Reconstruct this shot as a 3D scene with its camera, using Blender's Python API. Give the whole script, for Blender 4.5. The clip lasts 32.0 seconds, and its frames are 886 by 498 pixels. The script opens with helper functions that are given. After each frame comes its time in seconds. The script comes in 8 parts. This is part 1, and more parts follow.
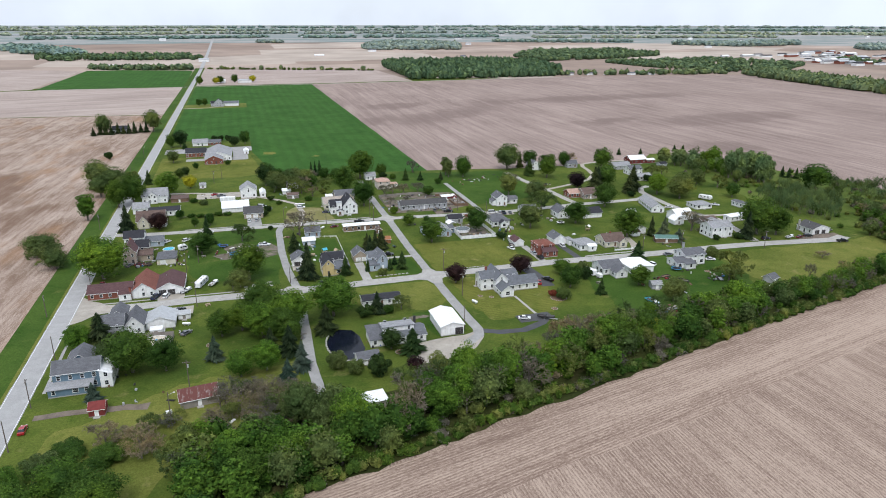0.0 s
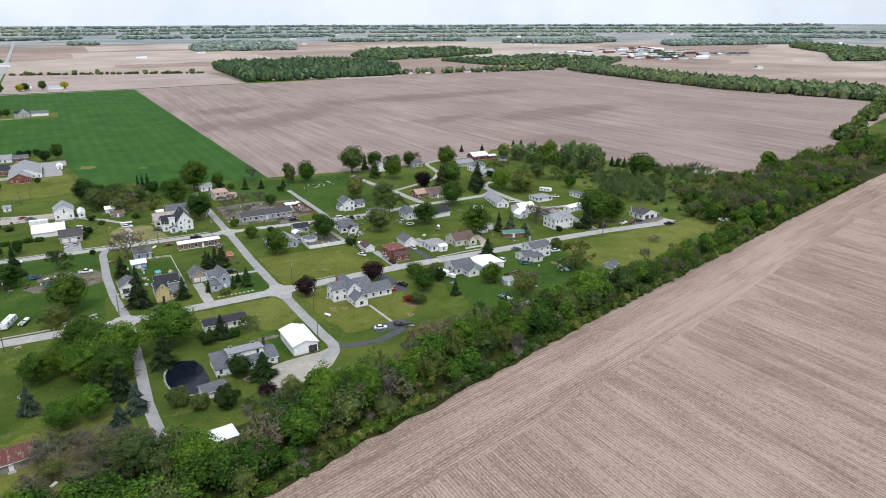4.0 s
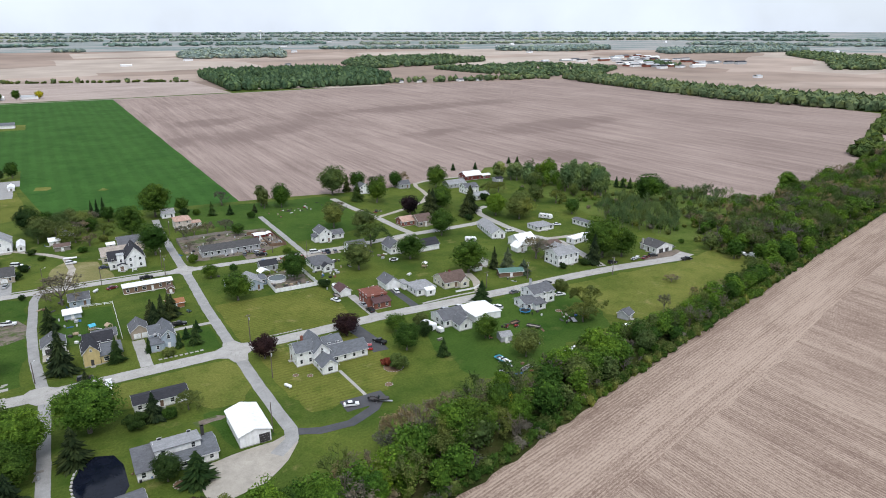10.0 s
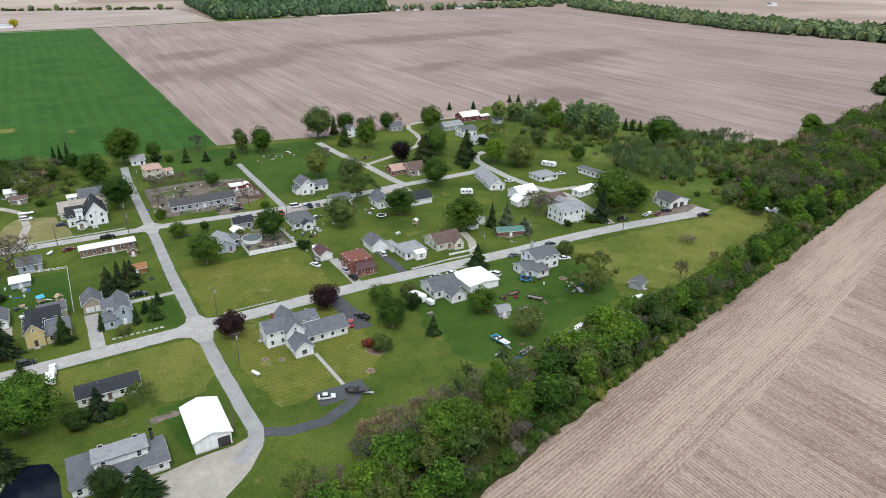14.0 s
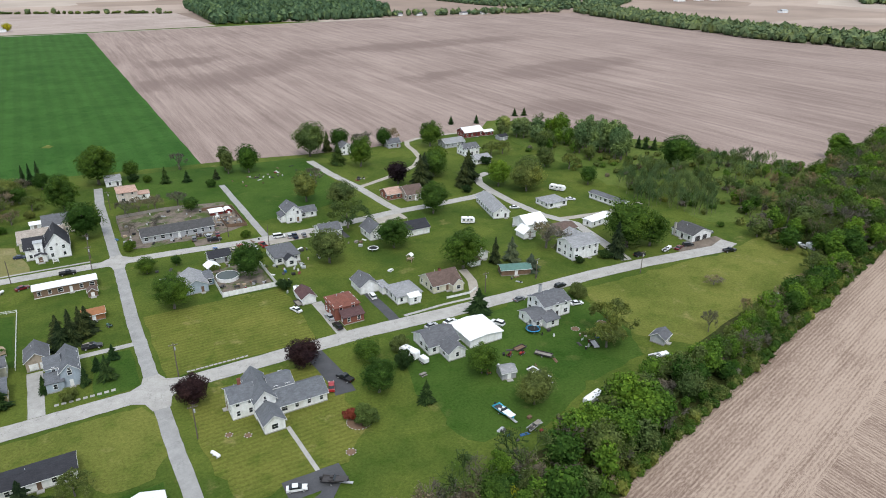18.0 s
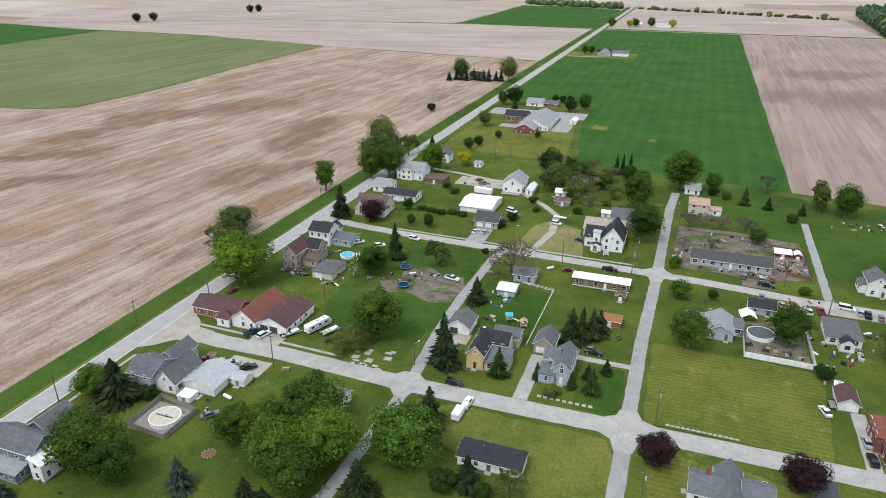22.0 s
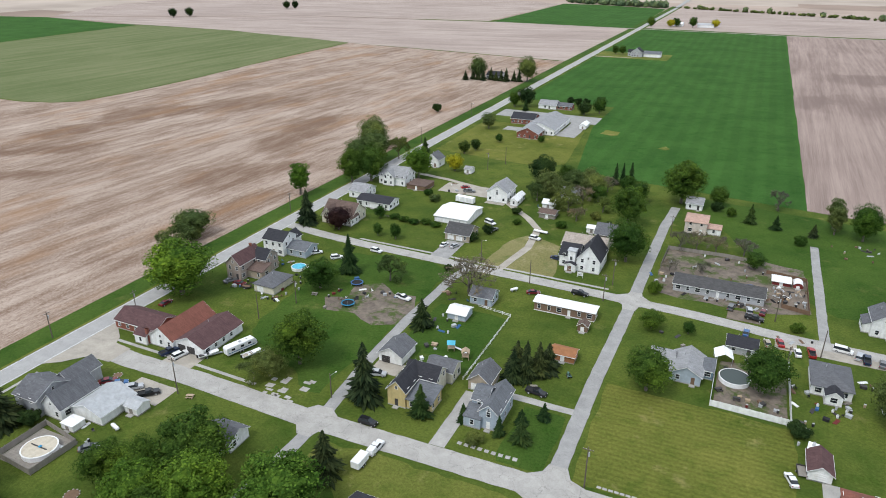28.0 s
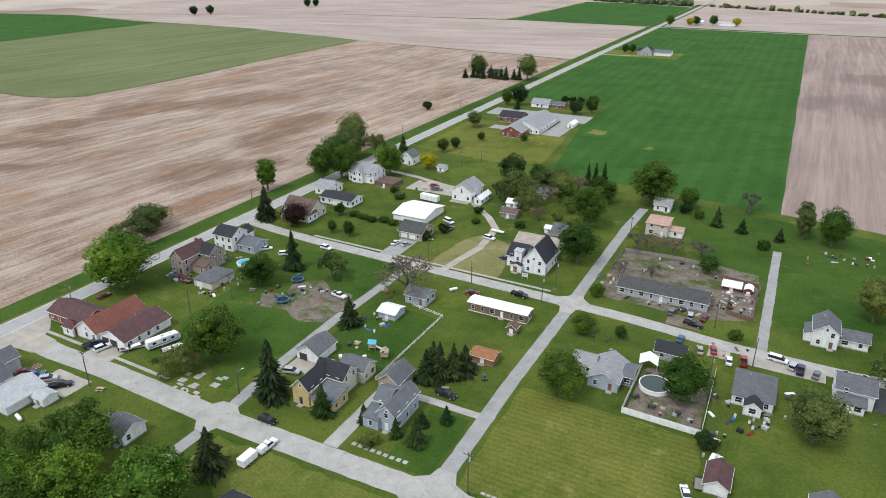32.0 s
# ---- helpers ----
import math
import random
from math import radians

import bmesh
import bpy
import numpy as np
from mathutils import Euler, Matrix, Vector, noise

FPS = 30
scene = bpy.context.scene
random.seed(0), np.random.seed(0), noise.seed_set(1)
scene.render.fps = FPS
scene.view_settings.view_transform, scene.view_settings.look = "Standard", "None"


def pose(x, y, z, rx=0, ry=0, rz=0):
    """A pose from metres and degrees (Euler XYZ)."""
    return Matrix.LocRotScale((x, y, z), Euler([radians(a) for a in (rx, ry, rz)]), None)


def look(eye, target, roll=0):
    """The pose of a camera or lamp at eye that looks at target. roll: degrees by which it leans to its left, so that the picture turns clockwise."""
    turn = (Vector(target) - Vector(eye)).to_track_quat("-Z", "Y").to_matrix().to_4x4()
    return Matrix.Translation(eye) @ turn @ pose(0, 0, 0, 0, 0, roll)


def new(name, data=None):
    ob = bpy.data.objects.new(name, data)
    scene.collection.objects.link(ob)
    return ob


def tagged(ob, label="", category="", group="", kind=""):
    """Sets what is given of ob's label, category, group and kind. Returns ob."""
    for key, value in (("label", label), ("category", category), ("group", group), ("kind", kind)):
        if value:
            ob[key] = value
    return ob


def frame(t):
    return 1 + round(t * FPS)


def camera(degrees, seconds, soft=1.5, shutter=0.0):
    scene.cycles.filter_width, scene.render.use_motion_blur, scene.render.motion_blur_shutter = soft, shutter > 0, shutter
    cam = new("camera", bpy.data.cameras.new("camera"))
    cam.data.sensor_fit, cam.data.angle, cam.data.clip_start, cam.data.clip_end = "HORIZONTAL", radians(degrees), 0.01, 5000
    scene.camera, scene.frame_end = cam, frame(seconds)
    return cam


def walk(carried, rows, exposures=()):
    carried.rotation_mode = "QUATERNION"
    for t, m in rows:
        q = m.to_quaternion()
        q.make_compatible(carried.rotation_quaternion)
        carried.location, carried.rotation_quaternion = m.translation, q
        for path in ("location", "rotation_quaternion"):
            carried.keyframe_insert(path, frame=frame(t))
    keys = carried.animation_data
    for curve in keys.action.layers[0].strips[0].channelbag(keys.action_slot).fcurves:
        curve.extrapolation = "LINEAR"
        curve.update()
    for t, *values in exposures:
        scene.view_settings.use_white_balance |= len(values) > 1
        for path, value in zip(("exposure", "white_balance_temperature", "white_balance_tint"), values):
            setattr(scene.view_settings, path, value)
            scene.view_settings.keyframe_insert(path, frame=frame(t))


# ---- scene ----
cam = camera(66.3, 32.0, soft=0.95)
PATH = [
    (0, look((-75.96, -268.06, 106.17), (-48.62, -177.28, 74.37), 0.06)),
    (0.5, look((-75.88, -268.01, 106.18), (-47.13, -177.67, 74.37), 0.06)),
    (1, look((-75.79, -267.92, 106.19), (-43.25, -178.88, 74.35), 0.16)),
    (1.5, look((-75.65, -267.59, 106.20), (-38.85, -180.21, 74.40), 0.06)),
    (2, look((-75.36, -266.87, 106.21), (-33.97, -181.57, 74.41), 0.16)),
    (2.5, look((-74.85, -265.74, 106.21), (-29.22, -182.64, 74.41), 0.07)),
    (3, look((-74.06, -264.16, 106.22), (-27.01, -181.85, 74.41), -0.02)),
    (3.5, look((-72.83, -262.07, 106.24), (-25.74, -179.82, 74.35), -0.11)),
    (5.5, look((-66.18, -251.31, 106.43), (-18.74, -169.22, 74.62), -0.20)),
    (6, look((-64.16, -248.17, 106.49), (-16.57, -166.13, 74.79), -0.11)),
    (6.5, look((-62.04, -244.84, 106.59), (-14.41, -162.78, 74.99), -0.22)),
    (7, look((-59.84, -241.40, 106.72), (-12.04, -159.39, 75.26), -0.13)),
    (7.5, look((-57.58, -237.95, 106.86), (-9.72, -155.97, 75.44), -0.14)),
    (8, look((-55.28, -234.51, 106.99), (-7.33, -152.51, 75.75), -0.15)),
    (8.5, look((-52.94, -231.00, 107.09), (-4.94, -149.01, 75.90), -0.15)),
    (9, look((-50.54, -227.42, 107.12), (-2.43, -145.46, 76.02), -0.15)),
    (9.5, look((-48.07, -223.87, 107.10), (0.03, -141.90, 76.01), -0.15)),
    (10, look((-45.61, -220.37, 107.06), (2.50, -138.37, 76.06), -0.05)),
    (10.5, look((-43.27, -216.97, 107.06), (4.88, -134.95, 76.17), -0.06)),
    (11, look((-41.00, -213.65, 107.12), (7.16, -131.67, 76.13), -0.06)),
    (11.5, look((-38.78, -210.45, 107.17), (9.34, -128.66, 75.62), -0.05)),
    (12, look((-36.49, -207.41, 107.18), (11.07, -126.58, 72.48), -0.05)),
    (12.5, look((-34.21, -204.43, 107.17), (12.76, -124.53, 69.61), -0.14)),
    (13, look((-31.95, -201.33, 107.18), (14.41, -122.45, 66.82), -0.04)),
    (13.5, look((-29.68, -198.16, 107.18), (16.72, -119.28, 66.87), -0.04)),
    (14, look((-27.34, -194.94, 107.17), (19.05, -116.03, 66.92), 0.06)),
    (14.5, look((-25.03, -191.68, 107.16), (21.35, -112.77, 66.88), 0.06)),
    (16.5, look((-16.11, -179.22, 107.86), (30.12, -100.07, 67.87), 0.12)),
    (17, look((-13.80, -175.75, 107.89), (32.44, -96.59, 67.94), 0.12)),
    (17.5, look((-11.65, -172.34, 107.97), (34.65, -93.19, 68.07), 0.21)),
    (18, look((-9.73, -169.01, 108.12), (36.34, -89.69, 68.29), 0.31)),
    (18.5, look((-7.99, -165.84, 108.32), (30.72, -82.72, 68.41), 0.31)),
    (19, look((-6.13, -162.76, 108.55), (22.72, -75.73, 68.63), 0.43)),
    (19.5, look((-4.06, -159.79, 108.74), (15.18, -70.16, 68.78), 0.36)),
    (20, look((-1.92, -156.90, 108.85), (6.81, -65.67, 68.84), 0.20)),
    (20.5, look((0.10, -153.89, 108.82), (-1.13, -62.25, 68.81), 0.22)),
    (21, look((1.71, -150.64, 108.74), (-9.97, -59.73, 68.75), 0.14)),
    (21.5, look((2.95, -147.09, 108.62), (-18.34, -57.92, 68.67), 0.16)),
    (22, look((3.81, -143.26, 108.51), (-27.53, -57.11, 68.56), 0.18)),
    (22.5, look((4.46, -139.40, 108.45), (-32.47, -55.47, 68.56), 0.09)),
    (23, look((4.96, -135.66, 108.45), (-33.04, -52.20, 68.58), 0.10)),
    (23.5, look((5.44, -132.33, 108.42), (-32.60, -48.88, 68.56), 0.09)),
    (24, look((6.15, -129.38, 108.32), (-31.72, -45.86, 68.43), 0.09)),
    (24.5, look((7.26, -126.68, 108.18), (-30.45, -43.11, 68.24), 0.18)),
    (25, look((8.87, -124.15, 107.98), (-28.60, -40.51, 67.98), 0.27)),
    (25.5, look((10.98, -121.81, 107.74), (-26.48, -38.18, 67.70), 0.26)),
    (27.5, look((21.82, -113.01, 105.98), (-15.59, -29.43, 65.80), 0.35)),
    (28, look((24.90, -111.01, 105.78), (-12.53, -27.44, 65.59), 0.35)),
    (28.5, look((28.17, -109.08, 105.60), (-9.35, -25.57, 65.37), 0.35)),
    (29, look((31.51, -107.19, 105.43), (-5.97, -23.67, 65.19), 0.35)),
    (29.5, look((34.81, -105.33, 105.27), (-2.67, -21.82, 64.99), 0.25)),
    (30, look((38.21, -103.46, 105.13), (0.75, -19.97, 64.81), 0.35)),
    (30.5, look((41.68, -101.59, 104.97), (4.15, -18.12, 64.65), 0.35)),
    (31, look((45.11, -99.65, 104.84), (6.58, -16.62, 64.56), 0.24)),
    (31.5, look((48.48, -97.54, 104.76), (8.41, -15.27, 64.43), 0.24)),
    (32, look((51.78, -95.31, 104.72), (10.21, -13.81, 64.35), 0.14)),
]
walk(cam, PATH, [(0, 0.04, 6100, 10), (11, 0.04, 6100, 10), (14, 0.1, 6150, 8), (32, 0.06, 6200, 8)])

# ---- light ----
world = bpy.data.worlds.new("sky")
scene.world = world
world.use_nodes = True
wn, wl = world.node_tree.nodes, world.node_tree.links
SUN_EL, SUN_AZ = radians(56), radians(200)   # azimuth clockwise from +y
bg = wn["Background"]
sky = wn.new("ShaderNodeTexSky")
sky.sky_type, sky.sun_disc = "NISHITA", False
sky.sun_elevation, sky.sun_rotation = SUN_EL, SUN_AZ
cloud = wn.new("ShaderNodeTexNoise")
cloud.inputs["Scale"].default_value, cloud.inputs["Detail"].default_value = 5.0, 5.0
cramp = wn.new("ShaderNodeValToRGB")
cramp.color_ramp.elements[0].position, cramp.color_ramp.elements[1].position = 0.35, 0.6
cramp.color_ramp.elements[0].color, cramp.color_ramp.elements[1].color = (0.72, 0.72, 0.72, 1), (0.96, 0.96, 0.96, 1)
wl.new(cloud.outputs["Fac"], cramp.inputs["Fac"])
mixw = wn.new("ShaderNodeMix")
mixw.data_type = "RGBA"
wl.new(cramp.outputs["Color"], mixw.inputs[0])
wl.new(sky.outputs["Color"], mixw.inputs[6])
mixw.inputs[7].default_value = (9.7, 10.3, 11.3, 1)      # bright cloud cover
# an overcast sky is brighter overhead than along the horizon
coord = wn.new("ShaderNodeTexCoord")
height = wn.new("ShaderNodeSeparateXYZ")
wl.new(coord.outputs["Generated"], height.inputs["Vector"])
gain = wn.new("ShaderNodeMapRange")
gain.inputs["From Min"].default_value, gain.inputs["From Max"].default_value = 0.0, 1.0
gain.inputs["To Min"].default_value, gain.inputs["To Max"].default_value = 1.2, 1.5
wl.new(height.outputs["Z"], gain.inputs["Value"])
veil = wn.new("ShaderNodeVectorMath")
veil.operation = "SCALE"
wl.new(mixw.outputs[2], veil.inputs[0])
wl.new(gain.outputs["Result"], veil.inputs["Scale"])
wl.new(veil.outputs["Vector"], bg.inputs["Color"])
bg.inputs["Strength"].default_value = 0.078
sun = new("sun", bpy.data.lights.new("sun", "SUN"))
sun.data.energy, sun.data.angle, sun.data.color = 1.9, radians(14), (1.0, 0.95, 0.88)
sun.matrix_world = look((0, 0, 300), (-300 * math.sin(SUN_AZ) / math.tan(SUN_EL), -300 * math.cos(SUN_AZ) / math.tan(SUN_EL), 0))


# ---- materials ----
MATS = {}


class Nodes:
    """A small builder for node materials in world or object coordinates."""

    def __init__(self, name, rough=0.9, spec=0.25):
        self.mat = bpy.data.materials.new(name)
        self.mat.use_nodes = True
        self.t = self.mat.node_tree
        self.b = self.t.nodes["Principled BSDF"]
        self.b.inputs["Roughness"].default_value = rough
        self.b.inputs["Specular IOR Level"].default_value = spec
        self.pos = self.t.nodes.new("ShaderNodeNewGeometry").outputs["Position"]
        MATS[name] = self.mat

    def node(self, kind, **kw):
        n = self.t.nodes.new(kind)
        for k, v in kw.items():
            n.inputs[k].default_value = v
        return n

    def link(self, a, b):
        self.t.links.new(a, b)

    def scaled(self, sx, sy, sz, turn=0.0):
        """World coordinates turned so that x runs along the angle turn, then scaled."""
        r = self.t.nodes.new("ShaderNodeMapping")
        r.inputs["Rotation"].default_value = (0, 0, radians(-turn))
        self.link(self.pos, r.inputs["Vector"])
        m = self.t.nodes.new("ShaderNodeMapping")
        m.inputs["Scale"].default_value = (sx, sy, sz)
        self.link(r.outputs["Vector"], m.inputs["Vector"])
        return m.outputs["Vector"]

    def noise(self, scale, detail=4.0, vec=None, rough=0.55):
        n = self.node("ShaderNodeTexNoise", Scale=scale, Detail=detail, Roughness=rough)
        self.link(vec or self.pos, n.inputs["Vector"])
        return n.outputs["Fac"]

    def ramp(self, fac, stops):
        r = self.t.nodes.new("ShaderNodeValToRGB")
        el = r.color_ramp.elements
        while len(el) < len(stops):
            el.new(0.5)
        for e, (p, c) in zip(el, stops):
            e.position, e.color = p, (*c, 1) if len(c) == 3 else c
        self.link(fac, r.inputs["Fac"])
        return r.outputs["Color"]

    def mix(self, fac, a, b, mode="MIX"):
        m = self.t.nodes.new("ShaderNodeMix")
        m.data_type, m.blend_type = "RGBA", mode
        for sock, v in ((m.inputs[0], fac), (m.inputs[6], a), (m.inputs[7], b)):
            if isinstance(v, (int, float)):
                sock.default_value = v
            elif isinstance(v, tuple):
                sock.default_value = (*v, 1)
            else:
                self.link(v, sock)
        return m.outputs[2]

    def colour(self, c):
        if isinstance(c, tuple):
            self.b.inputs["Base Color"].default_value = (*c, 1)
        else:
            self.link(c, self.b.inputs["Base Color"])

    def bump(self, fac, strength=0.3, dist=0.05):
        n = self.node("ShaderNodeBump", Strength=strength, Distance=dist)
        self.link(fac, n.inputs["Height"])
        self.link(n.outputs["Normal"], self.b.inputs["Normal"])


def grass_material(name, dark, mid, dry, stripes=0.0, turn=0.0, dryness=0.62, width=0.1):
    m = Nodes(name, 0.95, 0.05)
    big = m.ramp(m.noise(0.03, 6, rough=0.62), [(0.36, dark), (0.6, mid)])
    patch = m.ramp(m.noise(0.09, 7, rough=0.68), [(dryness, (0, 0, 0)), (dryness + 0.18, (1, 1, 1))])
    c = m.mix(patch, big, dry)
    lush = m.ramp(m.noise(0.16, 5, m.scaled(1, 1, 1, 40), 0.6), [(0.52, (1, 1, 1)), (0.7, (0.62, 0.78, 0.6))])
    c = m.mix(0.8, c, lush, "MULTIPLY")
    fine = m.ramp(m.noise(1.3, 8, rough=0.85), [(0.3, (0.5, 0.52, 0.48)), (0.7, (1.45, 1.42, 1.38))])
    c = m.mix(1.0, c, fine, "MULTIPLY")
    if stripes:
        w = m.node("ShaderNodeTexWave", Scale=width, Distortion=1.4, Detail=3.0)
        m.link(m.scaled(1, 1, 1, turn), w.inputs["Vector"])
        w.inputs["Detail Scale"].default_value = 0.25
        s = m.ramp(w.outputs["Fac"], [(0.3, (1 - stripes,) * 3), (0.7, (1 + stripes,) * 3)])
        c = m.mix(1.0, c, s, "MULTIPLY")
    m.colour(c)
    m.bump(m.noise(3.0, 4), 0.5, 0.08)


grass_material("lawn", (0.046, 0.078, 0.014), (0.098, 0.124, 0.024), (0.190, 0.170, 0.064), dryness=0.60)
grass_material("rough_grass", (0.092, 0.114, 0.023), (0.150, 0.158, 0.038), (0.240, 0.210, 0.086), dryness=0.56)
grass_material("mown_lawn", (0.090, 0.110, 0.021), (0.142, 0.148, 0.033), (0.245, 0.21, 0.085), 0.07, 90, dryness=0.57, width=0.19)
grass_material("meadow", (0.034, 0.072, 0.012), (0.060, 0.102, 0.019), (0.120, 0.130, 0.038), dryness=0.60)
grass_material("wheat", (0.032, 0.084, 0.016), (0.045, 0.108, 0.022), (0.10, 0.14, 0.045), 0.05, 0, dryness=0.72, width=0.03)
grass_material("dry_grass", (0.155, 0.150, 0.055), (0.205, 0.190, 0.085), (0.29, 0.25, 0.14), dryness=0.5)
grass_material("woods_grass", (0.066, 0.100, 0.020), (0.112, 0.146, 0.034), (0.170, 0.150, 0.066), dryness=0.58)
# leaf litter, with the shade beneath the trees darkened into its colour
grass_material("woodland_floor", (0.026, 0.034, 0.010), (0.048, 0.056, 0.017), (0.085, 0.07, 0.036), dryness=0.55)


def soil_material(name, soil, straw, turn, rows=1.0, period=1.0, cover=0.5, big=0.012, tint=(0.27, 0.15, 0.075), tint_at=0.8, damp=(), streak=(0.03, 0.5)):
    """Bare field with straw left in rows along the angle turn; damp: ellipses (x, y, length, width, angle) of darker washed soil."""
    m = Nodes(name, 0.97, 0.05)

    def bright(fac, lo, hi, a, b):
        return m.ramp(fac, [(a, (lo,) * 3), (b, (hi,) * 3)])

    def add(a, b, k):
        return m.mix(k, a, b, "ADD")

    w = m.node("ShaderNodeTexWave", Scale=0.31416 / period, Distortion=0.7, Detail=2.0)
    w.bands_direction = "Y"
    w.inputs["Detail Scale"].default_value = 0.5
    m.link(m.scaled(0.2, 1, 1, turn), w.inputs["Vector"])
    v = bright(m.noise(1.0, 6, m.scaled(big, big * 1.6, 1, turn), 0.62), 0.0, 0.2, 0.36, 0.66)
    v = add(v, bright(m.noise(1.0, 5, m.scaled(streak[0], streak[1], 1, turn), 0.66), 0.0, 0.26, 0.34, 0.66), 1.0)
    v = add(v, bright(m.noise(1.0, 3, m.scaled(0.004, 0.11, 1, turn), 0.5), 0.0, 0.12, 0.4, 0.6), 1.0)
    broken = bright(m.noise(1.0, 4, m.scaled(0.1, 0.3, 1, turn), 0.7), 0.1, 1.0, 0.35, 0.62)
    v = add(v, m.mix(1.0, bright(w.outputs["Fac"], 0.0, 0.3, 0.3, 0.8), broken, "MULTIPLY"), rows)
    v = add(v, bright(m.noise(1.0, 5, m.scaled(0.7, 2.4, 1, turn), 0.85), 0.0, 0.52, 0.36, 0.64), 1.0)
    if damp:
        warp = m.node("ShaderNodeTexNoise", Scale=0.03, Detail=5.0)
        m.link(m.pos, warp.inputs["Vector"])
        place = m.mix(1.0, m.pos, m.mix(1.0, m.mix(1.0, warp.outputs["Color"], (0.5, 0.5, 0.5), "SUBTRACT"), (50.0, 50.0, 0.0), "MULTIPLY"), "ADD")
        wet = None
        for x, y, length, width, angle in damp:
            mp = m.t.nodes.new("ShaderNodeMapping")
            mp.vector_type = "TEXTURE"
            mp.inputs["Location"].default_value = (x, y, 0)
            mp.inputs["Rotation"].default_value = (0, 0, radians(angle))
            mp.inputs["Scale"].default_value = (length, width, 1000)
            m.link(place, mp.inputs["Vector"])
            grad = m.t.nodes.new("ShaderNodeTexGradient")
            grad.gradient_type = "SPHERICAL"
            m.link(mp.outputs["Vector"], grad.inputs["Vector"])
            wet = grad.outputs["Fac"] if wet is None else m.mix(1.0, wet, grad.outputs["Fac"], "LIGHTEN")
        v = m.mix(1.0, v, bright(wet, 0.0, 0.22, 0.0, 0.5), "SUBTRACT")
    half = tuple((a + b) / 2 for a, b in zip(soil, straw))
    lo = 1.0 - cover
    c = m.ramp(v, [(lo - 0.24, soil), (lo, half), (lo + 0.24, straw)])
    red = m.ramp(m.noise(1.0, 6, m.scaled(0.010, 0.03, 1, turn), 0.65), [(tint_at, (0, 0, 0)), (tint_at + 0.14, (1, 1, 1))])
    c = m.mix(red, c, m.mix(0.55, c, tint))
    m.colour(c)
    m.bump(m.noise(1.0, 3, m.scaled(0.15, 1.4, 1, turn)), 0.6, 0.15)


soil_material("stubble_soil", (0.180, 0.125, 0.097), (0.395, 0.305, 0.240), 90, rows=0.9, cover=0.40, streak=(0.03, 0.6))
soil_material("headland_soil", (0.182, 0.126, 0.097), (0.400, 0.308, 0.242), 14, rows=0.9, cover=0.42, streak=(0.03, 0.6))
soil_material("tilled_soil", (0.190, 0.141, 0.122), (0.362, 0.282, 0.242), 89, rows=0.2, cover=0.43, big=0.007, tint_at=0.85, streak=(0.012, 0.3), damp=((165, 520, 110, 45, 40), (122, 625, 60, 40, 20), (330, 420, 60, 25, 20), (75, 490, 50, 28, 60), (470, 400, 160, 40, 10), (420, 640, 200, 40, 5), (340, 240, 40, 40, 0)))
soil_material("rust_soil", (0.172, 0.112, 0.078), (0.445, 0.358, 0.294), 85, rows=0.2, period=3.0, cover=0.42, big=0.013, tint_at=0.52, streak=(0.045, 0.24),
              damp=((-312, 96, 34, 13, 52), (-342, 138, 38, 13, 54), (-368, 185, 34, 16, 68), (-368, 225, 34, 22, 90), (-345, 262, 50, 26, 40), (-320, 300, 60, 30, 60), (-228, 232, 26, 66, 10), (-205, 150, 40, 20, 70), (-178, 122, 34, 14, 75)))
soil_material("pale_crop", (0.088, 0.118, 0.042), (0.178, 0.185, 0.092), 88, rows=0.3, period=6.0, cover=0.42, big=0.006, tint_at=0.9, streak=(0.01, 0.12))
# pinkish-brown soil of the far fields, lightened for distance haze
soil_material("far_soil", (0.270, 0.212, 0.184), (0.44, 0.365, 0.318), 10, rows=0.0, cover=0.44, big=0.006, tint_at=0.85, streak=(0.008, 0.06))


def road_material(name, base, spread, crack=0.85):
    m = Nodes(name, 0.9)
    c = m.ramp(m.noise(0.25, 6, rough=0.7), [(0.3, tuple(v * (1 - spread) for v in base)), (0.7, tuple(v * (1 + spread) for v in base))])
    v = m.t.nodes.new("ShaderNodeTexVoronoi")
    v.feature = "DISTANCE_TO_EDGE"
    v.inputs["Scale"].default_value = 0.2
    wob = m.node("ShaderNodeTexNoise", Scale=0.5, Detail=3.0)
    m.link(m.pos, wob.inputs["Vector"])
    m.link(m.mix(0.9, m.pos, m.mix(1.0, m.pos, m.mix(1.0, wob.outputs["Color"], (4.0, 4.0, 4.0), "MULTIPLY"), "ADD")), v.inputs["Vector"])
    line = m.ramp(v.outputs["Distance"], [(0.0, (crack,) * 3), (0.012, (1, 1, 1))])
    c = m.mix(1.0, c, line, "MULTIPLY")
    g = m.ramp(m.noise(3.5, 5, rough=0.8), [(0.3, (0.85,) * 3), (0.7, (1.12,) * 3)])
    m.colour(m.mix(1.0, c, g, "MULTIPLY"))
    m.bump(m.noise(9, 3), 0.2, 0.02)


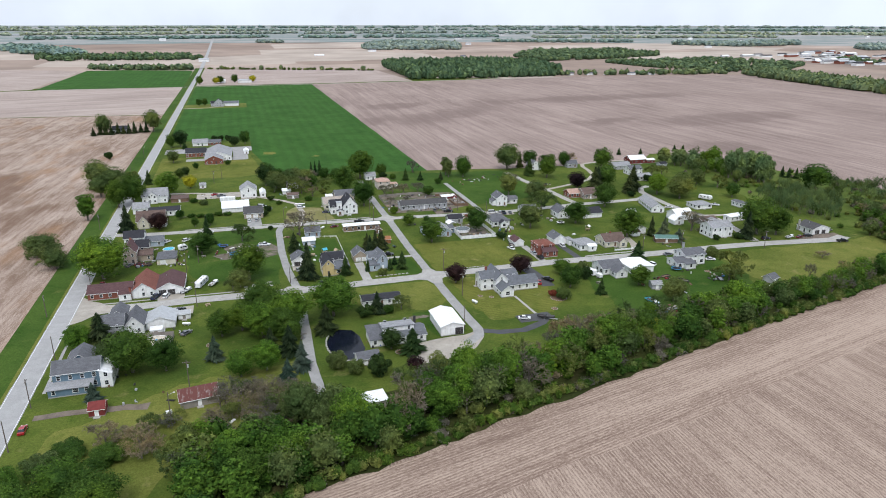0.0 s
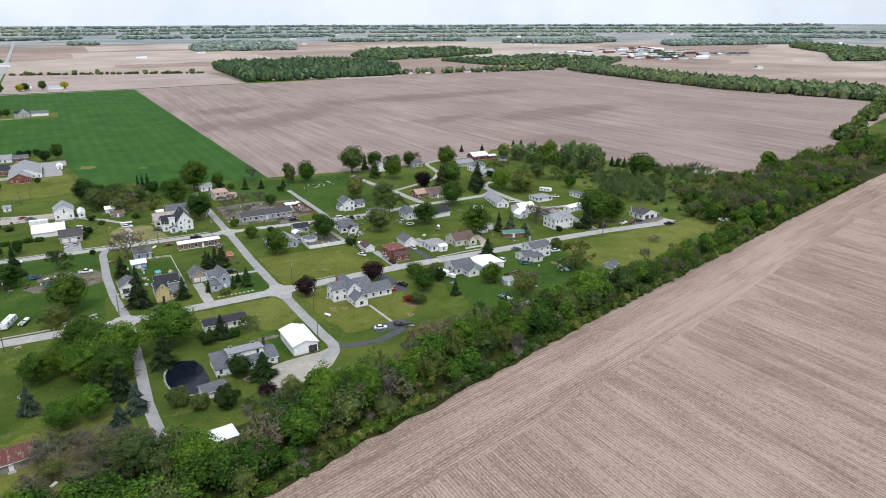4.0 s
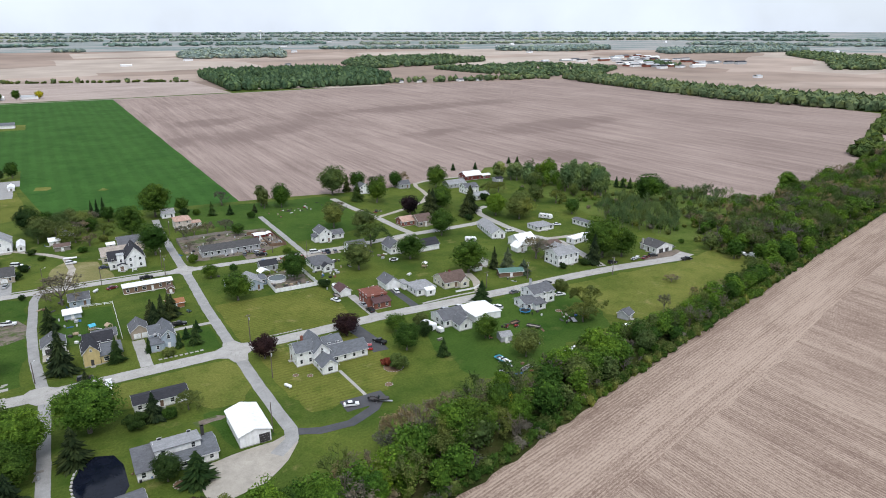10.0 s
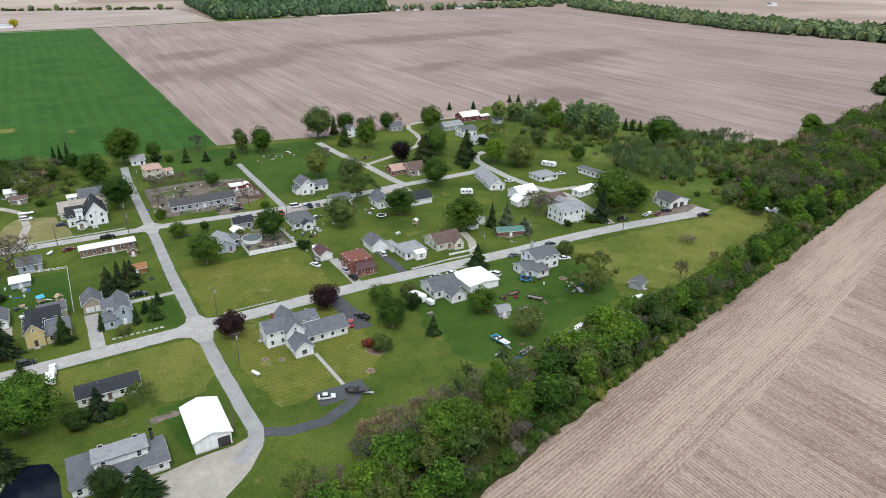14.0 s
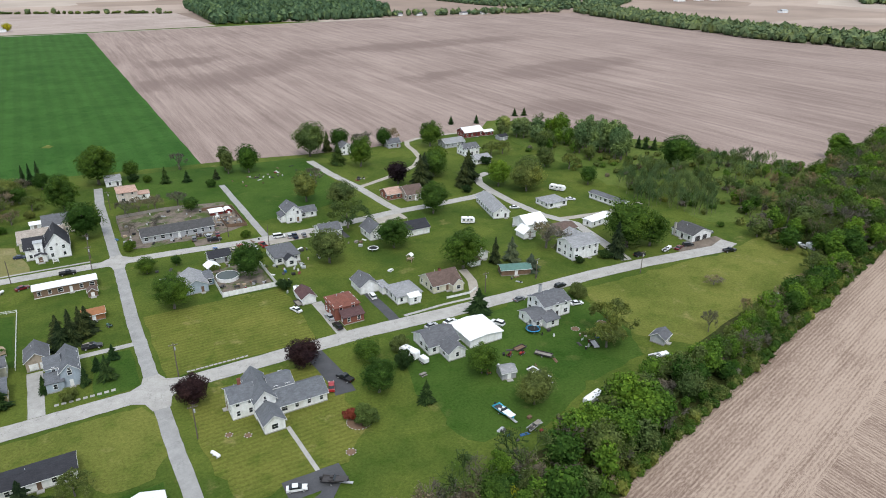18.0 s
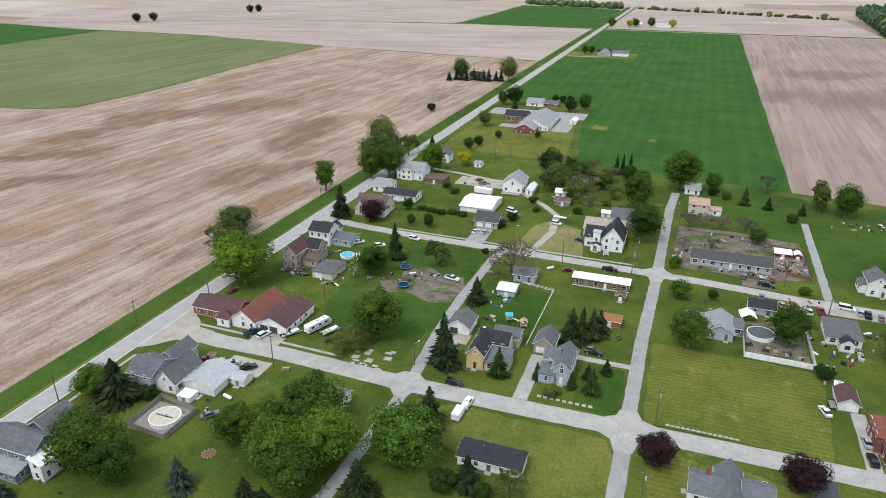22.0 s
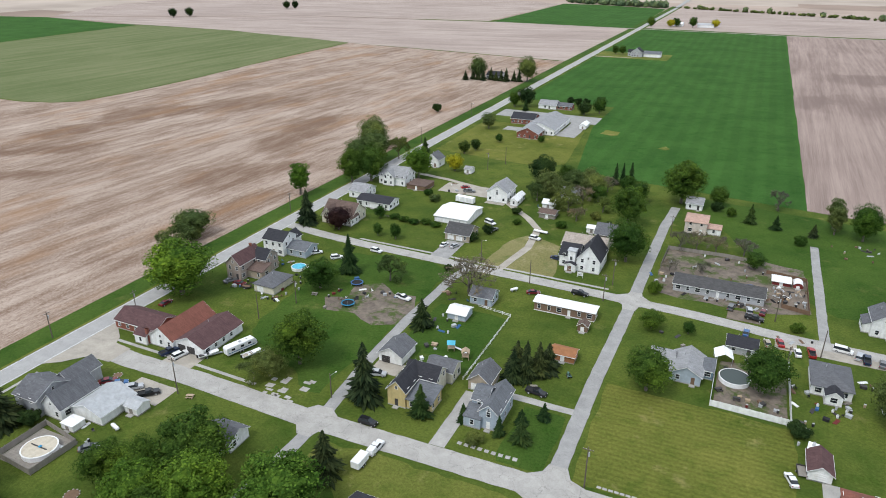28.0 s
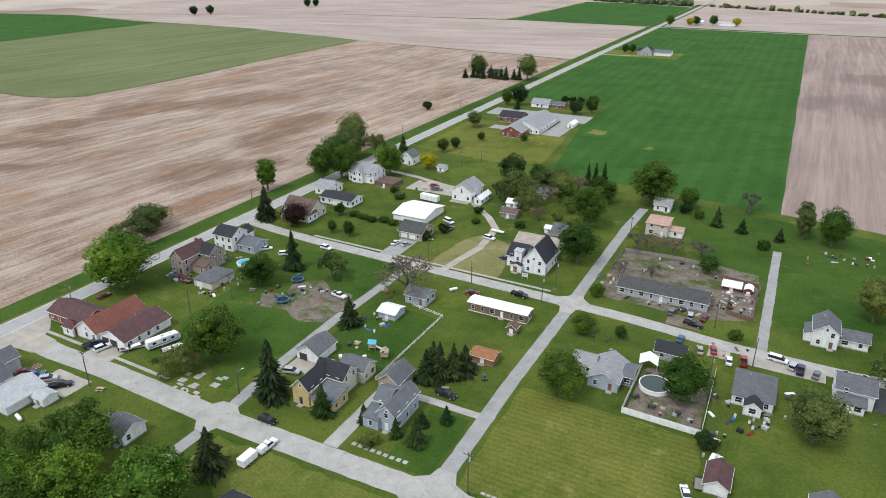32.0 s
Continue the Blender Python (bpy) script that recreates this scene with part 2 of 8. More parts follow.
road_material("chip_seal", (0.37, 0.352, 0.325), 0.17, 0.62)
road_material("highway", (0.34, 0.332, 0.32), 0.12, 0.85)
road_material("old_asphalt", (0.30, 0.292, 0.28), 0.18, 0.78)
road_material("dark_asphalt", (0.075, 0.075, 0.08), 0.2)
road_material("gravel", (0.36, 0.325, 0.275), 0.2, 1.0)
road_material("dirt", (0.165, 0.132, 0.104), 0.35, 1.0)
m = Nodes("dirt_lot", 0.95)
c = m.ramp(m.noise(0.3, 6, rough=0.75), [(0.3, (0.085, 0.068, 0.055)), (0.7, (0.225, 0.185, 0.148))])
m.colour(m.mix(m.ramp(m.noise(0.14, 6, rough=0.7), [(0.5, (0, 0, 0)), (0.58, (1, 1, 1))]), c, (0.062, 0.088, 0.02)))
m.bump(m.noise(2, 4), 0.5, 0.1)
road_material("concrete", (0.36, 0.345, 0.32), 0.2, 0.9)


# woods and fields at the horizon, blue-grey haze mixed into both colours
m = Nodes("horizon_land_hazed", 0.97, 0.05)
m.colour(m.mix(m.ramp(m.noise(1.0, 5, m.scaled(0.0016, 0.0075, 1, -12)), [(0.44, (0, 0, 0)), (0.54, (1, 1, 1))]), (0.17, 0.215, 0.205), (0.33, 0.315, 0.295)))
m = Nodes("far_fields", 0.97, 0.05)
vor = m.t.nodes.new("ShaderNodeTexVoronoi")
vor.distance = "CHEBYCHEV"
vor.inputs["Scale"].default_value, vor.inputs["Randomness"].default_value = 1.0, 0.8
m.link(m.scaled(1 / 520, 1 / 330, 0), vor.inputs["Vector"])
sep = m.t.nodes.new("ShaderNodeSeparateColor")
m.link(vor.outputs["Color"], sep.inputs["Color"])
base = m.ramp(sep.outputs["Red"], [(0.0, (0.27, 0.205, 0.165)), (0.25, (0.36, 0.285, 0.235)), (0.45, (0.31, 0.24, 0.195)), (0.62, (0.40, 0.335, 0.28)), (0.78, (0.105, 0.15, 0.05)), (0.88, (0.30, 0.23, 0.185)), (1.0, (0.17, 0.19, 0.075))])
for e in m.t.nodes:
    if e.type == "VALTORGB":
        e.color_ramp.interpolation = "CONSTANT"
patch = m.ramp(m.noise(0.006, 5), [(0.3, (0.78,) * 3), (0.7, (1.2,) * 3)])
m.colour(m.mix(1.0, base, patch, "MULTIPLY"))


def foliage_material(name, dark, light):
    m = Nodes(name, 0.8, 0.08)
    info = m.t.nodes.new("ShaderNodeObjectInfo")
    geo = m.t.nodes.new("ShaderNodeNewGeometry")
    c = m.ramp(geo.outputs["Random Per Island"], [(0.0, dark), (0.6, tuple((a + b) / 2 for a, b in zip(dark, light))), (1.0, light)])
    hue = m.ramp(info.outputs["Random"], [(0.0, (0.70, 0.82, 0.80)), (0.5, (1.0, 1.0, 1.0)), (1.0, (1.30, 1.18, 0.95))])
    c = m.mix(1.0, c, hue, "MULTIPLY")
    stand = m.ramp(m.noise(0.075, 3), [(0.34, (0.56, 0.68, 0.66)), (0.5, (1, 1, 1)), (0.66, (1.55, 1.42, 1.0))])
    c = m.mix(0.85, c, stand, "MULTIPLY")
    c = m.mix(1.0, c, m.ramp(m.noise(0.7, 5), [(0.3, (0.8,) * 3), (0.7, (1.2,) * 3)]), "MULTIPLY")
    m.colour(c)
    thin = m.t.nodes.new("ShaderNodeBsdfTranslucent")
    m.link(m.mix(1.0, c, (1.25, 1.2, 0.8), "MULTIPLY"), thin.inputs["Color"])
    blend = m.t.nodes.new("ShaderNodeMixShader")
    blend.inputs[0].default_value = 0.12
    m.link(m.b.outputs[0], blend.inputs[1])
    m.link(thin.outputs[0], blend.inputs[2])
    m.link(blend.outputs[0], m.t.nodes["Material Output"].inputs["Surface"])


foliage_material("leaf_green", (0.025, 0.056, 0.009), (0.075, 0.130, 0.022))
foliage_material("leaf_bright", (0.036, 0.080, 0.010), (0.118, 0.202, 0.026))
foliage_material("leaf_olive", (0.056, 0.078, 0.022), (0.140, 0.172, 0.054))
foliage_material("leaf_dark", (0.015, 0.034, 0.010), (0.042, 0.071, 0.020))
foliage_material("leaf_needle", (0.010, 0.019, 0.008), (0.045, 0.060, 0.024))
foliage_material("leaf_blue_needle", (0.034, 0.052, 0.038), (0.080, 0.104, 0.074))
foliage_material("leaf_purple", (0.010, 0.006, 0.008), (0.036, 0.020, 0.025))
foliage_material("leaf_yellow", (0.22, 0.215, 0.013), (0.45, 0.42, 0.032))
foliage_material("leaf_red", (0.12, 0.028, 0.018), (0.24, 0.065, 0.04))
# far woods: green paled in the base colour to stand for haze
foliage_material("leaf_far_hazed", (0.075, 0.112, 0.062), (0.165, 0.215, 0.112))
# most distant trees: the bluish pallor is aerial haze painted into the leaves
foliage_material("leaf_distant_hazed", (0.215, 0.270, 0.255), (0.300, 0.355, 0.325))
foliage_material("leaf_poplar", (0.092, 0.130, 0.050), (0.205, 0.262, 0.108))
foliage_material("leaf_grey", (0.100, 0.086, 0.066), (0.195, 0.172, 0.132))

m = Nodes("bark", 0.95)
m.colour(m.ramp(m.noise(3, 5, m.scaled(1, 1, 0.3)), [(0.3, (0.09, 0.075, 0.06)), (0.7, (0.21, 0.185, 0.155))]))


def paint_material(name, base, lap=0.0, rough=0.6, dirt=0.16, metal=0.0):
    m = Nodes(name, rough)
    c = m.ramp(m.noise(0.8, 5, rough=0.65), [(0.3, tuple(v * (1 - dirt) for v in base)), (0.65, tuple(min(v * (1 + dirt * 0.4), 0.9) for v in base))])
    run = m.ramp(m.noise(1.0, 4, m.scaled(1.2, 1.2, 0.15)), [(0.35, (0.86, 0.85, 0.83)), (0.6, (1, 1, 1))])
    c = m.mix(0.8, c, run, "MULTIPLY")
    if lap:
        w = m.node("ShaderNodeTexWave", Scale=1.57 / lap / 3.1416 * 1.0)
        w.wave_profile, w.bands_direction = "SAW", "Z"
        m.link(m.pos, w.inputs["Vector"])
        m.bump(w.outputs["Fac"], 0.6, 0.02)
        c = m.mix(1.0, c, m.ramp(w.outputs["Fac"], [(0.0, (0.88,) * 3), (0.12, (1, 1, 1))]), "MULTIPLY")
    m.b.inputs["Metallic"].default_value = metal
    m.colour(c)


def shingle_material(name, base, spread=0.13):
    m = Nodes(name, 0.92)
    b = m.t.nodes.new("ShaderNodeTexBrick")
    b.inputs["Scale"].default_value = 1.0
    b.inputs["Brick Width"].default_value, b.inputs["Row Height"].default_value = 0.9, 0.28
    b.inputs["Mortar Size"].default_value = 0.012
    lo, hi = tuple(v * (1 - spread) for v in base), tuple(v * (1 + spread) for v in base)
    b.inputs["Color1"].default_value, b.inputs["Color2"].default_value = (*lo, 1), (*hi, 1)
    b.inputs["Mortar"].default_value = (*[v * 0.6 for v in base], 1)
    m.link(m.pos, b.inputs["Vector"])
    stain = m.ramp(m.noise(0.5, 6, rough=0.7), [(0.3, (0.84,) * 3), (0.68, (1.13,) * 3)])
    m.colour(m.mix(1.0, b.outputs["Color"], stain, "MULTIPLY"))
    m.bump(m.noise(6, 3), 0.3, 0.02)


for nm, col in (("siding_white", (0.84, 0.84, 0.83)), ("siding_grey", (0.42, 0.43, 0.45)), ("siding_cream", (0.66, 0.62, 0.50)), ("siding_yellow", (0.58, 0.46, 0.22)),
                ("siding_blue", (0.13, 0.20, 0.26)), ("siding_paleblue", (0.40, 0.46, 0.53)), ("siding_tan", (0.42, 0.35, 0.27)), ("siding_taupe", (0.36, 0.30, 0.26)),
                ("siding_brown", (0.22, 0.145, 0.10)), ("siding_pink", (0.66, 0.58, 0.52)), ("siding_teal", (0.15, 0.27, 0.29))):
    paint_material(nm, col, 0.16)
for nm, col in (("roof_grey", (0.122, 0.123, 0.132)), ("roof_dark", (0.036, 0.036, 0.042)), ("roof_light", (0.28, 0.28, 0.285)), ("roof_brown", (0.13, 0.09, 0.075)),
                ("roof_red", (0.19, 0.075, 0.055)), ("roof_maroon", (0.10, 0.055, 0.055)), ("roof_tan", (0.36, 0.31, 0.265)), ("roof_blue", (0.132, 0.138, 0.150)), ("roof_pink", (0.44, 0.29, 0.23)), ("roof_char", (0.076, 0.074, 0.074))):
    shingle_material(nm, col)
for nm, col, ro in (("metal_white", (0.85, 0.85, 0.86), 0.45), ("metal_grey", (0.42, 0.43, 0.44), 0.45), ("metal_green", (0.10, 0.19, 0.16), 0.5), ("trim_white", (0.84, 0.84, 0.83), 0.55),
                    ("trim_dark", (0.06, 0.055, 0.055), 0.6), ("fence_white", (0.82, 0.82, 0.81), 0.5), ("canvas_white", (0.87, 0.87, 0.87), 0.7), ("plastic_blue", (0.03, 0.27, 0.50), 0.4),
                    ("plastic_cyan", (0.10, 0.45, 0.60), 0.5), ("shed_orange", (0.30, 0.135, 0.06), 0.7), ("brick_red", (0.23, 0.085, 0.06), 0.9), ("wood_grey", (0.27, 0.245, 0.215), 0.9),
                    ("wood_brown", (0.18, 0.115, 0.075), 0.9), ("wood_tan", (0.42, 0.32, 0.22), 0.85), ("paint_red", (0.30, 0.028, 0.025), 0.4), ("barn_red", (0.17, 0.032, 0.028), 0.7),
                    ("pole_wood", (0.13, 0.105, 0.085), 0.9), ("rubber", (0.025, 0.025, 0.026), 0.85), ("chrome", (0.5, 0.5, 0.5), 0.3), ("stone", (0.42, 0.40, 0.37), 0.9),
                    ("tarp_blue", (0.05, 0.13, 0.30), 0.6), ("cover_tan", (0.55, 0.49, 0.39), 0.8)):
    paint_material(nm, col, 0, ro)
for nm, col in (("car_white", (0.75, 0.75, 0.75)), ("car_black", (0.012, 0.012, 0.014)), ("car_silver", (0.42, 0.43, 0.45)), ("car_red", (0.33, 0.018, 0.022)), ("car_darkred", (0.14, 0.012, 0.018)),
                ("car_blue", (0.025, 0.10, 0.26)), ("car_navy", (0.018, 0.03, 0.07)), ("car_grey", (0.14, 0.145, 0.15)), ("car_tan", (0.36, 0.31, 0.24))):
    paint_material(nm, col, 0, 0.3, 0.06)
    MATS[nm].node_tree.nodes["Principled BSDF"].inputs["Coat Weight"].default_value = 0.6
m = Nodes("glass_dark", 0.08)
m.colour((0.02, 0.024, 0.028))
m.b.inputs["Specular IOR Level"].default_value = 0.5
m = Nodes("pond_liner", 0.1, 0.12)
m.colour(m.ramp(m.noise(0.3, 4), [(0.3, (0.004, 0.006, 0.012)), (0.7, (0.010, 0.012, 0.020))]))
m = Nodes("pool_water", 0.08)
m.colour((0.05, 0.065, 0.06))
m = Nodes("rusty_tin", 0.7)
m.colour(m.mix(m.ramp(m.noise(0.9, 6, m.scaled(1.6, 0.5, 0.5), 0.7), [(0.28, (0, 0, 0)), (0.46, (1, 1, 1))]), (0.30, 0.27, 0.26), (0.12, 0.042, 0.034)))


# ---- mesh helpers ----
def part(name, bm, material, parent=None, label=""):
    """Links a bmesh as one mesh object, under parent if given."""
    me = bpy.data.meshes.new(name)
    bm.to_mesh(me)
    bm.free()
    for mt in (material if isinstance(material, (list, tuple)) else [material]):
        me.materials.append(MATS[mt] if isinstance(mt, str) else mt)
    ob = new(name, me)
    if parent:
        ob.parent = parent
    if label:
        ob["label"] = label
    return ob


def thing(name, x, y, z=0.0, rz=0.0, label="", category="", group="", kind=""):
    e = new(name)
    e.matrix_basis = pose(x, y, z, 0, 0, rz)
    e.empty_display_size = 0.5
    return tagged(e, label, category, group, kind)


def add_box(bm, x0, x1, y0, y1, z0, z1, bevel=0.0):
    r = bmesh.ops.create_cube(bm, size=1, matrix=Matrix.LocRotScale(((x0 + x1) / 2, (y0 + y1) / 2, (z0 + z1) / 2), None, (x1 - x0, y1 - y0, z1 - z0)))
    if bevel:
        es = {e for v in r["verts"] for e in v.link_edges}
        bmesh.ops.bevel(bm, geom=list(es), offset=bevel, segments=1, affect="EDGES")
    return r["verts"]


def add_tube(bm, p, q, r0, r1, sides=8):
    p, q = Vector(p), Vector(q)
    d = q - p
    m = Matrix.Translation((p + q) / 2) @ d.to_track_quat("Z", "Y").to_matrix().to_4x4()
    return bmesh.ops.create_cone(bm, cap_ends=True, segments=sides, radius1=r0, radius2=r1, depth=d.length, matrix=m)["verts"]


def box_part(name, parent, mat, x0, x1, y0, y1, z0, z1, bevel=0.0, label=""):
    bm = bmesh.new()
    add_box(bm, x0, x1, y0, y1, z0, z1, bevel)
    return part(name, bm, mat, parent, label)


def far_lift(x, y):
    """The land rises gently towards the horizon."""
    r = math.hypot(x, y)
    return 0.0 if r < 1500 else 84.0 * ((min(r, 4900) - 1500) / 3300) ** 1.25


def sheet(name, pts, z, mat, label="", category="", kind="structure", step=0.0, edge=0.0):
    """A flat piece of ground with the outline pts; edge roughens the outline."""
    if step:
        out = []
        for a, b in zip(pts, pts[1:] + pts[:1]):
            n = max(1, int(math.hypot(b[0] - a[0], b[1] - a[1]) / step))
            for i in range(n):
                f = i / n
                x, y = a[0] + (b[0] - a[0]) * f, a[1] + (b[1] - a[1]) * f
                k = noise.noise_vector((x * 0.13, y * 0.13, 3.1)) + 0.5 * noise.noise_vector((x * 0.5, y * 0.5, 7.7))
                out.append((x + k.x * edge, y + k.y * edge))
        pts = out
    bm = bmesh.new()
    vs = [bm.verts.new((x, y, z + far_lift(x, y))) for x, y in pts]
    f = bm.faces.new(vs)
    bm.normal_update()
    if f.normal.z < 0:
        f.normal_flip()
    bmesh.ops.triangulate(bm, faces=[f])
    return tagged(part(name, bm, mat), label, category, kind=kind)


def strip(name, line, width, z, mat, label="", category="road", edge=0.12):
    """A road along a line of points, with slightly ragged edges."""
    pts = []
    for a, b in zip(line, line[1:]):
        n = max(1, int(math.hypot(b[0] - a[0], b[1] - a[1]) / 3.0)) if math.hypot(a[0], a[1]) < 700 else 8
        pts += [(a[0] + (b[0] - a[0]) * i / n, a[1] + (b[1] - a[1]) * i / n) for i in range(n)]
    pts.append(line[-1])
    bm = bmesh.new()
    rows = []
    for i, (x, y) in enumerate(pts):
        a, b = pts[max(i - 1, 0)], pts[min(i + 1, len(pts) - 1)]
        d = Vector((b[0] - a[0], b[1] - a[1])).normalized()
        n = Vector((-d.y, d.x))
        row = []
        for s in (-1, 1):
            w = width / 2 + edge * 2 * noise.noise((x * 0.3, y * 0.3, 5.0 * s))
            row.append(bm.verts.new((x + n.x * w * s, y + n.y * w * s, z + far_lift(x, y))))
        rows.append(row)
    for (a, b), (c, d) in zip(rows, rows[1:]):
        bm.faces.new((a, c, d, b))
    bm.normal_update()
    for f in bm.faces:
        if f.normal.z < 0:
            f.normal_flip()
    return tagged(part(name, bm, mat), label, category, kind="structure")


# ---- ground, fields and roads ----
bm = bmesh.new()
rings = [0, 60, 140, 260, 420, 700, 1100, 1500, 1800, 2200, 2700, 3300, 4000, 4700]
last = None
for r in rings:
    if r == 0:
        ring = [bm.verts.new((0, 0, 0))] * 48
    else:
        ring = [bm.verts.new((r * math.cos(a * math.pi / 24), r * math.sin(a * math.pi / 24), far_lift(r, 0))) for a in range(48)]
    if last:
        for i in range(48):
            j = (i + 1) % 48
            vs = [last[i], ring[i], ring[j], last[j]]
            bm.faces.new([v for k, v in enumerate(vs) if v not in vs[:k]])
    last = ring
bmesh.ops.recalc_face_normals(bm, faces=bm.faces[:])
bm.normal_update()
if sum(f.normal.z for f in bm.faces) < 0:
    bmesh.ops.reverse_faces(bm, faces=bm.faces[:])
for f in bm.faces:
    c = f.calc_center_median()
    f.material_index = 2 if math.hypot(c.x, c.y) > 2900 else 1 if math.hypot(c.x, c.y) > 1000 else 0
tagged(part("ground", bm, ["lawn", "far_fields", "horizon_land_hazed"]), "green mown village grass with drier patches", "ground", kind="structure")
sheet("field_south", [(-420, -202), (-140, -145), (-46, -124), (16, -107), (133, -74), (300, -33), (411, -6), (560, 30), (900, 110), (1400, -300), (900, -900), (-300, -900), (-700, -500)], 0.05, "stubble_soil", "bare tan field with stubble rows", "field", step=12, edge=1.2)
# the headland is rowed along its edge and ends in steps where the machine turned
inner = [(566, 6), (420, -30), (350, -49), (286, -64), (226, -79.5), (178, -93), (159, -99), (158, -100.5), (145, -103), (144, -104.5), (121, -109), (120, -110), (104, -112.5), (83, -117), (82, -118), (64, -123), (48, -127), (47, -128), (33, -131.5), (17, -134.5), (16, -135.5), (1, -137), (-15, -141), (-40, -150), (-250, -196)]
sheet("field_headland", [(-250, -170), (-140, -147), (-46, -126), (16, -109), (133, -76), (300, -35), (411, -8), (560, 28)] + inner, 0.09, "headland_soil", "bare tan field headland with cross rows", "field", step=4, edge=0.7)
sheet("field_north", [(57, 216), (90, 212), (118, 206), (150, 201), (178, 205), (205, 208), (240, 210), (256, 228), (264, 227), (288, 206), (303, 151), (332, 111), (332, 76), (338, 58), (350, 45), (400, 50), (470, 68), (523, 82), (673, 138), (898, 215), (931, 526), (975, 955), (580, 1012), (57, 985)], 0.05, "tilled_soil", "bare brown tilled field", "field", step=20, edge=1.0)
sheet("field_green", [(-140, 402), (-120, 405), (-66, 402), (-66, 330), (-52, 232), (57, 216), (57, 985), (-141, 990)], 0.06, "wheat", "dense dark green young wheat field", "field", step=20, edge=0.5)
sheet("field_west", [(-157, -700), (-157, 420), (-157, 612), (-335, 632), (-444, 644), (-442, 550), (-440, 464), (-431, 351), (-432, 292), (-437, 246), (-452, 234), (-478, 226), (-557, 229), (-900, 240), (-900, -700)], 0.05, "rust_soil", "bare rust-brown tilled field", "field", step=20, edge=1.0)
sheet("field_pale", [(-478, 228), (-452, 236), (-439, 248), (-434, 292), (-433, 351), (-442, 464), (-444, 550), (-447, 648), (-506, 662), (-665, 688), (-846, 690), (-825, 416), (-900, 243), (-557, 233)], 0.07, "pale_crop", "pale green young crop field", "field", step=20, edge=2)
sheet("field_green_west", [(-827, 418), (-848, 692), (-900, 690), (-1082, 715), (-1300, 652), (-1200, 400)], 0.06, "wheat", "green young crop field", "field", step=60, edge=2)
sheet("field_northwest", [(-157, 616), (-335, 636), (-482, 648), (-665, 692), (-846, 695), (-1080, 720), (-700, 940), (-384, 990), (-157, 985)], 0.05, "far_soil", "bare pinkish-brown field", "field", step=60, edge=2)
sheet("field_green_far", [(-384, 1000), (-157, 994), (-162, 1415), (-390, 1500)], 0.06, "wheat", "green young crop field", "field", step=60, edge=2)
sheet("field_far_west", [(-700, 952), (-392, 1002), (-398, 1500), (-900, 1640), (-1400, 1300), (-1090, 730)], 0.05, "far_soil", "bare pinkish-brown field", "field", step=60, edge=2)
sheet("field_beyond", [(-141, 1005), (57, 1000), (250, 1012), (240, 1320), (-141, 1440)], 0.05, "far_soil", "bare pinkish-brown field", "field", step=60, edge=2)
strip("grass_strip", [(-140, 996), (60, 994)], 16, 0.064, "meadow", "green grass along the farm road", "verge", 0.6)
sheet("mown_field", [(3.6, 5.4), (47, 5.6), (49, 30), (48, 45), (28, 45.5), (3, 46)], 0.03, "mown_lawn", "yellow-green mown lawn with mowing stripes", "lawn", step=3, edge=0.7)
sheet("yard_lawn", [(6, -4), (42, -7), (44, -40), (34, -50), (10, -52), (6, -30)], 0.03, "mown_lawn", "yellow-green mown lawn with mowing stripes", "lawn", step=3, edge=2.2)
sheet("corner_lawn", [(-53, -5), (-4, -4), (1, -24), (-6, -34), (-16, -34), (-18, -27), (-52, -16)], 0.03, "rough_grass", "worn yellow-green grass", "lawn", step=3, edge=2.2)
sheet("lush_lawn", [(67, -7), (104, -5), (134, -6), (136, -34), (128, -50), (104, -54), (86, -62), (62, -58), (60, -34)], 0.028, "meadow", "lush deep green lawn", "lawn", step=4, edge=3.0)
sheet("east_meadow", [(140, -8), (205, -11), (246, -8), (252, -22), (228, -42), (150, -62), (135, -40)], 0.03, "rough_grass", "rough yellowing grass", "meadow", step=4, edge=2.5)
sheet("school_lawn", [(-137, 240), (-80, 232), (-60, 240), (-68, 318), (-137, 322)], 0.03, "mown_lawn", "mown yellow-green school lawn", "lawn", step=8, edge=0.6)
sheet("west_lot", [(-101, 28), (-64, 8), (-63, 44), (-62.5, 92), (-84, 96), (-104, 92), (-106, 60)], 0.028, "meadow", "lush deep green lawn", "lawn", step=4, edge=3.0)
sheet("garden_lawn", [(-57, 34), (-33, 33), (-33, 68), (-56, 68)], 0.028, "meadow", "lush deep green garden lawn", "lawn", step=4, edge=2.0)
sheet("corner_garden", [(-14, 5), (-3, 5), (-3, 27), (-14, 27)], 0.028, "meadow", "lush deep green garden lawn", "lawn", step=3, edge=1.0)
sheet("barn_lawn", [(-19, -36), (-4, -36), (-3.4, -56), (-15, -58)], 0.028, "meadow", "lush deep green lawn", "lawn", step=3, edge=1.5)
sheet("north_meadow", [(62, 112), (110, 120), (112, 200), (10, 214), (6, 208), (54, 120)], 0.03, "meadow", "lush green meadow", "meadow", step=8, edge=1.0)
sheet("gravel_lot", [(-55, 102), (-28, 102), (-29, 112), (-33, 130), (-46, 138), (-53, 128)], 0.035, "dry_grass", "worn yellowed grass lot", "lot", step=5, edge=1.2)
sheet("southwest_yard", [(-134, -88), (-100, -68), (-66, -62), (-64, -85), (-90, -100), (-110, -128), (-130, -130)], 0.03, "rough_grass", "rough yellowing yard grass", "lawn", step=4, edge=2.5)
